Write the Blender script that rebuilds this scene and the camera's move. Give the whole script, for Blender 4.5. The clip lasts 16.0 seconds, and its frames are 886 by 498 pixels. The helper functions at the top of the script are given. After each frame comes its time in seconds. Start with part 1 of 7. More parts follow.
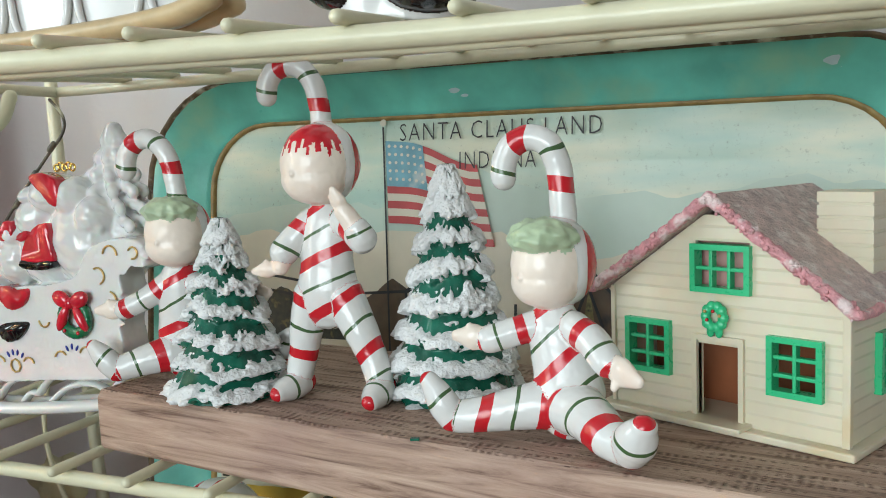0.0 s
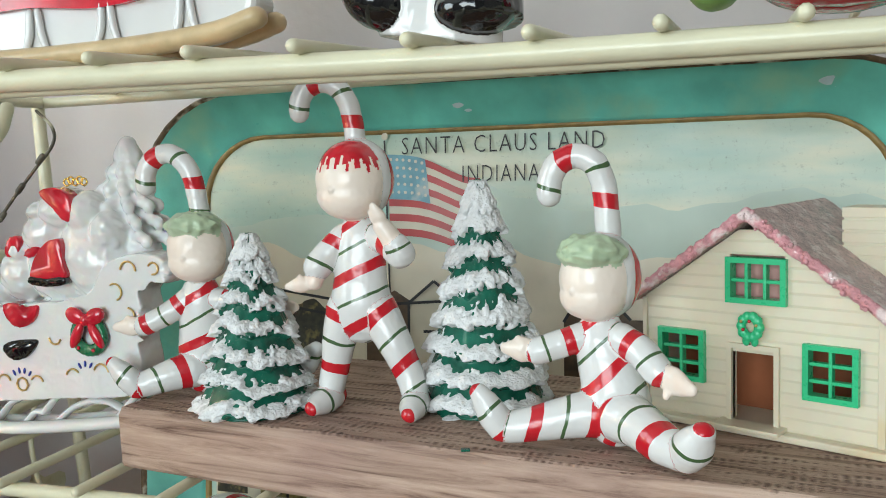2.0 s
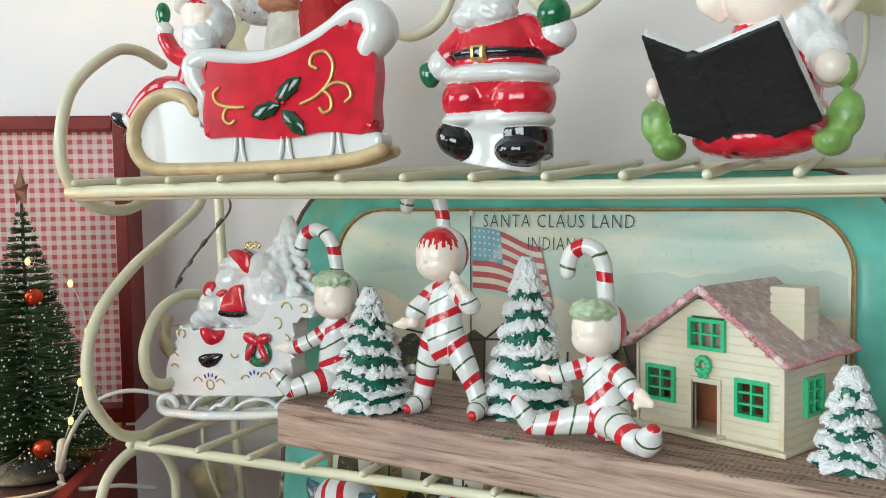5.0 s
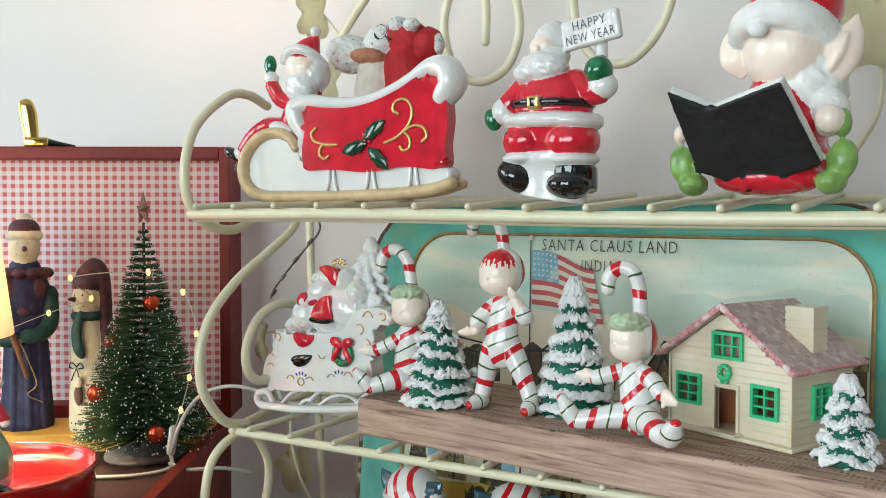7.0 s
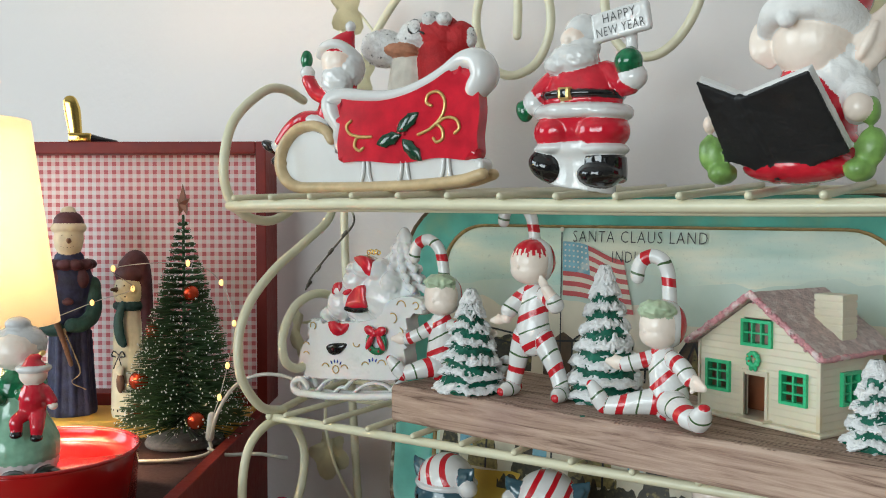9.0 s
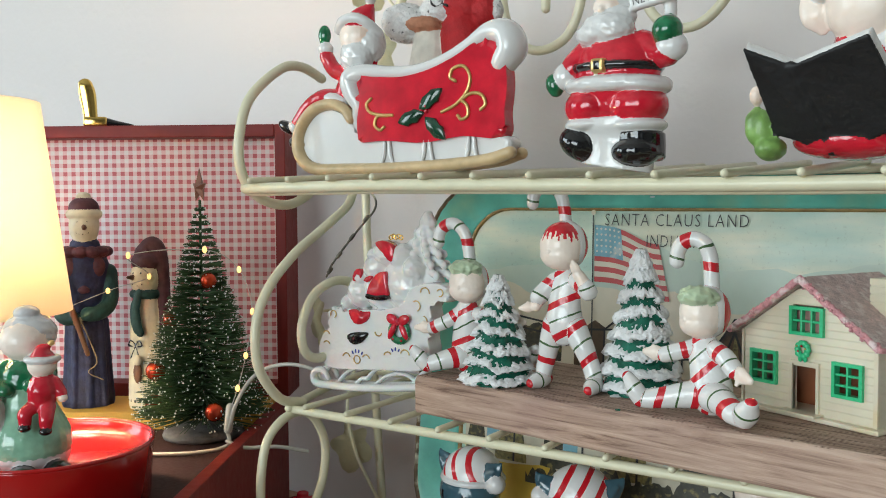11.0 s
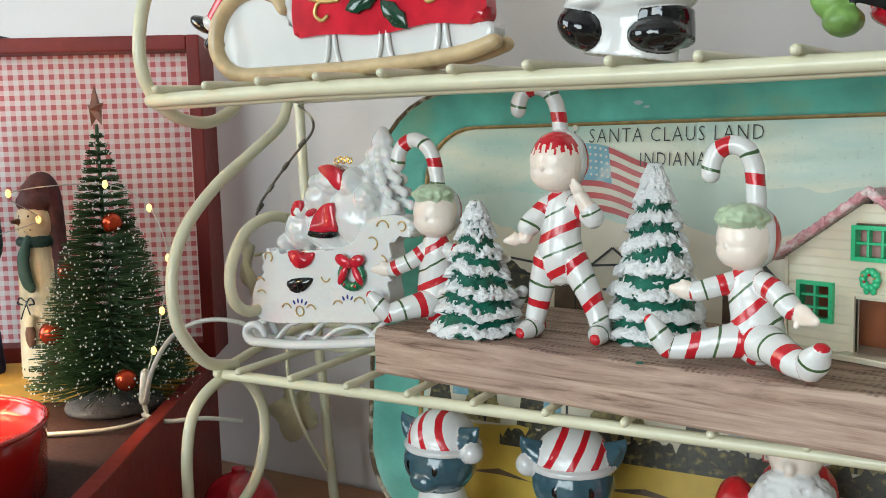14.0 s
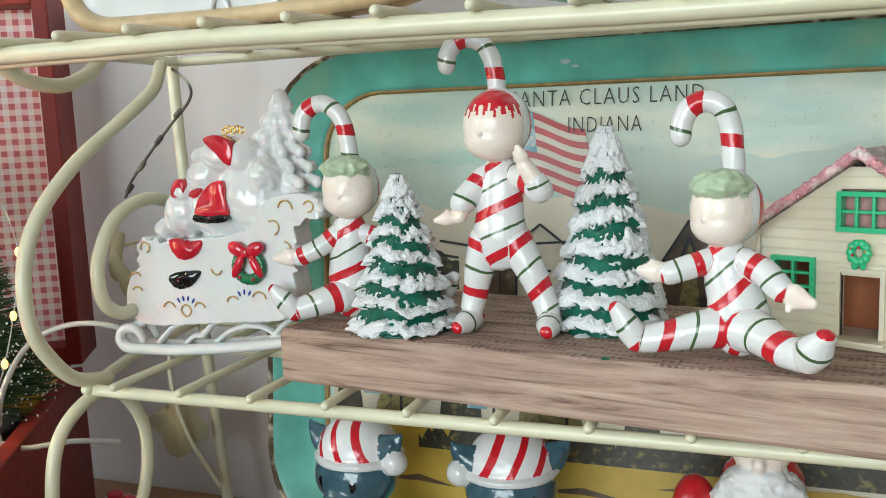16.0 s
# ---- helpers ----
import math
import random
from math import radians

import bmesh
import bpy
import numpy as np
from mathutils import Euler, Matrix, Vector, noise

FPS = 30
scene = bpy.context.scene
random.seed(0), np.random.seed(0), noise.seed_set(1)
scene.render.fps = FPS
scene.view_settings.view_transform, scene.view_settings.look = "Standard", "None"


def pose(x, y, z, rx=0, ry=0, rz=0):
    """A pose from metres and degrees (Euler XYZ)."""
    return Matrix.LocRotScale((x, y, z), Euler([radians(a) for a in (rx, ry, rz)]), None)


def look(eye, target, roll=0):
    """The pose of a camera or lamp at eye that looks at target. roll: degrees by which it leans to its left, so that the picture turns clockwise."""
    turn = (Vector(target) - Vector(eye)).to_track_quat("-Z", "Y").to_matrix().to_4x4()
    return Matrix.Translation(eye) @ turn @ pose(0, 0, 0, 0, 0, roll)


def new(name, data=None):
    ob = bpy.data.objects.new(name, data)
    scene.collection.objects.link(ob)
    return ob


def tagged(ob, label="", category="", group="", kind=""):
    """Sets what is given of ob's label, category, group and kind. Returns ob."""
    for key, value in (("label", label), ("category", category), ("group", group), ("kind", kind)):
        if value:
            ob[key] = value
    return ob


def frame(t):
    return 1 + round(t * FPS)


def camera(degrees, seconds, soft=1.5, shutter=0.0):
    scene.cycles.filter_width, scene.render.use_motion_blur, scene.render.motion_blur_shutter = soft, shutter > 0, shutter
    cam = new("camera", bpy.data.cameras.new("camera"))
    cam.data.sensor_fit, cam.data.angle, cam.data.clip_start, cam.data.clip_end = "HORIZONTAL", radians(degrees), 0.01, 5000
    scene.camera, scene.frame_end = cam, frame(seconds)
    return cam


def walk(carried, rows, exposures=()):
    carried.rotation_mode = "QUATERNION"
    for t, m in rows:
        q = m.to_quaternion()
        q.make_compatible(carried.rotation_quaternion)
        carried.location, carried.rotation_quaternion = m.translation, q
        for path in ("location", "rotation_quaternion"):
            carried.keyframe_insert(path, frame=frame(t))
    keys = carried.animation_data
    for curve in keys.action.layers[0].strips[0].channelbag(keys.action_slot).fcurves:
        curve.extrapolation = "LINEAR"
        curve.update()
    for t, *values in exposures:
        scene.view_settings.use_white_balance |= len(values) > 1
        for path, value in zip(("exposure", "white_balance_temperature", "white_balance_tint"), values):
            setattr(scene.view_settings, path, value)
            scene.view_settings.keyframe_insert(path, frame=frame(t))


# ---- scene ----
cam = camera(53.7, 16.0, soft=1.0)
PATH = [
    (0, (0.016, 0.002, 1.204), (-0.776, 1.825, 0.987), -2.3),
    (0.5, (0.009, -0.002, 1.205), (-0.754, 1.836, 1.002), -2.2),
    (1, (-0.003, -0.012, 1.209), (-0.728, 1.84, 1.006), -2.0),
    (1.5, (-0.011, -0.018, 1.209), (-0.698, 1.849, 1.005), -2.0),
    (2, (-0.024, -0.022, 1.21), (-0.666, 1.861, 1.002), -2.2),
    (2.5, (-0.042, -0.031, 1.215), (-0.66, 1.859, 1.006), -2.2),
    (3, (-0.059, -0.052, 1.224), (-0.651, 1.848, 1.02), -1.9),
    (3.2, (-0.063, -0.059, 1.222), (-0.633, 1.849, 1.034), -1.9),
    (5.3, (0.079, -0.199, 1.242), (-0.836, 1.576, 1.135), -0.5),
    (5.5, (0.084, -0.21, 1.243), (-0.852, 1.555, 1.147), -0.2),
    (6, (0.099, -0.235, 1.244), (-0.879, 1.508, 1.162), -0.1),
    (6.5, (0.111, -0.25, 1.243), (-0.9, 1.474, 1.174), -0.0),
    (7, (0.116, -0.26, 1.241), (-0.906, 1.458, 1.176), -0.0),
    (7.5, (0.121, -0.264, 1.239), (-0.914, 1.446, 1.174), -0.0),
    (8, (0.122, -0.267, 1.237), (-0.93, 1.432, 1.167), -0.0),
    (8.5, (0.122, -0.27, 1.234), (-0.943, 1.421, 1.163), -0.1),
    (9, (0.123, -0.272, 1.234), (-0.961, 1.408, 1.167), 0.0),
    (9.2, (0.121, -0.275, 1.234), (-0.964, 1.405, 1.172), 0.1),
    (11.5, (0.09, -0.226, 1.225), (-1.047, 1.416, 1.113), -0.5),
    (12, (0.071, -0.209, 1.219), (-1.046, 1.445, 1.081), -0.6),
    (12.5, (0.056, -0.188, 1.216), (-1.028, 1.484, 1.044), -0.8),
    (13, (0.04, -0.169, 1.213), (-1.006, 1.524, 1.014), -1.1),
    (13.5, (0.023, -0.157, 1.212), (-0.989, 1.555, 0.997), -1.4),
    (14, (0.008, -0.148, 1.209), (-0.972, 1.581, 0.988), -1.5),
    (14.5, (-0.012, -0.135, 1.207), (-0.933, 1.624, 0.968), -1.9),
    (15, (-0.031, -0.119, 1.206), (-0.877, 1.674, 0.945), -1.8),
    (15.5, (-0.044, -0.106, 1.206), (-0.817, 1.719, 0.944), -2.0),
    (16, (-0.053, -0.088, 1.203), (-0.771, 1.757, 0.922), -2.3),
]
walk(cam, [(t, look(eye, target, roll)) for t, eye, target, roll in PATH],
     [(0, 0.08), (3.2, 0.15), (5.5, 0.15), (7, 0.06), (9.2, -0.14), (11.5, -0.10), (12.5, 0.0), (14.5, 0.10), (16, 0.20)])

from mathutils.bvhtree import BVHTree
from mathutils.interpolate import poly_3d_calc

# ---------------- world and large lights ----------------
world = bpy.data.worlds.new("sky")
scene.world = world
world.use_nodes = True
wn = world.node_tree.nodes
sky = wn.new("ShaderNodeTexSky")
sky.sky_type, sky.sun_disc = "NISHITA", False
sky.sun_elevation, sky.sun_rotation = radians(35), radians(200)
wn["Background"].inputs["Strength"].default_value = 0.1
world.node_tree.links.new(sky.outputs["Color"], wn["Background"].inputs["Color"])


def area_lamp(name, at, target, w, h, watts, colour):
    data = bpy.data.lights.new(name, "AREA")
    data.shape, data.size, data.size_y, data.energy, data.color = "RECTANGLE", w, h, watts, colour
    ob = new(name, data)
    ob.matrix_world = look(at, target)
    return ob


area_lamp("window_light_front", (-0.35, -2.36, 1.45), (-0.45, 0.5, 1.2), 1.8, 1.1, 45, (0.84, 0.98, 1.03))
area_lamp("window_light_side", (-2.32, -1.1, 1.7), (0.0, -0.6, 1.2), 1.3, 1.2, 29, (0.83, 0.98, 1.03))

# ---------------- materials ----------------


def mat(name, colour, rough=0.5, metal=0.0, vary=0.06, scale=40.0, bump=0.0, bump_scale=200.0, coat=0.0, second=None, spots=0.5, sss=0.0, spec=0.5):
    """A node material: base colour broken at two scales, with fine relief. second: a stain colour where the coarse noise is high."""
    m = bpy.data.materials.new(name)
    m.use_nodes = True
    nt, n, b = m.node_tree, m.node_tree.nodes, m.node_tree.nodes["Principled BSDF"]
    b.inputs["Metallic"].default_value, b.inputs["Coat Weight"].default_value = metal, coat
    b.inputs["Specular IOR Level"].default_value = spec
    b.inputs["Coat Roughness"].default_value = 0.06
    if sss:
        b.inputs["Subsurface Weight"].default_value, b.inputs["Subsurface Scale"].default_value = sss, 0.004
    tc = n.new("ShaderNodeTexCoord")
    big, fine = n.new("ShaderNodeTexNoise"), n.new("ShaderNodeTexNoise")
    big.inputs["Scale"].default_value, big.inputs["Detail"].default_value = scale, 5
    fine.inputs["Scale"].default_value, fine.inputs["Detail"].default_value = scale * 9, 3
    for q in (big, fine):
        nt.links.new(tc.outputs["Object"], q.inputs["Vector"])
    ramp = n.new("ShaderNodeValToRGB")
    c = Vector(colour)
    lo, hi = c * (1 - vary), c * (1 + vary)
    ramp.color_ramp.elements[0].position, ramp.color_ramp.elements[1].position = 0.3, 0.7
    ramp.color_ramp.elements[0].color, ramp.color_ramp.elements[1].color = (*lo, 1), (*hi, 1)
    nt.links.new(big.outputs["Fac"], ramp.inputs["Fac"])
    out = ramp.outputs["Color"]
    if second:
        mr = n.new("ShaderNodeMapRange")
        mr.inputs["From Min"].default_value, mr.inputs["From Max"].default_value = spots, spots + 0.12
        big2 = n.new("ShaderNodeTexNoise")
        big2.inputs["Scale"].default_value, big2.inputs["Detail"].default_value = scale * 0.6, 7
        nt.links.new(tc.outputs["Object"], big2.inputs["Vector"])
        nt.links.new(big2.outputs["Fac"], mr.inputs["Value"])
        mx = n.new("ShaderNodeMix")
        mx.data_type = "RGBA"
        nt.links.new(mr.outputs["Result"], mx.inputs["Factor"])
        nt.links.new(out, mx.inputs["A"])
        mx.inputs["B"].default_value = (*second, 1)
        out = mx.outputs["Result"]
    nt.links.new(out, b.inputs["Base Color"])
    rr = n.new("ShaderNodeMapRange")
    rr.inputs["To Min"].default_value, rr.inputs["To Max"].default_value = max(0.02, rough * 0.8), min(1, rough * 1.25)
    nt.links.new(fine.outputs["Fac"], rr.inputs["Value"])
    nt.links.new(rr.outputs["Result"], b.inputs["Roughness"])
    if bump:
        bn, bt = n.new("ShaderNodeBump"), n.new("ShaderNodeTexNoise")
        bt.inputs["Scale"].default_value, bt.inputs["Detail"].default_value = bump_scale, 4
        nt.links.new(tc.outputs["Object"], bt.inputs["Vector"])
        bn.inputs["Strength"].default_value, bn.inputs["Distance"].default_value = 1.0, bump
        nt.links.new(bt.outputs["Fac"], bn.inputs["Height"])
        nt.links.new(bn.outputs["Normal"], b.inputs["Normal"])
    return m


WALL = mat("wall_paint", (0.72, 0.675, 0.655), 0.85, vary=0.015, scale=3, bump=0.0006, bump_scale=90)
# unseen ceiling and side walls: colours darkened to cut bounced fill light
CEIL = mat("low_bounce_ceiling_paint", (0.55, 0.54, 0.52), 0.9, vary=0.02, scale=3)
WALL_LOW_BOUNCE = mat("low_bounce_wall_paint", (0.30, 0.28, 0.26), 0.85, vary=0.03, scale=3)
FLOOR = mat("floor_boards", (0.16, 0.10, 0.06), 0.5, vary=0.2, scale=6)
CREAM = mat("cream_enamel", (0.72, 0.685, 0.49), 0.34, vary=0.05, scale=60, bump=0.0001, bump_scale=500, coat=0.15)
CREAM_DIRTY = mat("cream_leaf", (0.66, 0.62, 0.42), 0.5, vary=0.1, scale=50, second=(0.40, 0.34, 0.18), spots=0.62)
GLAZE = mat("white_glaze", (0.70, 0.695, 0.68), 0.16, vary=0.02, scale=60, coat=0.45)
BISQUE = mat("milk_glass_glaze", (0.74, 0.735, 0.72), 0.14, vary=0.02, scale=60, coat=0.5, sss=0.15)
RED = mat("red_glaze", (0.58, 0.012, 0.030), 0.15, vary=0.22, scale=70, coat=0.5)
RED_DEEP = mat("red_cold_paint", (0.55, 0.015, 0.02), 0.25, vary=0.12, scale=120, coat=0.3)
BLACK = mat("black_glaze", (0.006, 0.006, 0.007), 0.10, vary=0.2, scale=80, coat=0.6)
GREENGL = mat("green_glaze", (0.008, 0.14, 0.055), 0.14, vary=0.35, scale=160, coat=0.5)
SKIN = mat("painted_skin", (0.88, 0.76, 0.66), 0.30, vary=0.04, scale=50, coat=0.2, second=(0.84, 0.62, 0.50), spots=0.56)
HAIR_GREEN = mat("pale_green_paint", (0.46, 0.57, 0.38), 0.36, vary=0.12, scale=180, coat=0.2)
HAIR_RED = mat("red_hair_paint", (0.58, 0.012, 0.025), 0.2, vary=0.15, scale=150, coat=0.4)
GOLD = mat("gold_paint", (0.62, 0.42, 0.16), 0.3, metal=0.6, vary=0.15, scale=150)
BRASS = mat("polished_brass", (0.80, 0.55, 0.16), 0.16, metal=1.0, vary=0.05, scale=60)
TAN = mat("tan_runner_paint", (0.58, 0.43, 0.24), 0.35, vary=0.15, scale=90, coat=0.2)
GREY_CAT = mat("slate_glaze", (0.045, 0.105, 0.135), 0.18, vary=0.15, scale=90, coat=0.5)


def stripe_mat(name, base, red, green, period, wide, thin, phase=0.0):
    """Painted bands along the limb: the mesh carries the length along it, in metres, as the attribute 'along'."""
    m = bpy.data.materials.new(name)
    m.use_nodes = True
    nt, n, b = m.node_tree, m.node_tree.nodes, m.node_tree.nodes["Principled BSDF"]
    b.inputs["Coat Weight"].default_value, b.inputs["Coat Roughness"].default_value, b.inputs["Roughness"].default_value = 0.35, 0.16, 0.24
    at = n.new("ShaderNodeAttribute")
    at.attribute_name = "along"
    tc, nz = n.new("ShaderNodeTexCoord"), n.new("ShaderNodeTexNoise")
    nz.inputs["Scale"].default_value = 75
    nt.links.new(tc.outputs["Object"], nz.inputs["Vector"])

    def math(op, a, c):
        q = n.new("ShaderNodeMath")
        q.operation = op
        for i, v in enumerate((a, c)):
            if isinstance(v, (int, float)):
                q.inputs[i].default_value = v
            else:
                nt.links.new(v, q.inputs[i])
        return q.outputs[0]
    s = math("ADD", at.outputs["Fac"], math("MULTIPLY", math("SUBTRACT", nz.outputs["Fac"], 0.5), period * 0.10))
    f = math("FRACT", math("ADD", math("DIVIDE", s, period), phase), 0)
    is_red = math("LESS_THAN", f, wide)
    is_green = math("LESS_THAN", math("ABSOLUTE", math("SUBTRACT", f, 0.5 + wide / 2), 0), thin)
    m1, m2 = n.new("ShaderNodeMix"), n.new("ShaderNodeMix")
    m1.data_type = m2.data_type = "RGBA"
    m1.inputs["A"].default_value, m1.inputs["B"].default_value, m2.inputs["B"].default_value = (*base, 1), (*red, 1), (*green, 1)
    nt.links.new(is_red, m1.inputs["Factor"])
    nt.links.new(is_green, m2.inputs["Factor"])
    nt.links.new(m1.outputs["Result"], m2.inputs["A"])
    nt.links.new(m2.outputs["Result"], b.inputs["Base Color"])
    return m


CANDY = stripe_mat("candy_stripe_glaze", (0.74, 0.73, 0.71), (0.56, 0.012, 0.022), (0.06, 0.12, 0.045), 0.024, 0.215, 0.030)
HAT_STRIPE = stripe_mat("hat_stripe_glaze", (0.82, 0.81, 0.79), (0.60, 0.012, 0.022), (0.60, 0.012, 0.022), 0.0135, 0.33, 0.0)

# ---------------- mesh helpers ----------------


def finish(name, bm, mats, smooth=True, parent=None, label=""):
    me = bpy.data.meshes.new(name)
    bm.to_mesh(me)
    bm.free()
    for m in (mats if isinstance(mats, (list, tuple)) else [mats]):
        me.materials.append(m)
    if smooth:
        for p in me.polygons:
            p.use_smooth = True
    ob = new(name, me)
    if parent is not None:
        ob.parent = parent
    if label:
        ob["label"] = label
    return ob


def part(name, bm, material, parent, label="", smooth=True):
    return finish(name, bm, material, smooth, parent, label)


def thing(name, m, label, category, group="", kind=""):
    ob = new(name)
    ob.empty_display_size = 0.02
    ob.matrix_world = m
    return tagged(ob, label, category, group, kind)


def box(bm, lo, hi, mi=0, m=None, bevel=0.0):
    """A box between two corners, with slightly rounded edges where asked."""
    vs = [bm.verts.new((x, y, z)) for x in (lo[0], hi[0]) for y in (lo[1], hi[1]) for z in (lo[2], hi[2])]
    fs = [bm.faces.new([vs[i] for i in q]) for q in ((0, 1, 3, 2), (4, 6, 7, 5), (0, 4, 5, 1), (2, 3, 7, 6), (0, 2, 6, 4), (1, 5, 7, 3))]
    for f in fs:
        f.material_index = mi
    if bevel:
        es = {e for f in fs for e in f.edges}
        r = bmesh.ops.bevel(bm, geom=list(es), offset=bevel, segments=2, profile=0.5, affect="EDGES")
        vs = list({v for f in r["faces"] for v in f.verts} | {v for v in vs if v.is_valid})
        for f in r["faces"]:
            f.material_index = mi
    if m is not None:
        bmesh.ops.transform(bm, matrix=m, verts=[v for v in vs if v.is_valid])
    return vs


def spline(pts, n):
    """Catmull-Rom through the points (any dimension), n samples to a span."""
    p = [np.array(q, float) for q in pts]
    p = [2 * p[0] - p[1]] + p + [2 * p[-1] - p[-2]]
    out = []
    for i in range(1, len(p) - 2):
        for k in range(n):
            t = k / n
            a, b, c, d = p[i - 1], p[i], p[i + 1], p[i + 2]
            out.append(0.5 * (2 * b + (c - a) * t + (2 * a - 5 * b + 4 * c - d) * t * t + (3 * b - 3 * c + d - a) * t ** 3))
    out.append(p[-2])
    return out


def tube(bm, rows, mi=0, seg=14, n=6, slant=0.0, flat=1.0, start=0.0, round_ends=True, pace=1.0):
    """A limb through rows (x, y, z, radius), rounded at its ends; stores the length along it. slant: how far bands lean round it. flat: depth over width."""
    lay = bm.verts.layers.float.get("along") or bm.verts.layers.float.new("along")
    sm = spline(rows, n) if n > 1 else [np.array(r, float) for r in rows]
    pts, rad = [Vector(r[:3]) for r in sm], [max(1e-5, float(r[3])) for r in sm]
    if round_ends:
        for end in (0, -1):
            p, q, r = pts[end], pts[1 if end == 0 else -2], rad[end]
            d = (p - q).normalized()
            extra = [(p + d * r * s, r * c) for s, c in ((0.5, 0.866), (0.82, 0.57), (0.97, 0.24))]
            if end == 0:
                pts, rad = [e[0] for e in reversed(extra)] + pts, [e[1] for e in reversed(extra)] + rad
            else:
                pts, rad = pts + [e[0] for e in extra], rad + [e[1] for e in extra]
    ref, rings, s = None, [], start
    for i, p in enumerate(pts):
        d = (pts[min(i + 1, len(pts) - 1)] - pts[max(i - 1, 0)]).normalized()
        if ref is None:
            ref = Vector((1, 0, 0)) if abs(d.x) < 0.8 else Vector((0, 0, 1))
        u = (ref - d * ref.dot(d)).normalized()
        ref, v = u, d.cross(u)
        if i:
            s += (p - pts[i - 1]).length
        ring = []
        for k in range(seg):
            a = 2 * math.pi * k / seg
            w = bm.verts.new(p + (u * math.cos(a) + v * math.sin(a) * flat) * rad[i])
            w[lay] = start + (s - start) * pace + slant * math.cos(a)
            ring.append(w)
        rings.append(ring)
    for a, b in zip(rings, rings[1:]):
        for k in range(seg):
            f = bm.faces.new((a[k], a[(k + 1) % seg], b[(k + 1) % seg], b[k]))
            f.material_index = mi
    for ring, flip in ((rings[0], True), (rings[-1], False)):
        f = bm.faces.new(ring[::-1] if flip else ring)
        f.material_index = mi
    return rings


def ball(bm, c, r, mi=0, seg=20, rings=14, rot=None, paint=None, along=None, lump=0.0, lump_scale=60.0):
    """An ellipsoid; paint(unit direction) may give another material to a face; lump: uneven surface."""
    lay = bm.verts.layers.float.get("along") or bm.verts.layers.float.new("along")
    r = (r, r, r) if isinstance(r, (int, float)) else r
    res = bmesh.ops.create_uvsphere(bm, u_segments=seg, v_segments=rings, radius=1)
    vs = res["verts"]
    for f in {f for v in vs for f in v.link_faces}:
        f.material_index = paint(f.calc_center_median()) if paint else mi
    turn = rot.to_3x3() if rot is not None else Matrix.Identity(3)
    for v in vs:
        if along:
            v[lay] = along(v.co)
        k = 1 + (lump * noise.noise(Vector(c) * 50 + v.co * lump_scale * max(r)) if lump else 0)
        v.co = turn @ Vector((v.co.x * r[0] * k, v.co.y * r[1] * k, v.co.z * r[2] * k)) + Vector(c)
    return vs


def lathe(bm, prof, mi=0, seg=32, c=(0, 0, 0)):
    """A turned body: prof rows (radius, z) from bottom to top or round the wall."""
    rings = []
    for r, z in prof:
        if r < 1e-6:
            rings.append([bm.verts.new((c[0], c[1], c[2] + z))])
        else:
            rings.append([bm.verts.new((c[0] + r * math.cos(2 * math.pi * k / seg), c[1] + r * math.sin(2 * math.pi * k / seg), c[2] + z)) for k in range(seg)])
    for a, b in zip(rings, rings[1:]):
        for k in range(seg):
            q = [a[k % len(a)], a[(k + 1) % len(a)], b[(k + 1) % len(b)], b[k % len(b)]]
            q = [v for i, v in enumerate(q) if v not in q[:i]]
            if len(q) > 2:
                f = bm.faces.new(q)
                f.material_index = mi
    return rings


def outline(bm, pts, y0, y1, mi=0, bevel=0.0):
    """A plate: an outline in x, z given as points, from y0 (front) to y1 (back), its front edge rounded."""
    front = [bm.verts.new((x, y0, z)) for x, z in pts]
    back = [bm.verts.new((x, y1, z)) for x, z in pts]
    n, fs = len(pts), []
    fs.append(bm.faces.new(front))
    fs.append(bm.faces.new(back[::-1]))
    for i in range(n):
        fs.append(bm.faces.new((front[(i + 1) % n], front[i], back[i], back[(i + 1) % n])))
    for f in fs:
        f.material_index = mi
    if bevel:
        es = [e for e in fs[0].edges]
        r = bmesh.ops.bevel(bm, geom=es, offset=bevel, segments=3, profile=0.5, affect="EDGES")
        for f in r["faces"]:
            f.material_index = mi
    bmesh.ops.recalc_face_normals(bm, faces=[f for f in bm.faces])
    return fs


def bm_new():
    return bmesh.new()


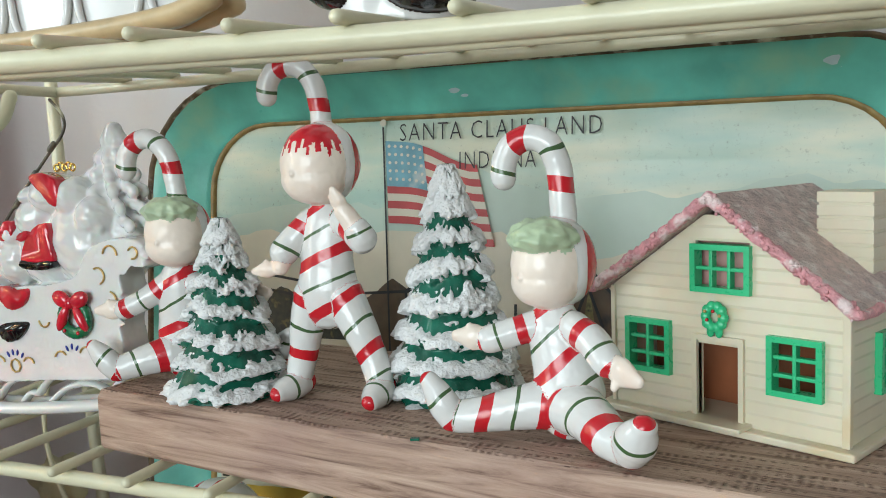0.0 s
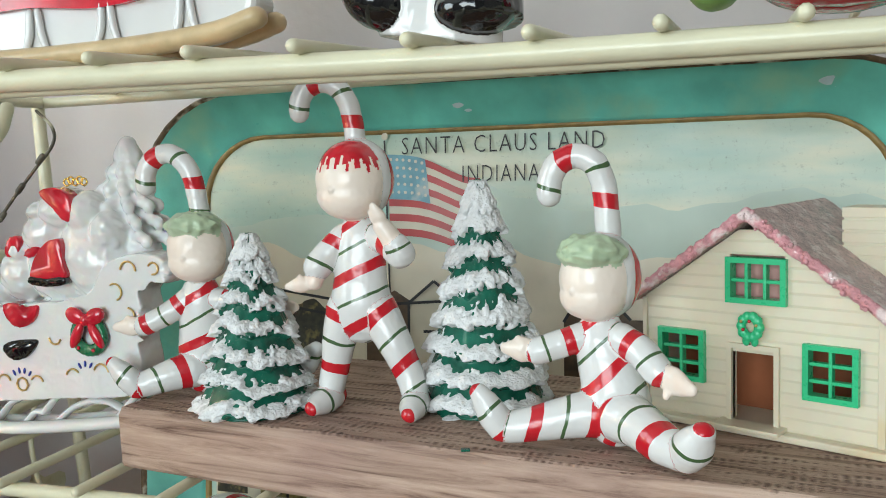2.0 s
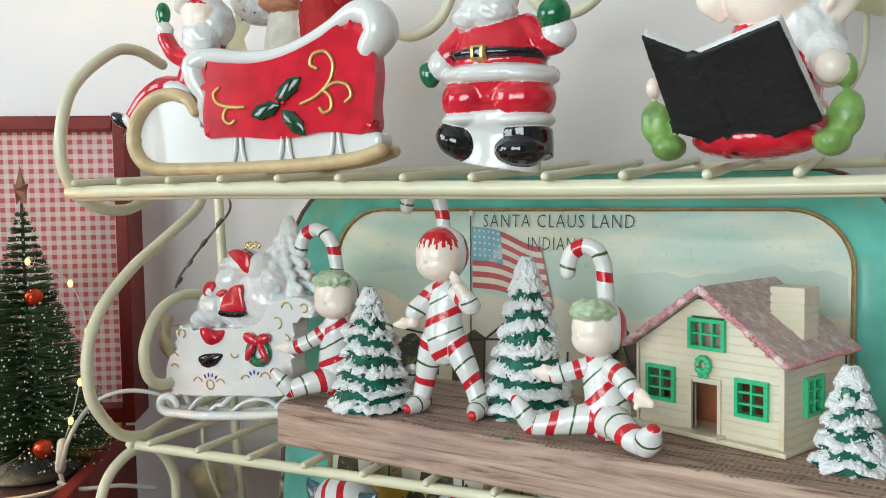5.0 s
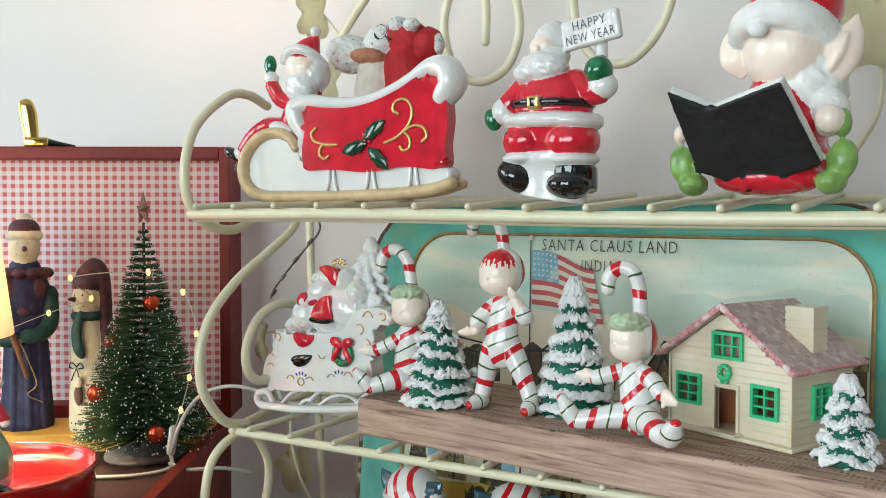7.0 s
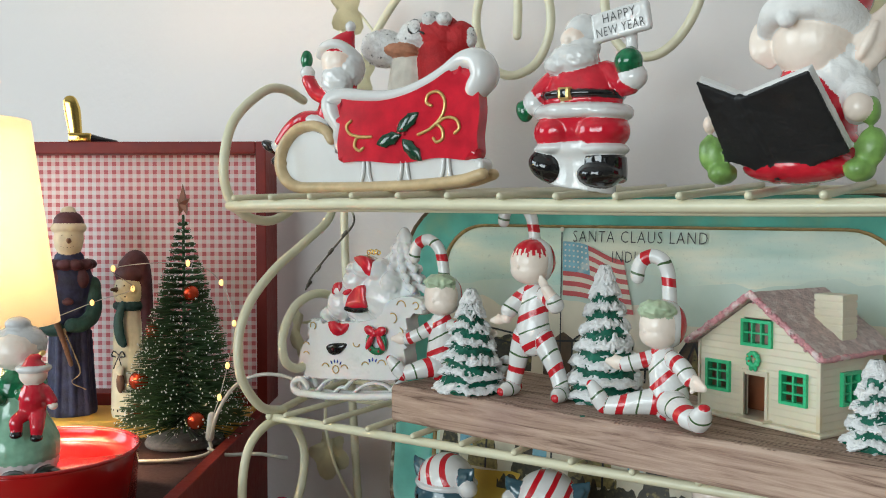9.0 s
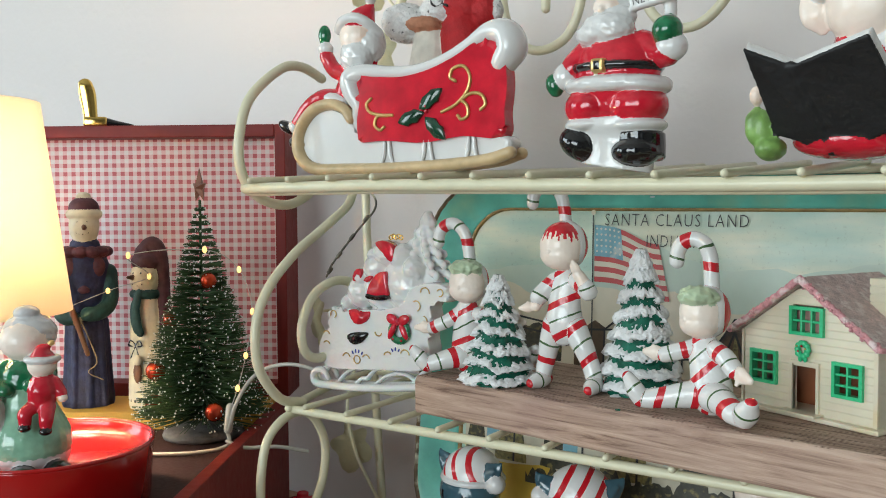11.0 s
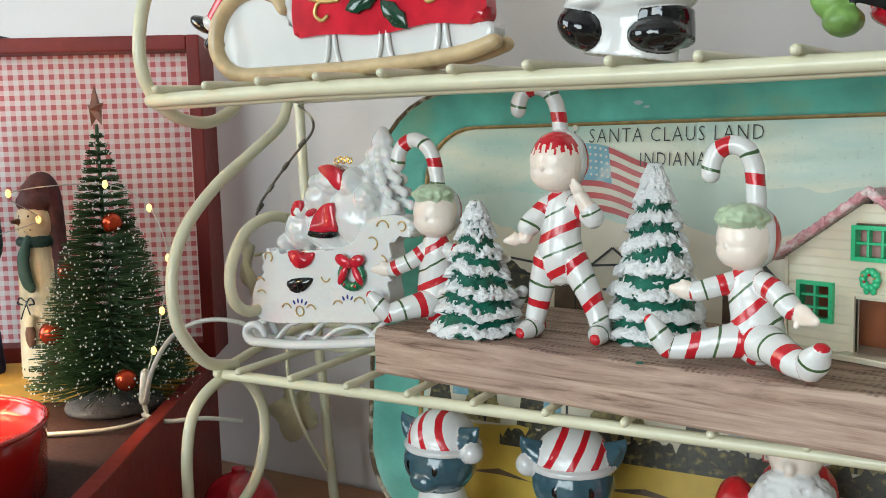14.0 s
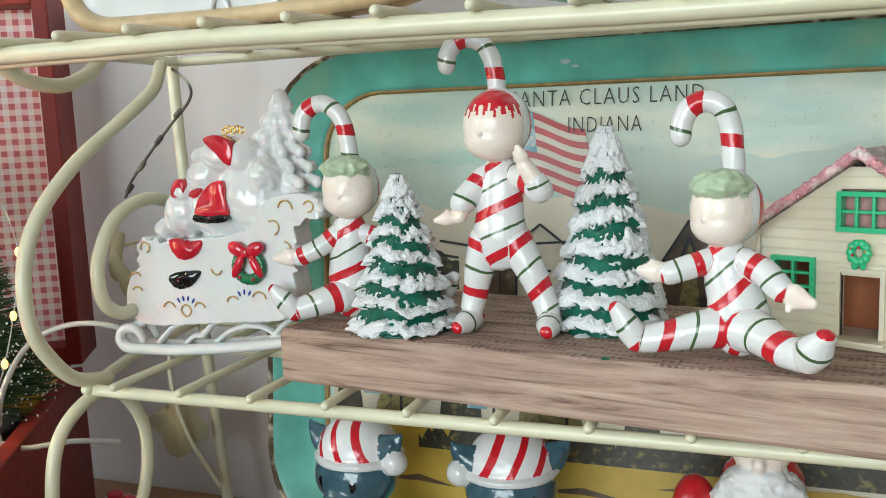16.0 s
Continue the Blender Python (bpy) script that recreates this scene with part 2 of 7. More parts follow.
def fuse(bm, mats, voxel, rounds=5, wobble=0.00025, striped=False):
    """Melts overlapping clay forms into one skin, rounds the joints and leaves it slightly uneven; keeps paint and the length along limbs."""
    lay = bm.verts.layers.float.get("along")
    bm.faces.ensure_lookup_table()
    bm.verts.ensure_lookup_table()
    bm.faces.index_update()
    bm.normal_update()
    tree = BVHTree.FromBMesh(bm)
    paints = [f.material_index for f in bm.faces]
    fverts = [[(v.co.copy(), v[lay] if lay else 0.0) for v in f.verts] for f in bm.faces]
    tmp = finish("clay", bm, mats)
    r, s = tmp.modifiers.new("r", "REMESH"), tmp.modifiers.new("s", "SMOOTH")
    r.mode, r.voxel_size, r.use_smooth_shade = "VOXEL", voxel, True
    s.factor, s.iterations = 0.5, rounds
    bpy.context.view_layer.update()
    dg = bpy.context.evaluated_depsgraph_get()
    me = bpy.data.meshes.new_from_object(tmp.evaluated_get(dg), depsgraph=dg)
    old = tmp.data
    bpy.data.objects.remove(tmp)
    bpy.data.meshes.remove(old)
    me.materials.clear()
    for m in mats:
        me.materials.append(m)
    n = len(me.polygons)
    cen = np.empty(n * 3)
    me.polygons.foreach_get("center", cen)
    idx = np.zeros(n, np.int32)
    for i, c in enumerate(cen.reshape(-1, 3)):
        idx[i] = paints[tree.find_nearest(Vector(c))[2]]
    me.polygons.foreach_set("material_index", idx)
    me.polygons.foreach_set("use_smooth", np.ones(n, bool))
    at = me.attributes.get("along") or me.attributes.new("along", "FLOAT", "POINT")
    val = np.zeros(len(me.vertices))
    if striped:
        for i, v in enumerate(me.vertices):
            p, _, k, _ = tree.find_nearest(v.co)
            near = poly_3d_calc([q for q, a in fverts[k]], p)
            val[i] = sum(w * a for w, (q, a) in zip(near, fverts[k]))
    at.data.foreach_set("value", val.astype(np.float32))
    co, no = np.empty(len(val) * 3), np.empty(len(val) * 3)
    me.vertices.foreach_get("co", co)
    me.vertices.foreach_get("normal", no)
    co, no = co.reshape(-1, 3), no.reshape(-1, 3)
    off = np.array([noise.noise(Vector(p * 130)) + 0.5 * noise.noise(Vector(p * 420)) for p in co])
    co += no * (wobble * off)[:, None]
    me.vertices.foreach_set("co", co.ravel())
    me.update()
    return me


def fused(name, bm, mats, voxel=0.0007, rounds=5, parent=None, label="", wobble=0.00025):
    mats = mats if isinstance(mats, (list, tuple)) else [mats]
    ob = new(name, fuse(bm, mats, voxel, rounds, wobble, mats[0] in (CANDY, HAT_STRIPE)))
    if parent is not None:
        ob.parent = parent
    if label:
        ob["label"] = label
    return ob

# ---------------- the room ----------------
WALL_Y = 0.56
TABLE_Z = 0.872


def slab(name, lo, hi, material, kind="structure", label="", category=""):
    bm = bm_new()
    box(bm, lo, hi)
    ob = finish(name, bm, material, smooth=False)
    return tagged(ob, label, category, kind=kind)


slab("wall_north", (-2.5, WALL_Y, 0), (2.2, WALL_Y + 0.12, 2.6), WALL, label="plain pale pinkish white painted wall", category="wall")
slab("wall_east", (2.08, -2.5, 0), (2.2, WALL_Y, 2.6), WALL_LOW_BOUNCE, label="unseen plain wall, darkened to cut bounced light", category="wall")
slab("floor", (-2.5, -2.62, -0.1), (2.2, WALL_Y + 0.12, 0), FLOOR, label="brown wooden floor", category="floor")
slab("ceiling", (-2.5, -2.62, 2.6), (2.2, WALL_Y + 0.12, 2.7), CEIL, label="unseen ceiling, darkened to cut bounced light", category="ceiling")
# the south wall round its window; unseen, dark to cut bounced light
wall_s = thing("wall_south", Matrix.Identity(4), "unseen wall with a large window opening, darkened to cut bounced light", "wall", kind="structure")
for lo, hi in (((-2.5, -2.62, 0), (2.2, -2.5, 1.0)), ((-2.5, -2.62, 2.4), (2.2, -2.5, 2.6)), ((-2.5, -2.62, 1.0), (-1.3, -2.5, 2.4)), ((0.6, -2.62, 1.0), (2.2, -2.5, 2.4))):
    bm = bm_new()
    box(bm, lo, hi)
    part("wall_panel", bm, WALL_LOW_BOUNCE, wall_s, smooth=False)
# the west wall is unseen too, in the same bounce-cutting dark colour
wall_w = thing("wall_west", Matrix.Identity(4), "unseen wall with a window opening, darkened to cut bounced light", "wall", kind="structure")
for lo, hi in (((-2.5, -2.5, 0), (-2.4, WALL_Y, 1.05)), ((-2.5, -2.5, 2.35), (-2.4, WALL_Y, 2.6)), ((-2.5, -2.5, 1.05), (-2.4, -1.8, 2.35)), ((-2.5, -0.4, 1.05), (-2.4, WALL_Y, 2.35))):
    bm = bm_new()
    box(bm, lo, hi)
    part("wall_panel", bm, WALL_LOW_BOUNCE, wall_w, smooth=False)

WOOD_TABLE = mat("oiled_table_wood", (0.30, 0.15, 0.07), 0.35, vary=0.25, scale=14, bump=0.0003, bump_scale=120)
table = thing("table", pose(0, 0, 0), "brown wooden table carrying the wire rack", "table")
bm = bm_new()
box(bm, (-1.5, -0.02, TABLE_Z - 0.035), (0.95, WALL_Y - 0.004, TABLE_Z), bevel=0.004)
part("tabletop", bm, WOOD_TABLE, table, smooth=False)
for lx in (-1.42, 0.81):
    for ly in (0.03, 0.47):
        bm = bm_new()
        box(bm, (lx, ly, 0), (lx + 0.06, ly + 0.06, TABLE_Z - 0.035), bevel=0.003)
        part("leg", bm, WOOD_TABLE, table, smooth=False)

# ---------------- wire rack ----------------
RX0, RX1 = -0.43, 0.30
rack = thing("wire_rack", pose(0, 0, 0), "cream enamelled wire rack with scrolled ends and leaves", "rack")


def wire(name, rows, r, material=CREAM, seg=12, n=8, parent=rack):
    bm = bm_new()
    tube(bm, [(*p, r) for p in rows], seg=seg, n=n)
    return part(name, bm, material, parent)


UP_Z, LO_Z = 1.249, 1.063
UP_Y, LO_Y = 0.262, 0.298
UP_RISE = 0.065   # the upper shelf climbs towards the wall
BACK_Y = 0.47
# front and back rails of both shelves


def up_bend(x):
    """How far the bent upper front edge comes forward and rises at x."""
    return float(np.interp(x, [-0.43, -0.3, -0.2, -0.1, 0.3], [0.013, 0.012, 0.006, 0.0, -0.003])), float(np.interp(x, [-0.43, -0.3, -0.2, -0.1, 0.0, 0.3], [0.003, 0.0032, 0.0018, 0.0, -0.0010, -0.0015]))


for dy, dz, rr in ((0.004, -0.0060, 0.0044), (0.0085, -0.0088, 0.0034)):
    wire("front_rail", [(x, UP_Y + dy - up_bend(x)[0], UP_Z + dz + up_bend(x)[1]) for x in (RX0, -0.36, -0.30, -0.25, -0.2, -0.15, -0.1, 0.0, 0.1, 0.2, RX1)], rr, n=6)
wire("back_rail", [(RX0 - 0.05, BACK_Y, UP_Z + UP_RISE * (BACK_Y - UP_Y) - 0.005), (RX1, BACK_Y, UP_Z + UP_RISE * (BACK_Y - UP_Y) - 0.005)], 0.0035, n=4)
wire("front_rail", [(RX0, LO_Y + 0.004, LO_Z - 0.0065), (-0.1, LO_Y + 0.004, LO_Z - 0.0065), (RX1, LO_Y + 0.004, LO_Z - 0.0065)], 0.0037, n=10)
wire("back_rail", [(RX0 - 0.05, BACK_Y, LO_Z - 0.005), (RX1, BACK_Y, LO_Z - 0.005)], 0.0032, n=4)
wire("middle_rail", [(RX0, 0.40, LO_Z - 0.006), (RX1, 0.40, LO_Z - 0.006)], 0.003, n=4)
x = -0.4165
while x < RX1:
    wire("shelf_rod", [(x, UP_Y - 0.004 - up_bend(x)[0], UP_Z + up_bend(x)[1]), (x, BACK_Y + 0.003, UP_Z + UP_RISE * (BACK_Y - UP_Y))], 0.0027, n=1, seg=10)
    x += 0.0411
x = -0.4045
while x < RX1:
    wire("shelf_rod", [(x, LO_Y - 0.006, LO_Z), (x, BACK_Y + 0.003, LO_Z)], 0.0026, n=1, seg=10)
    x += 0.0452
# left end: scrolls in the plane of the side
wire("scroll", [(RX0, y, z) for y, z in ((0.345, 1.345), (0.32, 1.352), (0.294, 1.347), (0.258, 1.318), (0.246, 1.28), (0.252, 1.253), (0.272, 1.237), (0.30, 1.233), (0.322, 1.24), (0.335, 1.25))], 0.0042)
wire("scroll", [(RX0, y, z) for y, z in ((0.388, 1.248), (0.378, 1.232), (0.345, 1.212), (0.307, 1.19), (0.276, 1.163), (0.262, 1.135), (0.262, 1.105), (0.272, 1.085), (0.290, 1.067), (0.315, 1.06))], 0.0042)
wire("scroll", [(RX0 + 0.004, y, z) for y, z in ((0.405, 1.148), (0.385, 1.159), (0.356, 1.164), (0.328, 1.154), (0.312, 1.130), (0.314, 1.107), (0.33, 1.097), (0.352, 1.101), (0.362, 1.11))], 0.0042)
wire("scroll", [(RX0, y, z) for y, z in ((0.264, 0.972), (0.265, 1.008), (0.272, 1.034), (0.288, 1.048), (0.308, 1.0525), (0.328, 1.045), (0.343, 1.02), (0.342, 0.992), (0.33, 0.968), (0.305, 0.95), (0.285, 0.935), (0.27, 0.91), (0.268, TABLE_Z + 0.004))], 0.004)
# back posts
wire("post", [(-0.484, BACK_Y, 1.50), (-0.484, BACK_Y, 1.25), (-0.476, BACK_Y, 1.08), (-0.462, BACK_Y, TABLE_Z + 0.004)], 0.0045)
wire("post", [(RX1, BACK_Y, 1.50), (RX1, BACK_Y, TABLE_Z + 0.004)], 0.0045, n=3)
wire("post", [(RX1, LO_Y, UP_Z), (RX1, LO_Y, TABLE_Z + 0.004)], 0.0045, n=3)
wire("side_rail", [(RX0, UP_Y, UP_Z - 0.005), (RX0 - 0.03, 0.36, UP_Z + 0.006), (RX0 - 0.05, BACK_Y, UP_Z + UP_RISE * (BACK_Y - UP_Y) - 0.005)], 0.0035, n=4)
wire("side_rail", [(RX0, LO_Y, LO_Z - 0.005), (RX0 - 0.03, 0.38, LO_Z - 0.005), (RX0 - 0.05, BACK_Y, LO_Z - 0.005)], 0.0035, n=4)
# scrolled back above the upper shelf
wire("back_scroll", [(x, 0.455, z) for x, z in ((-0.484, 1.30), (-0.475, 1.345), (-0.455, 1.385), (-0.43, 1.425), (-0.40, 1.46), (-0.36, 1.50))], 0.0042)
wire("back_scroll", [(x, 0.455, z) for x, z in ((-0.264, 1.405), (-0.264, 1.442), (-0.275, 1.47), (-0.295, 1.465), (-0.308, 1.43), (-0.302, 1.395), (-0.285, 1.374), (-0.264, 1.369), (-0.242, 1.38), (-0.230, 1.408), (-0.233, 1.44), (-0.25, 1.49))], 0.0042)
wire("back_scroll", [(x, 0.455, z) for x, z in ((-0.17, 1.50), (-0.178, 1.44), (-0.172, 1.40), (-0.155, 1.378), (-0.130, 1.374), (-0.108, 1.390), (-0.093, 1.42), (-0.092, 1.46), (-0.10, 1.50))], 0.0042)
TWIGM = mat("dark_bronze_twig", (0.10, 0.085, 0.06), 0.5, vary=0.5, scale=90, second=(0.50, 0.46, 0.32), spots=0.5)
wire("twig", [(-0.478, 0.462, 1.252), (-0.457, 0.452, 1.240), (-0.456, 0.450, 1.228), (-0.475, 0.450, 1.210), (-0.496, 0.449, 1.189), (-0.512, 0.447, 1.170), (-0.518, 0.446, 1.158)], 0.0011, TWIGM)
for tx, tz in ((-0.466, 1.219), (-0.485, 1.200), (-0.503, 1.181), (-0.516, 1.164)):
    wire("bud", [(tx - 0.002, 0.449, tz - 0.002), (tx + 0.002, 0.449, tz + 0.002)], 0.0020, TWIGM, n=2)
wire("twig", [(-0.478, 0.45, 1.08), (-0.486, 0.44, 1.03), (-0.476, 0.44, 0.98), (-0.46, 0.455, 0.93)], 0.0018)


def leaf(x, y, z, size, rz, tilt, spin, name="leaf"):
    """A pressed ivy leaf with five points and a raised midrib."""
    bm = bm_new()
    outer = []
    for i in range(30):
        a = 2 * math.pi * i / 30
        r = size * (0.74 + 0.15 * math.cos(5 * a) + 0.20 * math.cos(a) + 0.05 * math.cos(2 * a))
        outer.append(bm.verts.new((r * math.cos(a), 0.0025 * math.sin(5 * a) + 0.002 * math.cos(3 * a), r * math.sin(a))))
    mid = bm.verts.new((0, -0.0035, 0))
    for i in range(30):
        bm.faces.new((mid, outer[i], outer[(i + 1) % 30]))
    r = bmesh.ops.solidify(bm, geom=bm.faces[:], thickness=0.0012)
    ob = part(name, bm, CREAM_DIRTY, rack)
    ob.matrix_local = pose(x, y, z, 0, 0, rz) @ pose(0, 0, 0, tilt, spin, 0)
    return ob


leaf(-0.488, 0.450, 0.985, 0.030, 20, 10, 100)
leaf(-0.537, 0.452, 1.118, 0.038, -30, 5, 60)
leaf(-0.466, 0.450, 1.457, 0.030, 10, 20, 60)
leaf(-0.443, 0.450, 1.388, 0.026, -15, 0, 75)
leaf(0.062, 0.455, 1.388, 0.044, 10, 0, 140)
wire("leaf_stem", [(-0.484, 0.468, 1.13), (-0.505, 0.460, 1.125), (-0.530, 0.455, 1.12)], 0.0015)
wire("leaf_stem", [(0.03, 0.47, 1.272), (0.06, 0.462, 1.32), (0.062, 0.458, 1.37)], 0.002)
wire("leaf_stem", [(-0.455, 0.457, 1.385), (-0.443, 0.453, 1.388)], 0.0015, n=2)
wire("leaf_stem", [(-0.43, 0.457, 1.425), (-0.45, 0.453, 1.45), (-0.466, 0.452, 1.457)], 0.0015)

# ---------------- plank ----------------
WOODM = bpy.data.materials.new("weathered_plank")
WOODM.use_nodes = True
nt, n_, b_ = WOODM.node_tree, WOODM.node_tree.nodes, WOODM.node_tree.nodes["Principled BSDF"]
tc_ = n_.new("ShaderNodeTexCoord")
mp_ = n_.new("ShaderNodeMapping")
mp_.inputs["Scale"].default_value = (1.9, 26, 30)
nt.links.new(tc_.outputs["Object"], mp_.inputs["Vector"])
gr_ = n_.new("ShaderNodeTexNoise")
gr_.inputs["Scale"].default_value, gr_.inputs["Detail"].default_value, gr_.inputs["Roughness"].default_value = 7, 9, 0.66
gr_.inputs["Distortion"].default_value = 0.7
nt.links.new(mp_.outputs["Vector"], gr_.inputs["Vector"])
rp_ = n_.new("ShaderNodeValToRGB")
els = rp_.color_ramp.elements
els[0].position, els[0].color = 0.34, (0.15, 0.080, 0.055, 1)
els[1].position, els[1].color = 0.64, (0.56, 0.40, 0.31, 1)
e_ = els.new(0.48)
e_.color = (0.42, 0.28, 0.21, 1)
nt.links.new(gr_.outputs["Fac"], rp_.inputs["Fac"])
bl_ = n_.new("ShaderNodeTexNoise")
bl_.inputs["Scale"].default_value, bl_.inputs["Detail"].default_value = 14, 3
nt.links.new(tc_.outputs["Object"], bl_.inputs["Vector"])
mr_ = n_.new("ShaderNodeMapRange")
mr_.inputs["From Min"].default_value, mr_.inputs["From Max"].default_value = 0.45, 0.75
mr_.inputs["To Max"].default_value = 0.55
nt.links.new(bl_.outputs["Fac"], mr_.inputs["Value"])
mx_ = n_.new("ShaderNodeMix")
mx_.data_type = "RGBA"
nt.links.new(mr_.outputs["Result"], mx_.inputs["Factor"])
nt.links.new(rp_.outputs["Color"], mx_.inputs["A"])
mx_.inputs["B"].default_value = (0.35, 0.22, 0.185, 1)
b_.inputs["Roughness"].default_value = 0.75
# saw marks across the board and open grain
sv_ = n_.new("ShaderNodeTexWave")
sv_.inputs["Scale"].default_value, sv_.inputs["Distortion"].default_value, sv_.inputs["Detail"].default_value = 92, 4.0, 3
sv_.bands_direction = "X"
nt.links.new(tc_.outputs["Object"], sv_.inputs["Vector"])
ad_ = n_.new("ShaderNodeMath")
ad_.operation = "ADD"
mk_, mm_ = n_.new("ShaderNodeMapRange"), n_.new("ShaderNodeMath")
dn_, dm_ = n_.new("ShaderNodeTexNoise"), n_.new("ShaderNodeMapping")
dm_.inputs["Scale"].default_value = (14, 90, 30)
nt.links.new(tc_.outputs["Object"], dm_.inputs["Vector"])
nt.links.new(dm_.outputs["Vector"], dn_.inputs["Vector"])
mk_.inputs["From Min"].default_value, mk_.inputs["From Max"].default_value = 0.5, 0.62
nt.links.new(dn_.outputs["Fac"], mk_.inputs["Value"])
mm_.operation = "MULTIPLY"
nt.links.new(mk_.outputs["Result"], mm_.inputs[0])
nt.links.new(sv_.outputs["Fac"], mm_.inputs[1])
sz_, tz_, mt_ = n_.new("ShaderNodeSeparateXYZ"), n_.new("ShaderNodeMath"), n_.new("ShaderNodeMath")
nt.links.new(tc_.outputs["Object"], sz_.inputs["Vector"])
tz_.operation, mt_.operation = "GREATER_THAN", "MULTIPLY"
tz_.inputs[1].default_value = 0.0288   # the saw marks lie on the upper face alone
nt.links.new(sz_.outputs["Z"], tz_.inputs[0])
nt.links.new(mm_.outputs[0], mt_.inputs[0])
nt.links.new(tz_.outputs[0], mt_.inputs[1])
mm_ = mt_
nt.links.new(mm_.outputs[0], ad_.inputs[0])
dk_, dh_ = n_.new("ShaderNodeMix"), n_.new("ShaderNodeMath")
dk_.data_type, dh_.operation = "RGBA", "MULTIPLY"
dh_.inputs[1].default_value = 0.85
nt.links.new(mm_.outputs[0], dh_.inputs[0])
nt.links.new(dh_.outputs[0], dk_.inputs["Factor"])
nt.links.new(mx_.outputs["Result"], dk_.inputs["A"])
dk_.inputs["B"].default_value = (0.16, 0.09, 0.065, 1)
nt.links.new(dk_.outputs["Result"], b_.inputs["Base Color"])
nt.links.new(gr_.outputs["Fac"], ad_.inputs[1])
bp_ = n_.new("ShaderNodeBump")
bp_.inputs["Strength"].default_value, bp_.inputs["Distance"].default_value = 0.9, 0.0012
nt.links.new(ad_.outputs[0], bp_.inputs["Height"])
nt.links.new(bp_.outputs["Normal"], b_.inputs["Normal"])

PLANK_TOP = 1.0955
PLANK_BOT = LO_Z + 0.0029
PLANK_M = pose(-0.309, 0.318, PLANK_BOT, 0, 0, -8.0)
bm = bm_new()
nx, prof = 60, ((0.0, 0.002), (0.0, 0.026), (0.0025, 0.0296), (0.125, 0.0296), (0.13, 0.027), (0.13, 0.0))
prof = ((0.0015, 0.0),) + prof
grid = []
for i in range(nx + 1):
    px = 0.56 * i / nx
    w = 0.0006 * noise.noise(Vector((px * 30, 1, 1)))
    grid.append([bm.verts.new((px, y + (w if k < 4 else 0), z + (0.5 * w if 1 < k < 5 else 0))) for k, (y, z) in enumerate(prof)])
for a, b in zip(grid, grid[1:]):
    for k in range(len(prof)):
        bm.faces.new((a[k], b[k], b[(k + 1) % len(prof)], a[(k + 1) % len(prof)]))
bm.faces.new(grid[0])
bm.faces.new(grid[-1][::-1])
bmesh.ops.recalc_face_normals(bm, faces=bm.faces[:])
plank = finish("wooden_plank", bm, WOODM, smooth=False)
plank.matrix_world = PLANK_M
tagged(plank, "rough sawn reddish brown plank lying on wire shelf", "plank")

# ---------------- painted tray ----------------
TEAL = mat("teal_enamel", (0.15, 0.55, 0.45), 0.3, vary=0.25, scale=26, coat=0.25, second=(0.24, 0.50, 0.34), spots=0.58, bump=0.00015, bump_scale=300)
WORN = mat("worn_tin_edge", (0.13, 0.08, 0.04), 0.6, vary=0.5, scale=110, second=(0.66, 0.60, 0.46), spots=0.54, bump=0.0006, bump_scale=400)
CHIP = mat("bare_chipped_spots", (0.55, 0.66, 0.68), 0.4, vary=0.1, scale=80)
GOLDLINE = mat("old_gold_line", (0.30, 0.19, 0.06), 0.45, vary=0.3, scale=140)
INK = mat("black_printing_ink", (0.012, 0.012, 0.012), 0.45, vary=0.2, scale=100)
# sky print: pale beige fading through grey green, aged and streaked
PRINT = bpy.data.materials.new("printed_sky")
PRINT.use_nodes = True
nt, n_, b_ = PRINT.node_tree, PRINT.node_tree.nodes, PRINT.node_tree.nodes["Principled BSDF"]
tc_, mp_ = n_.new("ShaderNodeTexCoord"), n_.new("ShaderNodeMapping")
mp_.inputs["Scale"].default_value = (3.5, 1, 14)
nt.links.new(tc_.outputs["Object"], mp_.inputs["Vector"])
a_, c_, d_ = n_.new("ShaderNodeTexNoise"), n_.new("ShaderNodeTexNoise"), n_.new("ShaderNodeTexNoise")
a_.inputs["Scale"].default_value, a_.inputs["Detail"].default_value = 1.9, 5
c_.inputs["Scale"].default_value, c_.inputs["Detail"].default_value, c_.inputs["Roughness"].default_value = 230, 6, 0.85
d_.inputs["Scale"].default_value, d_.inputs["Detail"].default_value = 9, 5
nt.links.new(mp_.outputs["Vector"], a_.inputs["Vector"])
nt.links.new(tc_.outputs["Object"], c_.inputs["Vector"])
nt.links.new(tc_.outputs["Object"], d_.inputs["Vector"])
rp_ = n_.new("ShaderNodeValToRGB")
els = rp_.color_ramp.elements
els[0].position, els[0].color = 0.36, (0.40, 0.59, 0.51, 1)
els[1].position, els[1].color = 0.62, (0.76, 0.75, 0.58, 1)
e_ = els.new(0.5)
e_.color = (0.56, 0.67, 0.55, 1)
nt.links.new(a_.outputs["Fac"], rp_.inputs["Fac"])
sp_ = n_.new("ShaderNodeMapRange")
sp_.inputs["From Min"].default_value, sp_.inputs["From Max"].default_value = 0.57, 0.68
sp_.inputs["To Max"].default_value = 0.55
nt.links.new(c_.outputs["Fac"], sp_.inputs["Value"])
m1_ = n_.new("ShaderNodeMix")
m1_.data_type = "RGBA"
nt.links.new(sp_.outputs["Result"], m1_.inputs["Factor"])
nt.links.new(rp_.outputs["Color"], m1_.inputs["A"])
m1_.inputs["B"].default_value = (0.10, 0.12, 0.08, 1)
ye_ = n_.new("ShaderNodeMapRange")
ye_.inputs["From Min"].default_value, ye_.inputs["From Max"].default_value = 0.55, 0.75
ye_.inputs["To Max"].default_value = 0.5
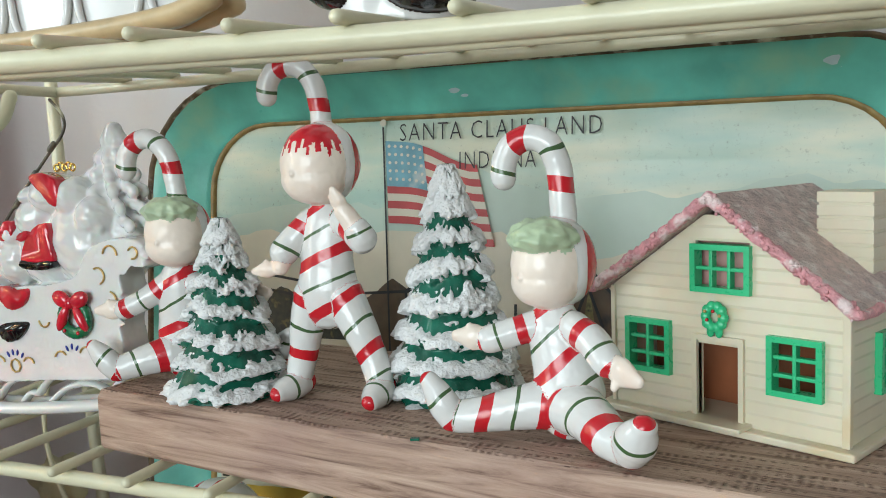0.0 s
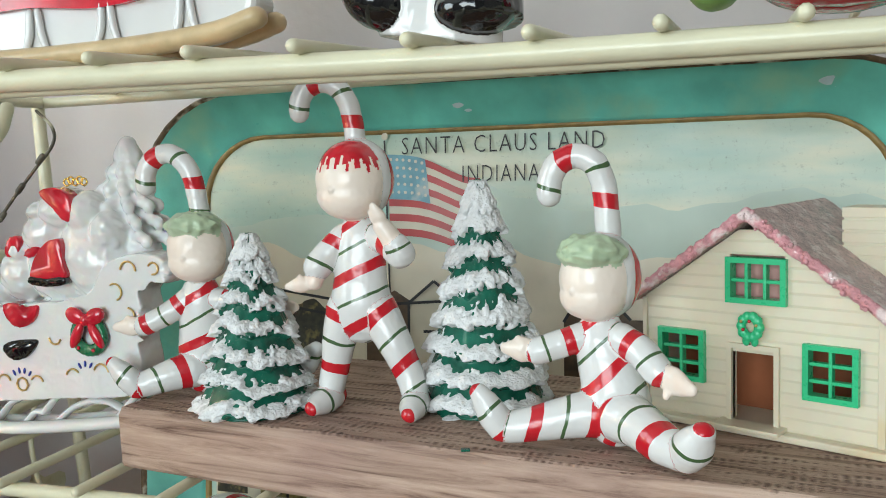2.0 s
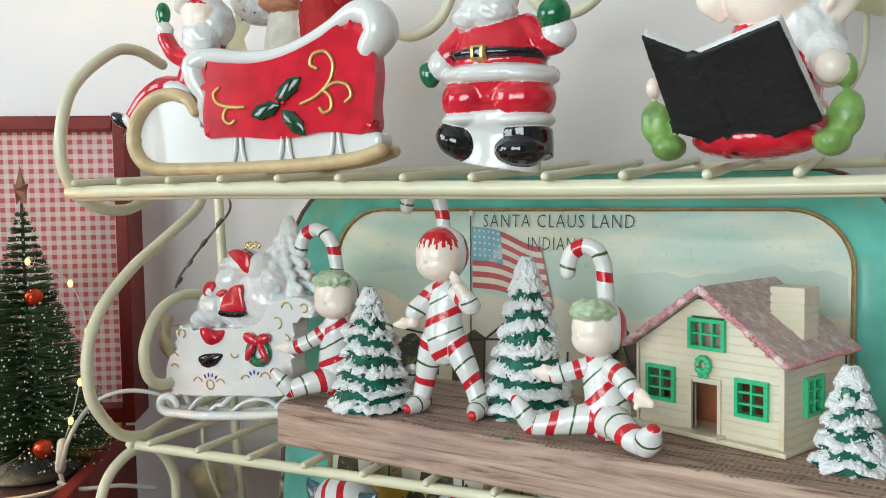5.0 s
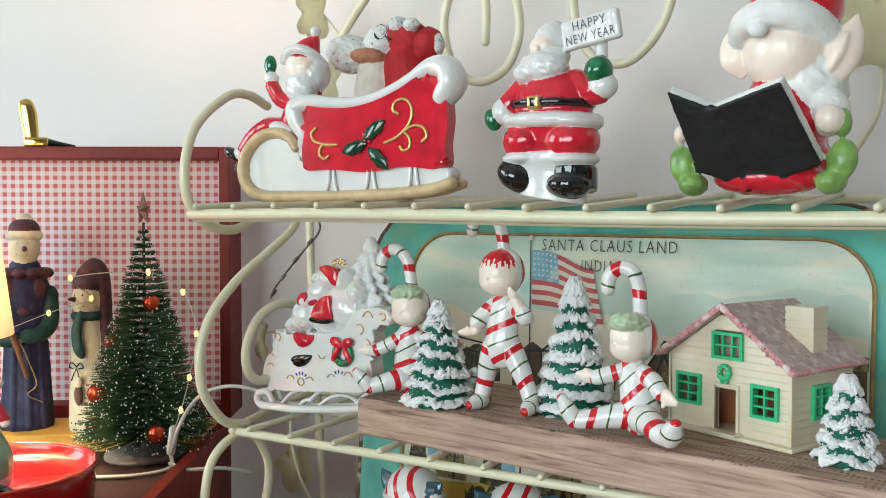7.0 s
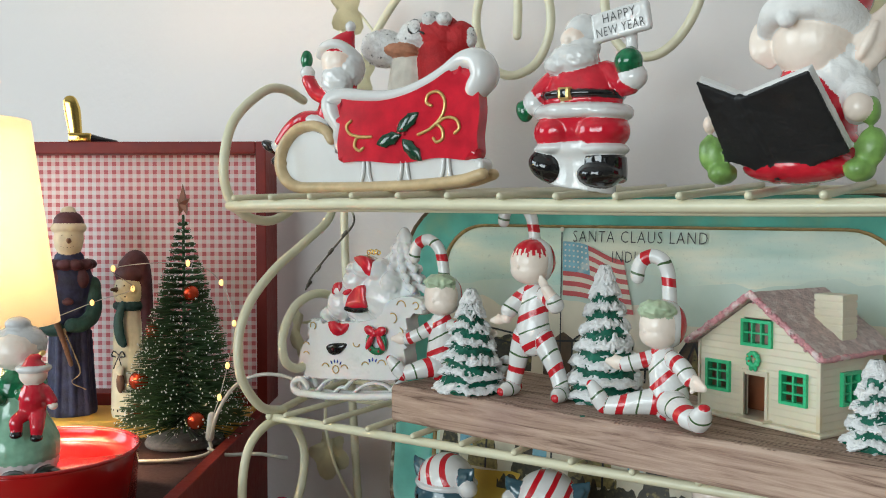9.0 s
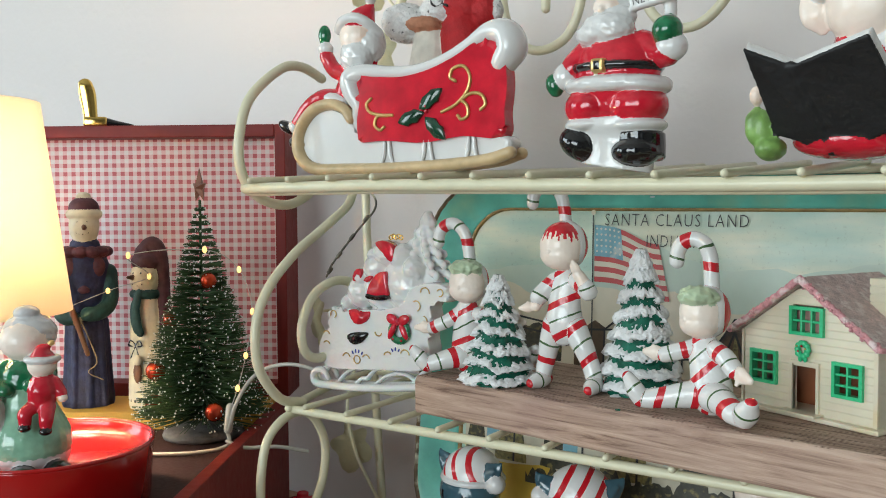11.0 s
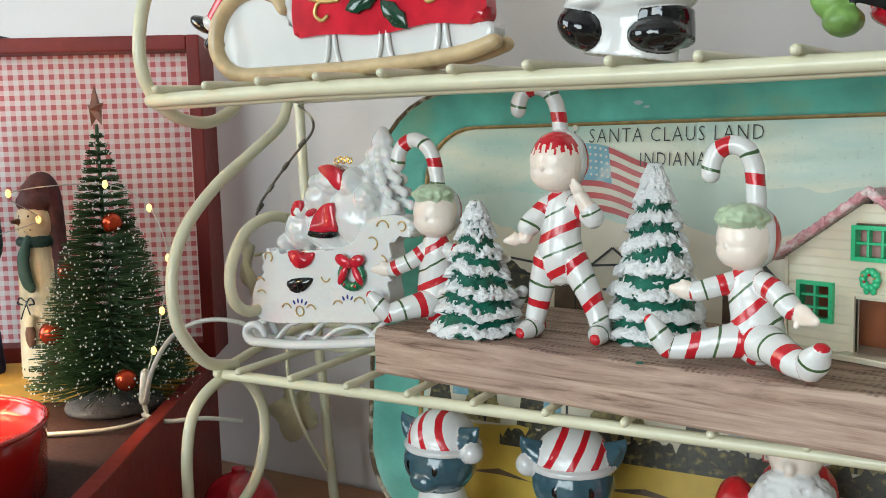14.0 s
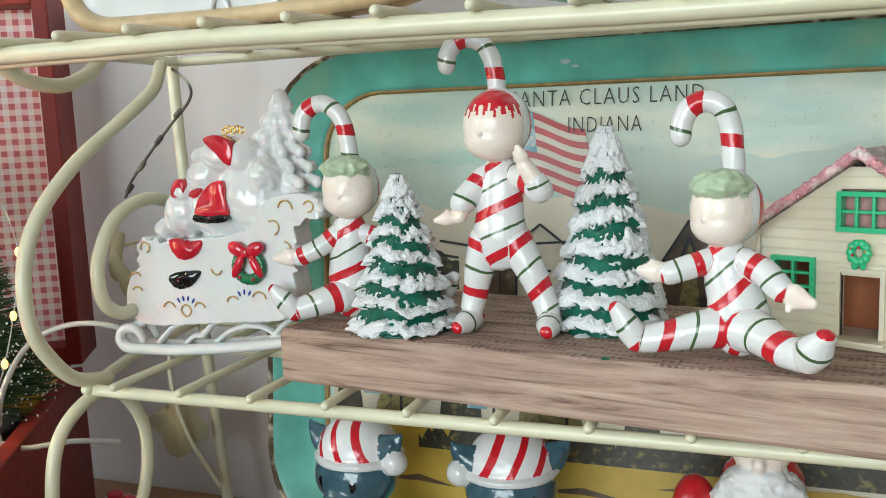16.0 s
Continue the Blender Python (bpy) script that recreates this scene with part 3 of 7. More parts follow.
nt.links.new(d_.outputs["Fac"], ye_.inputs["Value"])
m2_ = n_.new("ShaderNodeMix")
m2_.data_type = "RGBA"
nt.links.new(ye_.outputs["Result"], m2_.inputs["Factor"])
nt.links.new(m1_.outputs["Result"], m2_.inputs["A"])
m2_.inputs["B"].default_value = (0.62, 0.56, 0.36, 1)
nt.links.new(m2_.outputs["Result"], b_.inputs["Base Color"])
b_.inputs["Roughness"].default_value, b_.inputs["Coat Weight"].default_value = 0.42, 0.15

# tray frame: local x right, z up in the plane of the tray, y to the back; leans against the wall
TW, TH = 0.507, 0.366
TRAY_M = pose(-0.1585, 0.507, 1.22, -5.5, 0.4, 0) @ pose(0, 0, -0.1485)
tray = thing("serving_tray", TRAY_M, "old teal rimmed tin tray printed with a souvenir landscape, worn edge", "tray")


def rrect(hw, hh, r, k=8):
    pts = []
    for cx, cz, a0 in ((hw - r, hh - r, 0), (-hw + r, hh - r, 90), (-hw + r, -hh + r, 180), (hw - r, -hh + r, 270)):
        for i in range(k + 1):
            a = radians(a0 + 90 * i / k)
            pts.append((cx + r * math.cos(a), cz + r * math.sin(a)))
    return pts


def rings_between(bm, loops):
    rows = [[bm.verts.new(p) for p in loop] for loop in loops]
    n = len(rows[0])
    for a, b in zip(rows, rows[1:]):
        for i in range(n):
            bm.faces.new((a[i], a[(i + 1) % n], b[(i + 1) % n], b[i]))
    return rows


def tray_loop(inset, y, r):
    return [(x, y, z) for x, z in rrect(TW / 2 - 0.845 * inset, TH / 2 - 0.62 * inset, r)]


bm = bm_new()
rows = rings_between(bm, [tray_loop(0.045, 0.002, 0.045), tray_loop(0.045, -0.0006, 0.045), tray_loop(0.038, -0.003, 0.05), tray_loop(0.022, -0.010, 0.058), tray_loop(0.008, -0.0185, 0.066), tray_loop(0.002, -0.021, 0.07)])
bmesh.ops.recalc_face_normals(bm, faces=bm.faces[:])
part("rim", bm, TEAL, tray, "teal enamelled sloping rim, stained")
bm = bm_new()
rings_between(bm, [tray_loop(0.0022, -0.0205, 0.07), tray_loop(0.0005, -0.0235, 0.07), tray_loop(-0.0015, -0.0235, 0.072), tray_loop(-0.003, -0.021, 0.073), tray_loop(-0.0015, -0.0175, 0.072), tray_loop(0.004, -0.0165, 0.066), tray_loop(0.02, -0.008, 0.058), tray_loop(0.044, 0.006, 0.045)])
part("rolled_edge", bm, WORN, tray, "rolled tin edge with worn brown paint")
bm = bm_new()
f = bm.faces.new([bm.verts.new(p) for p in tray_loop(0.0445, 0.0, 0.045)])
r = bmesh.ops.extrude_face_region(bm, geom=[f])
for v in [g for g in r["geom"] if isinstance(g, bmesh.types.BMVert)]:
    v.co.y += 0.002
bmesh.ops.recalc_face_normals(bm, faces=bm.faces[:])
part("printed_panel", bm, PRINT, tray, "faded printed sky", smooth=False)
bm = bm_new()
rings_between(bm, [tray_loop(0.0425, -0.0022, 0.046), tray_loop(0.0440, -0.0026, 0.045), tray_loop(0.0462, -0.0016, 0.044), tray_loop(0.0468, -0.0001, 0.043)])
part("gold_line", bm, GOLDLINE, tray)
for cx, cz, s in ((0.195, 0.1695, 0.010), (0.209, 0.165, 0.006), (0.18, 0.172, 0.004), (-0.03, 0.169, 0.003), (-0.024, 0.166, 0.002)):
    bm = bm_new()
    k = 11
    ring = [bm.verts.new((cx + s * (1.2 + 0.7 * noise.noise(Vector((i * 1.7, cx * 90, 0)))) * math.cos(2 * math.pi * i / k), 0, cz + 0.42 * s * (1 + 0.6 * noise.noise(Vector((i * 2.1, cz * 90, 3)))) * math.sin(2 * math.pi * i / k))) for i in range(k)]
    for v in ring:
        inset = (TH / 2 - v.co.z) / 0.62
        v.co.y = np.interp(inset, [0.002, 0.008, 0.022, 0.038, 0.045], [-0.021, -0.0185, -0.010, -0.003, -0.0006]) - 0.0004
    bm.faces.new(ring)
    part("chipped_spot", bm, CHIP, tray, smooth=False)


def to_tray(x, z):
    """World x, z of a place on the printed panel as the tray's own x, z."""
    q = TRAY_M.inverted() @ Vector((x, 0.507 - (1.22 - z) * 0.0963, z))
    return q.x, q.z


layer_y = [-0.0003]


def print_shape(name, pts, material, parent=None, lift=None):
    """A flat printed shape on the tray, given in world x, z."""
    layer_y[0] -= 0.000035
    bm = bm_new()
    vs = [bm.verts.new((p[0], layer_y[0] if lift is None else lift, p[1])) for p in (to_tray(x, z) for x, z in pts)]
    f = bm.faces.new(vs)
    if f.normal.y > 0:
        f.normal_flip()
    f.normal_update()
    if f.normal.y > 0:
        f.normal_flip()
    bmesh.ops.triangulate(bm, faces=bm.faces[:])
    return part(name, bm, material, parent or tray, smooth=False)


def ragged(x0, x1, low, tops, seed, amp=0.006, freq=160, n=70):
    """A silhouette from x0 to x1, standing on z = low, whose top runs through the heights and is ragged."""
    xs = np.linspace(x0, x1, n)
    h = np.interp(xs, np.linspace(x0, x1, len(tops)), tops)
    top = [(float(x), float(z) + amp * noise.noise(Vector((x * freq, seed, 0))) + 0.5 * amp * noise.noise(Vector((x * freq * 3, seed, 5)))) for x, z in zip(xs, h)]
    return [(x0, low)] + top + [(x1, low)]


def pmat(name, c, vary=0.15, second=None, scale=60):
    return mat(name, c, 0.45, vary=vary, scale=scale, coat=0.1, second=second, spots=0.55)


P_HILL = pmat("printed_hill", (0.74, 0.67, 0.52), 0.08, (0.66, 0.61, 0.47), 25)
P_CLOUD = pmat("printed_cloud", (0.53, 0.64, 0.54), 0.08, (0.58, 0.64, 0.52), 20)
P_YELLOW = pmat("printed_meadow", (0.50, 0.33, 0.04), 0.15, (0.36, 0.24, 0.03), 30)
P_DARK = pmat("printed_trees", (0.035, 0.03, 0.015), 0.5, (0.20, 0.16, 0.05), 260)
P_OLIVE = pmat("printed_bushes", (0.22, 0.18, 0.06), 0.4, (0.03, 0.03, 0.02), 240)
P_HOUSE = pmat("printed_houses", (0.58, 0.53, 0.40), 0.1, (0.45, 0.42, 0.33), 50)
P_BROWN = pmat("printed_barn", (0.10, 0.06, 0.03), 0.3, (0.03, 0.02, 0.015), 90)
P_BLUE = pmat("printed_blue", (0.16, 0.36, 0.44), 0.15, (0.42, 0.50, 0.5), 120)
P_RED = pmat("printed_red", (0.48, 0.05, 0.05), 0.15)
P_WHITE = pmat("printed_white", (0.66, 0.60, 0.48), 0.08)
IX0, IX1 = -0.370, 0.053
print_shape("cloud_bank", ragged(IX0, IX1, 1.11, (1.165, 1.175, 1.17, 1.19, 1.18, 1.172, 1.185, 1.178), 3, 0.008, 20), P_CLOUD)
print_shape("hill_line", ragged(IX0, IX1, 1.02, (1.150, 1.158, 1.140, 1.158, 1.150, 1.156, 1.136, 1.146, 1.152, 1.150, 1.148), 7, 0.004, 30), P_HILL)
print_shape("train", ragged(-0.345, -0.268, 1.085, (1.095, 1.118, 1.118, 1.105), 11, 0.004, 60), P_DARK)
print_shape("barn", ragged(-0.255, -0.175, 1.075, (1.112, 1.125, 1.114, 1.105, 1.118), 12, 0.003, 40), P_BROWN)
print_shape("cottage", [(-0.225, 1.06), (-0.225, 1.118), (-0.208, 1.132), (-0.190, 1.118), (-0.190, 1.06)], P_HOUSE)
print_shape("barn", [(-0.125, 1.06), (-0.125, 1.108), (-0.108, 1.135), (-0.085, 1.11), (-0.06, 1.11), (-0.06, 1.06)], P_BROWN)
print_shape("gable", [(-0.115, 1.075), (-0.1075, 1.124), (-0.1, 1.075)], P_OLIVE)
print_shape("barn", [(0.0, 1.05), (0.0, 1.125), (0.02, 1.132), (0.053, 1.122), (0.053, 1.05)], P_BROWN)
print_shape("barn_roof", [(0.005, 1.123), (0.02, 1.139), (0.054, 1.133), (0.054, 1.122)], P_OLIVE)
print_shape("ground", ragged(IX0, IX1, 0.905, (1.06, 1.07, 1.065, 1.07, 1.065), 21, 0.002, 30), P_HOUSE)
for k, (x0, x1, zt) in enumerate(((-0.369, -0.345, 1.03), (-0.335, -0.30, 1.028), (-0.285, -0.25, 1.035), (-0.225, -0.175, 1.03), (-0.15, -0.125, 1.04), (-0.05, 0.0, 1.03), (0.01, 0.05, 1.035))):
    print_shape("bushes", ragged(x0, x1, 0.985, (0.99, zt, zt - 0.006, zt, 0.99), 30 + k, 0.012, 170), P_OLIVE if k % 2 else P_DARK)
for k, (x0, z0) in enumerate(((-0.345, 1.005), (-0.262, 1.0), (-0.165, 1.005), (-0.118, 1.0))):
    print_shape("window_panes", [(x0, z0), (x0, z0 + 0.018), (x0 + 0.015, z0 + 0.018), (x0 + 0.015, z0)], P_BLUE)
for x0 in (-0.315, -0.243, -0.19, -0.105, -0.035):
    print_shape("post_line", [(x0, 0.985), (x0, 1.04), (x0 + 0.002, 1.04), (x0 + 0.002, 0.985)], INK)
print_shape("meadow", ragged(IX0 + 0.002, IX1, 0.905, (0.980, 0.985, 0.978, 0.972, 0.965, 0.965), 40, 0.002, 30), P_YELLOW)
print_shape("hedge", ragged(-0.30, IX1, 0.968, (0.978, 0.992, 0.986, 0.99, 0.984, 0.99, 0.98), 41, 0.011, 190, 140), P_DARK)
for x0, x1, z0 in ((-0.33, -0.27, 0.942), (-0.215, -0.14, 0.945), (-0.13, -0.06, 0.955), (-0.25, -0.20, 0.925)):
    print_shape("shadow_stroke", [(x0, z0), ((x0 + x1) / 2, z0 + 0.006), (x1, z0 - 0.001), ((x0 + x1) / 2, z0 + 0.001)], P_BROWN)


def ink_line(x0, z0, x1, z1, w=0.0009):
    d = Vector((x1 - x0, z1 - z0)).normalized()
    p = Vector((-d.y, d.x)) * w
    print_shape("ink_line", [(x0 + p.x, z0 + p.y), (x1 + p.x, z1 + p.y), (x1 - p.x, z1 - p.y), (x0 - p.x, z0 - p.y)], INK)


for x0, z0, x1, z1 in ((-0.125, 1.108, -0.108, 1.135), (-0.108, 1.135, -0.085, 1.110), (-0.117, 1.10, -0.108, 1.124), (-0.108, 1.124, -0.099, 1.10), (-0.225, 1.118, -0.208, 1.132), (-0.208, 1.132, -0.190, 1.118), (-0.225, 1.07, -0.225, 1.118), (-0.190, 1.07, -0.190, 1.118), (-0.345, 1.119, -0.268, 1.108), (-0.33, 1.127, -0.255, 1.116), (-0.255, 1.116, -0.175, 1.121), (-0.215, 1.10, -0.2, 1.10), (-0.06, 1.113, 0.0, 1.127), (-0.172, 1.095, -0.13, 1.10), (-0.165, 1.085, -0.165, 1.118), (-0.152, 1.085, -0.152, 1.112)):
    ink_line(x0, z0, x1, z1)
# flag on its pole
flag = part("flag", bm_new(), P_WHITE, tray)


def flag_pt(u, v):
    """u 0..1 along the flag, v 0..1 down it."""
    return (-0.239 + 0.062 * u + 0.010 * v * u + 0.002 * v, 1.213 - 0.014 * u - 0.052 * v + 0.004 * math.sin(u * 5.5) * (0.4 + 0.6 * u) + 0.002 * v * u)


for i in range(11):
    a, b = i / 11, (i + 1) / 11
    us = [k / 10 for k in range(11)]
    pts = [flag_pt(u, a) for u in us] + [flag_pt(u, b) for u in reversed(us)]
    print_shape("flag_stripe", pts, P_RED if i % 2 == 0 else P_WHITE, flag)
us = [0.42 * k / 5 for k in range(6)]
print_shape("canton", [flag_pt(u, 0) for u in us] + [flag_pt(u, 0.55) for u in reversed(us)], P_BLUE, flag)
layer_y[0] -= 0.00005
bm = bm_new()
for i in range(6):
    for j in range(5):
        px, pz = to_tray(*flag_pt(0.04 + 0.068 * i, 0.06 + 0.1 * j))
        bm.faces.new([bm.verts.new((px + 0.0011 * math.cos(a), layer_y[0], pz + 0.0011 * math.sin(a))) for a in (0, 1.05, 2.1, 3.14, 4.19, 5.24)])
tagged(part("stars", bm, P_WHITE, flag, smooth=False), kind="stuff")
print_shape("flag_pole", [(-0.2412, 1.222), (-0.2400, 1.222), (-0.2350, 1.06), (-0.2362, 1.06)], INK)
print_shape("pole_knob", [(-0.2405 + 0.0024 * math.cos(a * 0.7), 1.2245 + 0.0024 * math.sin(a * 0.7)) for a in range(9)], P_WHITE)


def lettering(name, text, x, z, width, height, parent, material, y, extrude=0.0, m=None):
    """Flat lettering, fitted to a width and height, lower left at x, z of its parent."""
    cu = bpy.data.curves.new(name, "FONT")
    cu.body, cu.extrude, cu.resolution_u = text, extrude, 2
    cu.space_character = 1.15
    cu.offset = -0.012
    tmp = new(name, cu)
    bpy.context.view_layer.update()
    me = bpy.data.meshes.new_from_object(tmp.evaluated_get(bpy.context.evaluated_depsgraph_get()))
    bpy.data.objects.remove(tmp)
    co = np.array([v.co for v in me.vertices])
    lo, hi = co.min(0), co.max(0)
    for v in me.vertices:
        v.co = (x + (v.co.x - lo[0]) / (hi[0] - lo[0]) * width, y - v.co.z, z + (v.co.y - lo[1]) / (hi[1] - lo[1]) * height)
    me.materials.clear()
    me.materials.append(material)
    ob = new(name, me)
    ob.parent = parent
    if m is not None:
        ob.matrix_local = m
    return ob


x_, z_ = to_tray(-0.2285, 1.2125)
lettering("lettering", "SANTA CLAUS LAND", x_, z_, 0.129, 0.0108, tray, INK, layer_y[0] - 0.0003)
x_, z_ = to_tray(-0.188, 1.194)
lettering("lettering", "INDIANA", x_, z_, 0.049, 0.0103, tray, INK, layer_y[0] - 0.0003)
print_shape("sign_board", [(-0.094, 0.985), (-0.094, 1.0005), (-0.067, 0.999), (-0.067, 0.984)], P_RED)
print_shape("sign_face", [(-0.0928, 0.9862), (-0.0928, 0.9993), (-0.0682, 0.9978), (-0.0682, 0.9852)], P_WHITE)
x_, z_ = to_tray(-0.0915, 0.9885)
lettering("lettering", "SANTA", x_, z_, 0.021, 0.007, tray, INK, layer_y[0] - 0.0003)

# ---------------- toy house ----------------
PLAST = mat("cream_plastic", (0.70, 0.62, 0.47), 0.34, vary=0.05, scale=50, sss=0.12, second=(0.68, 0.56, 0.36), spots=0.6)
GPLAST = mat("green_plastic", (0.035, 0.48, 0.21), 0.28, vary=0.06, scale=60)
CELLO = mat("brown_cellophane", (0.30, 0.10, 0.045), 0.3, vary=0.2, scale=50)
PINKCELLO = mat("pink_cellophane", (0.55, 0.30, 0.27), 0.3, vary=0.15, scale=50)


def glitter_mat(name, colour, pale):
    m = mat(name, colour, 0.6, vary=0.25, scale=220, bump=0.0012, bump_scale=900, second=pale, spots=0.53)
    n, nt = m.node_tree.nodes, m.node_tree
    vo, tc = n.new("ShaderNodeTexVoronoi"), n.new("ShaderNodeTexCoord")
    vo.inputs["Scale"].default_value = 900
    nt.links.new(tc.outputs["Object"], vo.inputs["Vector"])
    sep, lt = n.new("ShaderNodeSeparateColor"), n.new("ShaderNodeMath")
    nt.links.new(vo.outputs["Color"], sep.inputs["Color"])
    lt.operation = "GREATER_THAN"
    lt.inputs[1].default_value = 0.8
    nt.links.new(sep.outputs["Red"], lt.inputs[0])
    b = n["Principled BSDF"]
    nt.links.new(lt.outputs[0], b.inputs["Coat Weight"])
    return m


ROOFM = glitter_mat("glitter_roof", (0.56, 0.42, 0.39), (0.72, 0.62, 0.58))
PINKG = glitter_mat("pink_glitter_edge", (0.70, 0.32, 0.34), (0.84, 0.66, 0.64))
HOUSE_M = pose(-0.0255, 0.342, PLANK_TOP + 0.0004, 0, 0, -24)
house = thing("toy_house", HOUSE_M, "cream plastic toy house with pink glitter roof and green windows", "toy house")
U0, U1, UC, DEP = -0.040, 0.055, 0.0075, 0.070
EAVE, PEAK = 0.052, 0.0855
bm = bm_new()
box(bm, (U0 - 0.005, -0.006, 0), (U1 + 0.005, DEP + 0.005, 0.003), bevel=0.0008)
part("base", bm, PLAST, house, smooth=False)
bm = bm_new()
box(bm, (-0.006, -0.0105, 0.003), (0.021, -0.0002, 0.0046), bevel=0.0004)
part("doorstep", bm, PLAST, house, smooth=False)
# inner shell
bm = bm_new()
box(bm, (U0 + 0.004, 0.024, 0.003), (U1 - 0.004, 0.0248, EAVE))
part("cellophane", bm, CELLO, house, smooth=False)
bm = bm_new()
box(bm, (-0.006, 0.006, EAVE + 0.0002), (0.024, 0.0068, 0.072))
part("cellophane", bm, PINKCELLO, house, smooth=False)
OPEN = {"front": [(-0.002, 0.020, 0.0535, 0.0695), (-0.032, -0.0135, 0.0190, 0.0385), (0.0285, 0.0465, 0.0185, 0.0380), (-0.001, 0.0162, 0.0046, 0.0340)],
        "side": [(0.022, 0.040, 0.0185, 0.0385)]}
rowh = 0.0049


def board_mesh(w, h, le=0.0, re=0.0):
    """One moulded clapboard: thicker at its lower edge, its ends slanting out by le and re at the foot."""
    bm = bm_new()
    pr = ((0.0, -0.0005), (h * 0.22, -0.00075), (h, -0.0005), (h, 0.0016), (0.0, 0.0016))
    a, b = [[bm.verts.new((x + e * (1 - z / h), y, z)) for z, y in pr] for x, e in ((0, -le), (w, re))]
    for k in range(5):
        bm.faces.new((a[k], a[(k + 1) % 5], b[(k + 1) % 5], b[k]))
    bm.faces.new(a)
    bm.faces.new(b[::-1])
    bmesh.ops.recalc_face_normals(bm, faces=bm.faces[:])
    return bm


def siding(parent, m, u0, u1, top, openings):
    """Rows of clapboards between u0 and u1 up to the roof line top(z) -> (left, right), cut round the openings."""
    z = 0.003
    while True:
        lim = top(z + rowh)
        if lim is None:
            break
        l, r = max(u0, lim[0]), min(u1, lim[1])
        foot = top(z) or lim
        le, re = l - max(u0, foot[0]), min(u1, foot[1]) - r
        if r - l < 0.0005:
            break
        cuts = sorted((a, b) for a, b, c, d in openings if c < z + rowh * 0.6 and d > z + rowh * 0.4)
        x = l
        for a, b in cuts + [(r, r)]:
            if a - x > 0.0015:
                ob = part("clapboard", board_mesh(min(a, r) - x, rowh, le if x == l else 0.0, re if a >= r else 0.0), PLAST, parent, smooth=False)
                ob.matrix_local = m @ pose(x, 0, z)
            x = max(x, b)
        z += rowh


slope = (PEAK - EAVE) / (UC - U0)
siding(house, pose(0, 0, 0), U0, U1, lambda z: (U0, U1) if z <= EAVE else ((UC - (PEAK - z) / slope, UC + (PEAK - z) / slope) if z < PEAK else None), OPEN["front"])
siding(house, pose(U1, 0, 0, 0, 0, 90), 0.0018, DEP, lambda z: (0, DEP) if z <= EAVE + 0.001 else None, OPEN["side"])
for name, lo, hi in (("left_wall", (U0, 0.002, 0.003), (U0 + 0.002, DEP - 0.002, EAVE)), ("back_wall", (U0, DEP - 0.0018, 0.003), (U1 - 0.0022, DEP, EAVE))):
    bm = bm_new()
    box(bm, lo, hi)
    part(name, bm, PLAST, house, smooth=False)
bm = bm_new()
outline(bm, [(U0, EAVE), (U1, EAVE), (UC, PEAK)], DEP - 0.002, DEP)
part("back_gable", bm, PLAST, house, smooth=False)
bm = bm_new()
box(bm, (U1 - 0.0065, 0.012, 0.004), (U1 - 0.0058, DEP - 0.01, 0.045))
part("cellophane", bm, CELLO, house, smooth=False)
# corner strip and door frame
for lo, hi in (((U1 - 0.0012, -0.0016, 0.003), (U1 + 0.0016, 0.0012, EAVE - 0.0005)), ((U0 - 0.001, -0.0016, 0.003), (U0 + 0.001, 0.001, EAVE - 0.0005))):
    bm = bm_new()
    box(bm, lo, hi, bevel=0.0003)
    part("corner_strip", bm, PLAST, house, smooth=False)
dl, dr, db, dt = OPEN["front"][3]
bm = bm_new()
for lo, hi in (((dl - 0.002, -0.0024, db), (dl, 0.003, dt + 0.002)), ((dr, -0.0024, db), (dr + 0.002, 0.003, dt + 0.002)), ((dl, -0.0024, dt), (dr, 0.003, dt + 0.002))):
    box(bm, lo, hi)
part("door_frame", bm, PLAST, house, smooth=False)


def toy_window(parent, m, w, h, nx, nz):
    frame_ = new("window")
    frame_.parent, frame_.matrix_local = parent, m
    t = 0.0022

    def bar(lo, hi, name):
        bm = bm_new()
        box(bm, lo, hi, bevel=0.0003)
        part(name, bm, GPLAST, frame_, smooth=False)
    bm = bm_new()
    for lo, hi in (((-t / 2, -0.0032, -t / 2), (t / 2, 0.0022, h + t / 2)), ((w - t / 2, -0.0032, -t / 2), (w + t / 2, 0.0022, h + t / 2)), ((t / 2, -0.0032, -t / 2), (w - t / 2, 0.0022, t / 2)), ((t / 2, -0.0032, h - t / 2), (w - t / 2, 0.0022, h + t / 2))):
        box(bm, lo, hi)
    ob = part("window_frame", bm, GPLAST, frame_, smooth=False)
    for i in range(1, nx):
        bar((w * i / nx - 0.0007, -0.0026, t / 2), (w * i / nx + 0.0007, 0.001, h - t / 2), "muntin")
    for i in range(1, nz):
        bar((t / 2, -0.0023, h * i / nz - 0.0007), (w - t / 2, 0.0007, h * i / nz + 0.0007), "muntin")


for (a, b, c, d), (nx, nz) in zip(OPEN["front"][:3], ((3, 2), (2, 3), (2, 3))):
    toy_window(house, pose(a, 0, c), b - a, d - c, nx, nz)
a, b, c, d = OPEN["side"][0]
toy_window(house, pose(U1, a, c, 0, 0, 90), b - a, d - c, 2, 3)
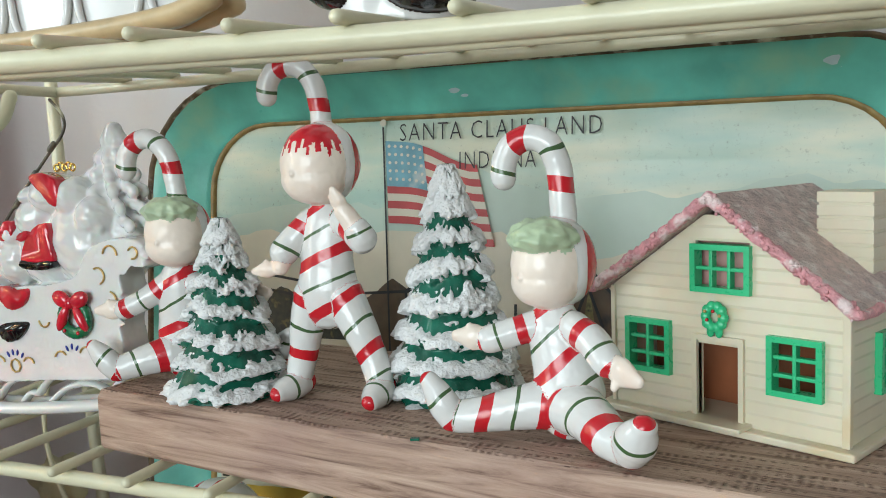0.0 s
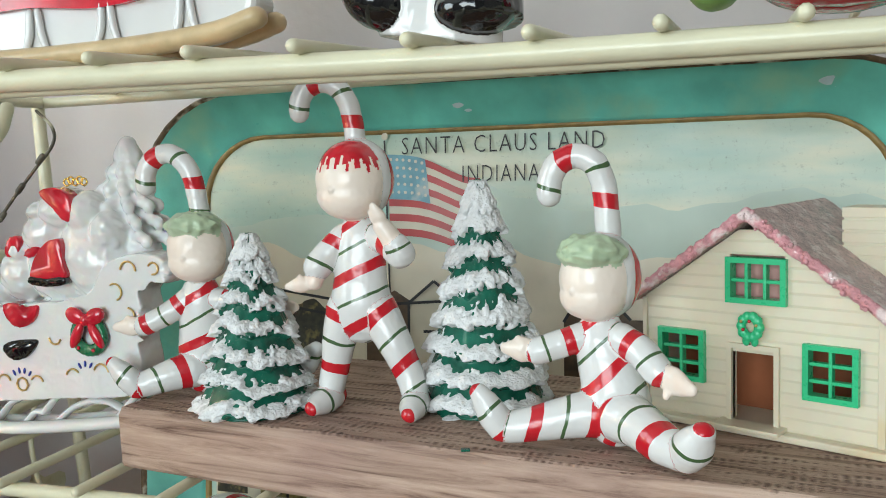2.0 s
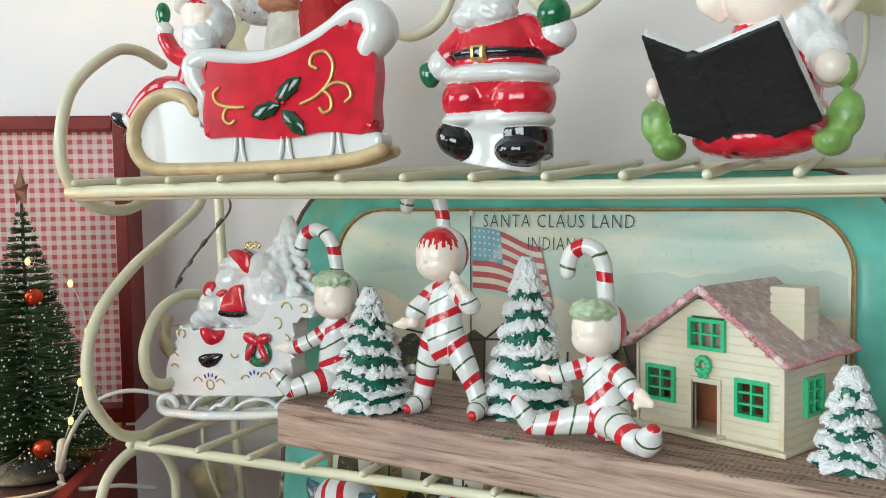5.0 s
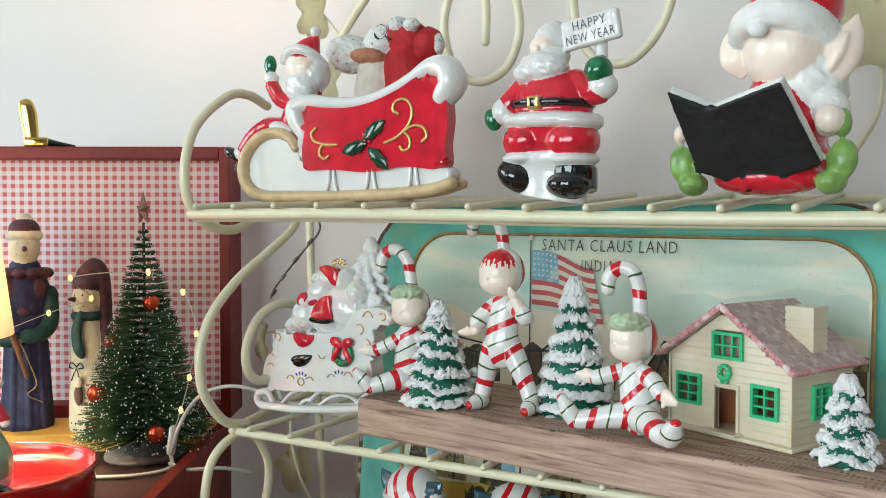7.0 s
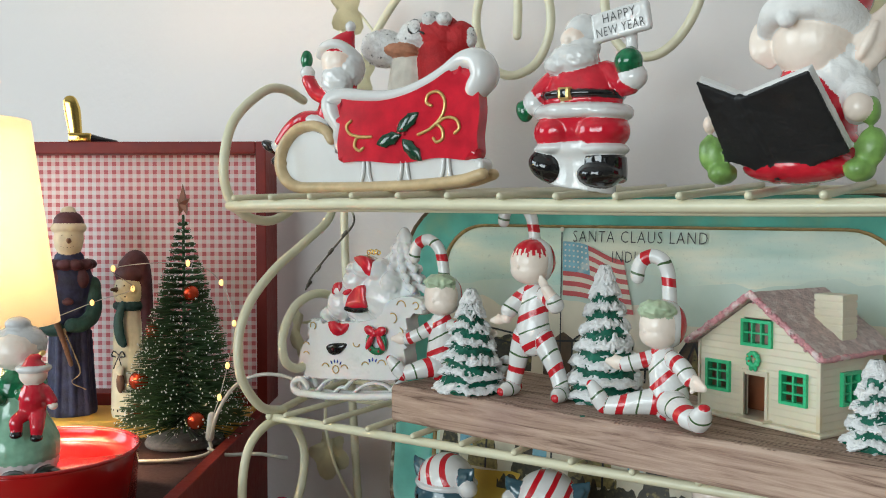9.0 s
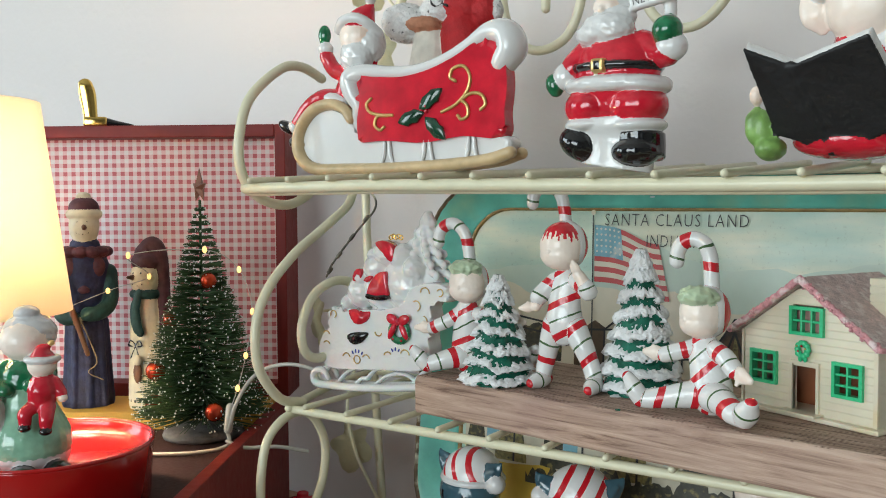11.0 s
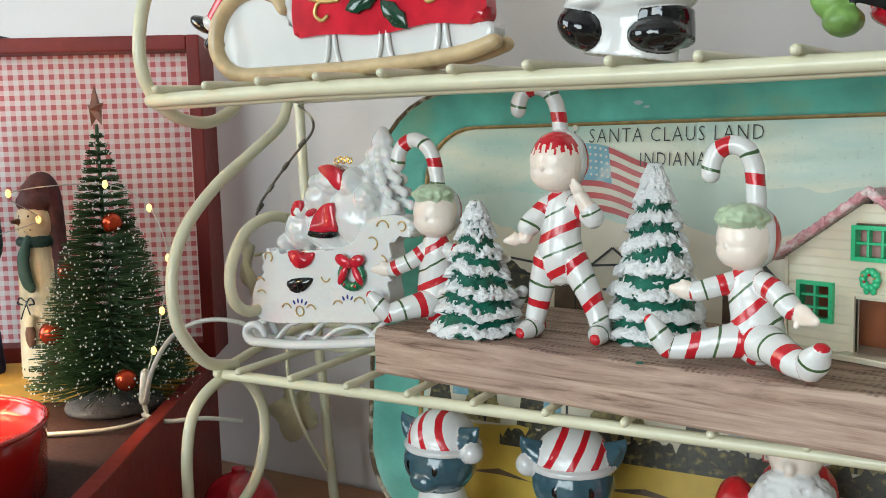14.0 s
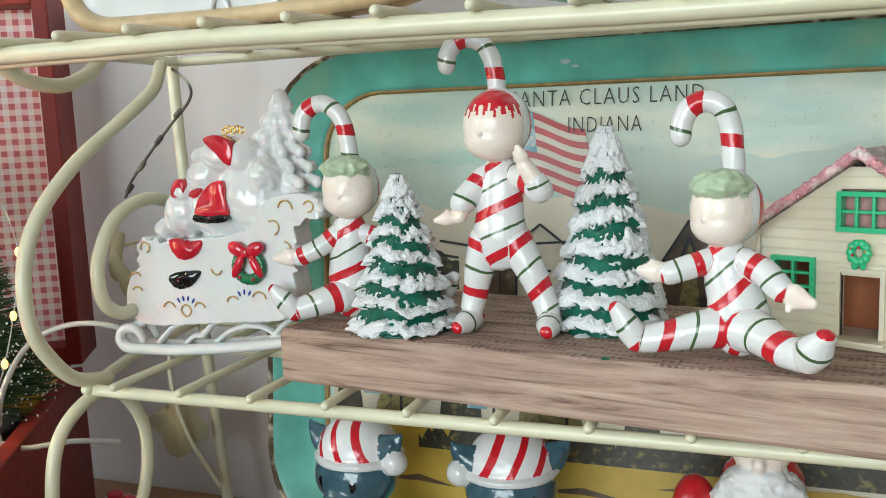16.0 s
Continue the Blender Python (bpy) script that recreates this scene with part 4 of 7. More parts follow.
# wreath over the door
bm = bm_new()
for i in range(10):
    a = 2 * math.pi * i / 10
    ball(bm, (0.0072 + 0.0036 * math.cos(a), -0.003, 0.0435 + 0.0042 * math.sin(a)), 0.0019 + 0.0004 * random.random(), seg=8, rings=6)
ball(bm, (0.0055, -0.003, 0.0378), (0.0016, 0.0012, 0.0022), seg=8, rings=6)
ball(bm, (0.009, -0.003, 0.0378), (0.0016, 0.0012, 0.0022), seg=8, rings=6)
wr = fused("wreath", bm, GPLAST, 0.0003, 2, house, "green moulded wreath with tiny red berries", 0.0001)
for dx, dz, mm in ((0.0005, 0.0025, RED_DEEP), (-0.002, -0.001, RED_DEEP), (0.0032, 0.001, GOLD), (-0.0028, 0.0022, GOLD)):
    bm = bm_new()
    ball(bm, (0.0072 + dx, -0.0051, 0.0435 + dz), 0.0007, seg=6, rings=5)
    part("berry", bm, mm, wr)
# roof slabs, pink sugared edges and chimney
ov, th = 0.0060, 0.0028
for sgn in (-1, 1):
    xe = UC + sgn * (UC - U0 + ov)
    ze = PEAK - slope * (UC - U0 + ov)
    bm = bm_new()
    n1, n2 = 14, 16
    g = [[None] * (n2 + 1) for _ in range(n1 + 1)]
    for i in range(n1 + 1):
        for j in range(n2 + 1):
            q = i / n1
            p = Vector((UC + (xe - UC) * q, -0.007 + (DEP + 0.014) * j / n2, PEAK + 0.0012 + (ze - PEAK) * q + th))
            p.z += 0.0006 * noise.noise(p * 300)
            g[i][j] = bm.verts.new(p)
    for i in range(n1):
        for j in range(n2):
            bm.faces.new((g[i][j], g[i + 1][j], g[i + 1][j + 1], g[i][j + 1]))
    bmesh.ops.recalc_face_normals(bm, faces=bm.faces[:])
    if sum(f.normal.z for f in bm.faces) < 0:
        bmesh.ops.reverse_faces(bm, faces=bm.faces[:])
    bmesh.ops.solidify(bm, geom=bm.faces[:], thickness=th)
    roof = part("roof", bm, ROOFM, house, "sugary pinkish brown glitter roof slope", smooth=False)
    bm = bm_new()
    rows = []
    for k in range(40):
        q = k / 39
        rows.append((UC + (xe - UC) * q, -0.0072, PEAK + 0.0026 + (ze - PEAK) * q + 0.0006 * random.uniform(-1, 1), 0.0019 + 0.0007 * random.random()))
    tube(bm, rows, n=1, seg=8)
    for k in range(110):
        q = random.random()
        ball(bm, (UC + (xe - UC) * q, -0.0078 + 0.0026 * random.uniform(-1, 1), PEAK + 0.0030 + (ze - PEAK) * q + 0.0018 * random.uniform(-1.4, 1)), random.uniform(0.0005, 0.0013), seg=6, rings=4)
    part("roof_edge", bm, PINKG, roof)
    bm = bm_new()
    tube(bm, [(xe, -0.007 + (DEP + 0.014) * k / 20, ze + 0.0026 + 0.0005 * random.uniform(-1, 1), 0.0016 + 0.0004 * random.random()) for k in range(21)], n=1, seg=8)
    part("roof_edge", bm, PINKG, roof)
bm = bm_new()
box(bm, (0.031, 0.030, 0.050), (0.051, 0.046, 0.0885), bevel=0.0006)
chim = part("chimney", bm, PLAST, house, "cream brick moulded chimney", smooth=False)
for k in range(7):
    bm = bm_new()
    box(bm, (0.0306, 0.0296, 0.0545 + 0.005 * k), (0.0514, 0.0464, 0.0585 + 0.005 * k), bevel=0.0003)
    part("brick_course", bm, PLAST, chim, smooth=False)
# ---------------- red box with gingham lid ----------------
REDBOX = mat("red_painted_wood", (0.20, 0.016, 0.012), 0.5, vary=0.25, scale=12, bump=0.0003, bump_scale=150, spec=0.3)
ORANGE_FLOOR = mat("yellow_box_lining", (0.62, 0.36, 0.06), 0.6, vary=0.1, scale=20)
GING = bpy.data.materials.new("red_gingham_cloth")
GING.use_nodes = True
nt, n_, b_ = GING.node_tree, GING.node_tree.nodes, GING.node_tree.nodes["Principled BSDF"]
tc_, sx_ = n_.new("ShaderNodeTexCoord"), n_.new("ShaderNodeSeparateXYZ")
nt.links.new(tc_.outputs["Object"], sx_.inputs["Vector"])
halves = []
for ax in ("X", "Z"):
    d_, fr_, gt_ = n_.new("ShaderNodeMath"), n_.new("ShaderNodeMath"), n_.new("ShaderNodeMath")
    d_.operation, fr_.operation, gt_.operation = "MULTIPLY", "FRACT", "GREATER_THAN"
    d_.inputs[1].default_value = 1 / 0.0098
    gt_.inputs[1].default_value = 0.5
    nt.links.new(sx_.outputs[ax], d_.inputs[0])
    nt.links.new(d_.outputs[0], fr_.inputs[0])
    nt.links.new(fr_.outputs[0], gt_.inputs[0])
    halves.append(gt_)
ad_, hf_ = n_.new("ShaderNodeMath"), n_.new("ShaderNodeMath")
ad_.operation, hf_.operation = "ADD", "MULTIPLY"
hf_.inputs[1].default_value = 0.5
nt.links.new(halves[0].outputs[0], ad_.inputs[0])
nt.links.new(halves[1].outputs[0], ad_.inputs[1])
nt.links.new(ad_.outputs[0], hf_.inputs[0])
rp_ = n_.new("ShaderNodeValToRGB")
rp_.color_ramp.interpolation = "CONSTANT"
els = rp_.color_ramp.elements
els[0].position, els[0].color = 0.0, (0.86, 0.81, 0.80, 1)
els[1].position, els[1].color = 0.8, (0.62, 0.17, 0.19, 1)
e_ = els.new(0.3)
e_.color = (0.84, 0.59, 0.60, 1)
nt.links.new(hf_.outputs[0], rp_.inputs["Fac"])
nt.links.new(rp_.outputs["Color"], b_.inputs["Base Color"])
b_.inputs["Roughness"].default_value = 0.85
we_, bp_ = n_.new("ShaderNodeTexNoise"), n_.new("ShaderNodeBump")
we_.inputs["Scale"].default_value = 900
nt.links.new(tc_.outputs["Object"], we_.inputs["Vector"])
nt.links.new(we_.outputs["Fac"], bp_.inputs["Height"])
bp_.inputs["Distance"].default_value = 0.0004
nt.links.new(bp_.outputs["Normal"], b_.inputs["Normal"])

# local frame: origin at the foot of the lid's front right edge, x to the right along the lid, y back
BOX_M = pose(-0.604, 0.474, TABLE_Z, 0, 0, 31.8)
crate = thing("red_box", BOX_M, "open red wooden box with gingham lined lid standing up", "box")
RIM = 1.012 - TABLE_Z
LIDTOP = 1.325 - TABLE_Z
BW, BD, BT = 0.46, 0.40, 0.012
lid = new("lid")
lid.parent = crate
for name, lo, hi in (("lid_side", (-BT, 0, RIM + 0.002), (0, 0.062, LIDTOP)), ("lid_side", (-BW, 0, RIM + 0.002), (-BW + BT, 0.062, LIDTOP)), ("lid_top", (-BW + BT, 0, LIDTOP - 0.014), (-BT, 0.062, LIDTOP)), ("lid_bottom", (-BW + BT, 0, RIM + 0.002), (-BT, 0.062, RIM + 0.018))):
    bm = bm_new()
    box(bm, lo, hi, bevel=0.0012)
    part(name, bm, REDBOX, lid, smooth=False)
bm = bm_new()
box(bm, (-BW + BT, 0.028, RIM + 0.018), (-BT, 0.034, LIDTOP - 0.014))
part("gingham_lining", bm, GING, lid, "red and white gingham cloth lining", smooth=False)
for name, lo, hi in (("box_side", (-BT, -BD, 0.001), (0, 0.0, RIM)), ("box_side", (-BW, -BD, 0.001), (-BW + BT, 0.0, RIM)), ("box_front", (-BW + BT, -BD, 0.001), (-BT, -BD + BT, RIM)), ("box_back", (-BW + BT, -0.001, 0.001), (-BT, 0.012, RIM))):
    bm = bm_new()
    box(bm, lo, hi, bevel=0.0012)
    part(name, bm, REDBOX, crate, smooth=False)
bm = bm_new()
box(bm, (-BW + BT, -0.085, 0.126), (-BT, -0.0025, 1.016 - TABLE_Z), bevel=0.001)
part("ledge", bm, ORANGE_FLOOR, crate, "yellow lined ledge along the lid", smooth=False)
FLOOR_Z = 0.998
bm = bm_new()
box(bm, (-BW + BT, -BD + BT, FLOOR_Z - TABLE_Z - 0.01), (-BT, -0.002, FLOOR_Z - TABLE_Z))
# near-black red: shade inside the box is put into the lining's colour
part("box_lining", bm, mat("shaded_red_lining", (0.030, 0.008, 0.006), 0.7, vary=0.2, scale=30), crate, "dark red lining with the box's shade in its colour", smooth=False)

# ---------------- figurines on the plank ----------------
DOLL = [CANDY, SKIN, HAIR_GREEN, HAIR_RED, GLAZE]


def figurine(name, bm, mats, base, label, category, group="", voxel=0.0008):
    """One mesh with its origin at its foot."""
    bmesh.ops.translate(bm, verts=bm.verts[:], vec=-Vector(base))
    ob = fused(name, bm, mats, voxel)
    ob.location = base
    return tagged(ob, label, category, group)


def head(bm, c, r, hair, fringe=0.42, turn=0.0, points=7):
    """A glazed head in a hood: plain face in front with a button nose, painted fringe, striped hood behind."""
    spin = pose(0, 0, 0, 0, 0, turn)

    def paint(d):
        a = math.atan2(d.x, -d.y)
        saw = abs(((points * a / 3.1416) % 1.0) - 0.5) * 2
        edge = fringe + (0.42 * (saw - 0.5) if hair == 3 else 0.16 * (abs(math.sin(points * (a + 0.3))) - 0.5)) - 0.10 * abs(math.sin(a))
        if d.y > 0.34:
            return 0
        return hair if d.z > edge else 1

    def at(x, y, z):
        return Vector(c) + spin.to_3x3() @ Vector((x * r[0], y * r[1], z * r[2]))
    ball(bm, c, r, 1, seg=72, rings=52, rot=spin, paint=paint, along=lambda d: 0.010)
    ball(bm, at(0, -0.14, -0.36), (r[0] * 0.94, r[1] * 0.86, r[2] * 0.62), 1, seg=32, rings=20, rot=spin)
    ball(bm, at(0, -0.99, -0.20), (r[0] * 0.09, r[1] * 0.08, r[2] * 0.08), 1, seg=12, rings=8)
    ball(bm, at(0, 0.30, 0.02), (r[0] * 1.05, r[1] * 0.92, r[2] * 1.02), 0, seg=40, rings=28, rot=spin, along=lambda d: 0.0175 + 0.010 * d.y + 0.006 * d.x)


def cane(bm, pts, r, start=0.0087):
    tube(bm, [(*p, r) for p in pts], 0, seg=22, n=8, slant=0.0010, start=start, pace=0.86)


def mitt(bm, wrist, tip, r, thumb=(0, 0, 0.004)):
    """A bare hand: flattened palm that narrows to the wrist, with a thumb."""
    w, t = Vector(wrist), Vector(tip)
    m = w.lerp(t, 0.55)
    tube(bm, [(*w, r * 0.80), (*w.lerp(t, 0.3), r), (*m, r * 1.08), (*t, r * 0.55)], 1, seg=16, n=4, flat=0.62)
    th = Vector(thumb)
    tube(bm, [(*w.lerp(t, 0.35), r * 0.42), (*(w.lerp(t, 0.6) + th), r * 0.34)], 1, seg=10, n=3)


def boot(bm, heel, toe, r, spot=0.002):
    """A stockinged foot from heel to toe; the toe is tipped with paint."""
    h, t = Vector(heel), Vector(toe)
    tube(bm, [(*t, r * 0.62), (*t.lerp(h, 0.3), r * 0.86), (*t.lerp(h, 0.65), r), (*h, r * 0.92)], 0, seg=24, n=5, flat=0.92, start=spot, slant=0.001)


# standing one
bm = bm_new()
cane(bm, [(-0.2120, 0.336, 1.2325), (-0.2112, 0.336, 1.2380), (-0.2078, 0.337, 1.2432), (-0.2012, 0.338, 1.2455), (-0.1945, 0.339, 1.2430), (-0.1900, 0.340, 1.2365), (-0.1879, 0.340, 1.2285), (-0.1868, 0.340, 1.2180)], 0.0047)
head(bm, (-0.1868, 0.334, 1.2015), (0.0160, 0.0160, 0.0178), 3, 0.46, -10, 10)
tube(bm, [(-0.1862, 0.338, 1.1850, 0.0062), (-0.1862, 0.338, 1.1785, 0.0098), (-0.1864, 0.338, 1.1690, 0.0116), (-0.1868, 0.338, 1.1570, 0.0126), (-0.1870, 0.338, 1.1480, 0.0140), (-0.1870, 0.338, 1.1410, 0.0138)], 0, seg=32, slant=0.0062, flat=0.78, start=0.0195)
tube(bm, [(-0.1945, 0.338, 1.1430, 0.0094), (-0.1985, 0.337, 1.1280, 0.0078), (-0.2010, 0.337, 1.1160, 0.0067), (-0.2030, 0.336, 1.1070, 0.0063)], 0, seg=22, slant=-0.0006, start=0.0145)
tube(bm, [(-0.1795, 0.338, 1.1430, 0.0094), (-0.1710, 0.337, 1.1280, 0.0078), (-0.1655, 0.337, 1.1160, 0.0067), (-0.1622, 0.336, 1.1070, 0.0063)], 0, seg=22, slant=0.0022, start=0.0135)
boot(bm, (-0.2034, 0.3385, 1.1020), (-0.2052, 0.3215, 1.1005), 0.0068, 0.0030)
boot(bm, (-0.1618, 0.3385, 1.1020), (-0.1588, 0.3210, 1.1005), 0.0068, 0.0030)
tube(bm, [(-0.1935, 0.337, 1.1765, 0.0058), (-0.2000, 0.334, 1.1690, 0.0064), (-0.2045, 0.331, 1.1630, 0.0066)], 0, seg=20, slant=0.0016, start=0.0160)
tube(bm, [(-0.2045, 0.331, 1.1625, 0.0048), (-0.2055, 0.329, 1.1565, 0.0040)], 1, seg=14, n=3)
mitt(bm, (-0.2058, 0.3285, 1.1560), (-0.2165, 0.325, 1.1548), 0.0034, (0.001, 0, 0.004))
tube(bm, [(-0.1790, 0.337, 1.1770, 0.0056), (-0.1700, 0.332, 1.1735, 0.0062), (-0.1625, 0.328, 1.1690, 0.0064), (-0.1635, 0.326, 1.1730, 0.0058)], 0, seg=20, slant=0.0012, start=0.0085)
tube(bm, [(-0.1640, 0.326, 1.1735, 0.0050), (-0.1690, 0.324, 1.1815, 0.0042)], 1, seg=14, n=3)
mitt(bm, (-0.1690, 0.3235, 1.1815), (-0.1712, 0.3200, 1.1905), 0.0036, (-0.003, 0, 0.001))
figurine("candy_cane_figurine", bm, DOLL, (-0.186, 0.336, PLANK_TOP), "glazed ceramic figurine standing in candy stripes, red painted hair", "figurine", "candy cane figurines", 0.0006)

# sitting one beside the house
bm = bm_new()
cane(bm, [(-0.0950, 0.318, 1.1940), (-0.0942, 0.318, 1.2005), (-0.0908, 0.318, 1.2062), (-0.0842, 0.319, 1.2088), (-0.0775, 0.319, 1.2058), (-0.0742, 0.320, 1.1990), (-0.0731, 0.320, 1.1900), (-0.0722, 0.320, 1.1770)], 0.0050)
head(bm, (-0.0762, 0.313, 1.1615), (0.0140, 0.0150, 0.0165), 2, 0.46, -30, 4)
ball(bm, (-0.0775, 0.3085, 1.1722), (0.0128, 0.0125, 0.0072), 2, seg=32, rings=18, lump=0.22, lump_scale=260)
tube(bm, [(-0.0752, 0.314, 1.1480, 0.0058), (-0.0750, 0.314, 1.1410, 0.0094), (-0.0732, 0.313, 1.1300, 0.0112), (-0.0708, 0.312, 1.1210, 0.0124), (-0.0695, 0.311, 1.1130, 0.0136), (-0.0692, 0.310, 1.1085, 0.0120)], 0, seg=32, slant=0.0068, flat=0.86, start=0.0210)
tube(bm, [(-0.0825, 0.312, 1.1385, 0.0058), (-0.0920, 0.309, 1.1355, 0.0056), (-0.0985, 0.307, 1.1335, 0.0055)], 0, seg=18, start=0.0130, pace=1.3)
mitt(bm, (-0.0990, 0.307, 1.1335), (-0.1105, 0.304, 1.1350), 0.0047, (0.0, 0, 0.004))
tube(bm, [(-0.0670, 0.310, 1.1390, 0.0060), (-0.0590, 0.305, 1.1350, 0.0060), (-0.0525, 0.301, 1.1285, 0.0058)], 0, seg=18, start=0.0110, pace=1.3)
mitt(bm, (-0.0525, 0.301, 1.1282), (-0.0405, 0.293, 1.1245), 0.0050, (-0.004, 0, -0.005))
tube(bm, [(-0.0720, 0.309, 1.1100, 0.0100), (-0.0850, 0.306, 1.1085, 0.0085), (-0.0980, 0.303, 1.1060, 0.0070), (-0.1100, 0.301, 1.1040, 0.0062)], 0, seg=24, slant=0.0030, start=0.0120, flat=0.95)
boot(bm, (-0.1125, 0.300, 1.1040), (-0.1210, 0.299, 1.1180), 0.0062, 0.0032)
tube(bm, [(-0.0670, 0.306, 1.1100, 0.0104), (-0.0590, 0.299, 1.1085, 0.0090), (-0.0510, 0.291, 1.1055, 0.0078), (-0.0440, 0.2865, 1.1035, 0.0066)], 0, seg=24, slant=-0.0020, start=0.0170)
boot(bm, (-0.0415, 0.2850, 1.1035), (-0.0362, 0.2790, 1.1130), 0.0076, 0.0034)
figurine("candy_cane_figurine", bm, DOLL, (-0.074, 0.300, PLANK_TOP), "glazed ceramic figurine sitting in candy stripes, pale green hair", "figurine", "candy cane figurines", 0.0006)

# sitting one behind the small tree
bm = bm_new()
cane(bm, [(-0.3020, 0.342, 1.2015), (-0.3012, 0.342, 1.2085), (-0.2972, 0.343, 1.2145), (-0.2892, 0.344, 1.2172), (-0.2808, 0.344, 1.2125), (-0.2765, 0.345, 1.2035), (-0.2742, 0.346, 1.1860)], 0.0049)
head(bm, (-0.2748, 0.343, 1.1705), (0.0148, 0.0150, 0.0168), 2, 0.50, 4, 4)
ball(bm, (-0.2748, 0.3400, 1.1818), (0.0135, 0.0130, 0.0068), 2, seg=32, rings=18, lump=0.22, lump_scale=260)
tube(bm, [(-0.2765, 0.346, 1.1560, 0.0060), (-0.2775, 0.347, 1.1490, 0.0096), (-0.2785, 0.348, 1.1370, 0.0112), (-0.2795, 0.349, 1.1250, 0.0124), (-0.2805, 0.350, 1.1130, 0.0130), (-0.2805, 0.350, 1.1080, 0.0118)], 0, seg=30, slant=0.0066, flat=0.86, start=0.0120)
tube(bm, [(-0.2840, 0.344, 1.1450, 0.0056), (-0.2930, 0.339, 1.1380, 0.0055), (-0.3030, 0.335, 1.1330, 0.0053)], 0, seg=18, start=0.0135, pace=1.3)
mitt(bm, (-0.3030, 0.335, 1.1330), (-0.3165, 0.331, 1.1325), 0.0046, (0.0, 0, 0.004))
tube(bm, [(-0.2690, 0.347, 1.1450, 0.0056), (-0.2530, 0.352, 1.1405, 0.0055), (-0.2400, 0.353, 1.1385, 0.0053)], 0, seg=18, start=0.0135, pace=1.3)
mitt(bm, (-0.2400, 0.353, 1.1385), (-0.2275, 0.350, 1.1410), 0.0046, (0.0, 0, 0.004))
tube(bm, [(-0.2820, 0.343, 1.1100, 0.0092), (-0.2910, 0.336, 1.1080, 0.0078), (-0.3020, 0.330, 1.1045, 0.0064)], 0, seg=22, slant=0.0022, start=0.0110)
boot(bm, (-0.3052, 0.328, 1.1035), (-0.3145, 0.324, 1.1155), 0.0064, 0.0032)
tube(bm, [(-0.2740, 0.350, 1.1090, 0.0092), (-0.2560, 0.357, 1.1080, 0.0080), (-0.2330, 0.357, 1.1075, 0.0066)], 0, seg=22, slant=0.002, start=0.028)
boot(bm, (-0.2290, 0.356, 1.1085), (-0.2190, 0.353, 1.1200), 0.0062, 0.0080)
figurine("candy_cane_figurine", bm, DOLL, (-0.275, 0.352, PLANK_TOP), "glazed ceramic figurine sitting behind the small tree in candy stripes", "figurine", "candy cane figurines", 0.0006)

# snow covered ceramic trees
TREEG = mat("green_tree_glaze", (0.008, 0.105, 0.066), 0.25, vary=0.45, scale=120, coat=0.12, spec=0.35)
SNOW = mat("sparkling_white_snow", (0.84, 0.84, 0.835), 0.8, vary=0.06, scale=260, bump=0.0014, bump_scale=700)


def flocked_tree(at, h, r, tiers, seed, label, cover=0.0):
    t = thing("ceramic_tree", pose(*at), label, "ornament tree", "snowy ceramic trees")
    seg, rows = 150, 190

    def radius(a, q):
        """Skirt of drooping boughs, q from 0 at the foot to 1 at the tip."""
        f = (1 - q) * tiers + 0.55 * noise.noise(Vector((math.cos(a) * 1.4, math.sin(a) * 1.4, q * 2.5 + seed * 5))) + 0.16 * noise.noise(Vector((math.cos(a) * 6, math.sin(a) * 6, q * 9 + seed)))
        k = f - math.floor(f)
        env = r * (1 - q) ** 0.84 + 0.0018
        lob = 0.10 * noise.noise(Vector((math.cos(a) * 3.2, math.sin(a) * 3.2, math.floor(f) * 3.1 + seed)))
        drop = k if k < 0.86 else (1 - k) / 0.14 * 0.86
        return env * (0.87 + 0.17 * drop + lob * (0.4 + drop)), k

    for which in ("foliage", "snow"):
        bm = bm_new()
        grid = []
        for i in range(rows + 1):
            q = i / rows
            ring = []
            for j in range(seg):
                a = 2 * math.pi * j / seg
                rr, k = radius(a, q)
                z = h * q
                if which == "snow":
                    p3 = Vector((math.cos(a) * 3.0, math.sin(a) * 3.0, q * 14 + seed * 7))
                    mask = 0.47 - 1.75 * abs(k - 0.62) + 0.42 * noise.noise(p3) + 0.42 * noise.noise(p3 * 3.1) + 0.14 * noise.noise(p3 * 7.0) + cover + (0.6 if q > 0.80 else 0)
                    thick = 0.0030 * min(1, max(-0.9, mask * 3.0))
                    rr += thick * (0.6 + 0.5 * min(1, rr / (0.4 * r))) + (0.00045 * noise.noise(Vector((math.cos(a) * rr, math.sin(a) * rr, z)) * 620) if mask > 0 else -0.0004)
                    z -= 0.0007 * max(0, mask)
                ring.append(bm.verts.new((max(0.0003, rr) * math.cos(a), max(0.0003, rr) * math.sin(a), max(0.0, z))))
            grid.append(ring)
        for a, b in zip(grid, grid[1:]):
            for j in range(seg):
                bm.faces.new((a[j], a[(j + 1) % seg], b[(j + 1) % seg], b[j]))
        bm.faces.new(grid[-1])
        bm.faces.new(grid[0][::-1])
        part(which, bm, TREEG if which == "foliage" else SNOW, t, "" if which == "foliage" else "grainy white snow on the boughs")
    return t


flocked_tree((-0.2415, 0.3345, PLANK_TOP), 0.0830, 0.0262, 7.0, 1, "small green ceramic tree thick with white snow")
flocked_tree((-0.1365, 0.3600, PLANK_TOP), 0.1040, 0.0285, 8.0, 2, "tall green ceramic tree thick with white snow", 0.06)
flocked_tree((0.0580, 0.3120, PLANK_TOP), 0.0540, 0.0160, 5.0, 3, "tiny green ceramic tree beside the toy house", 0.08)

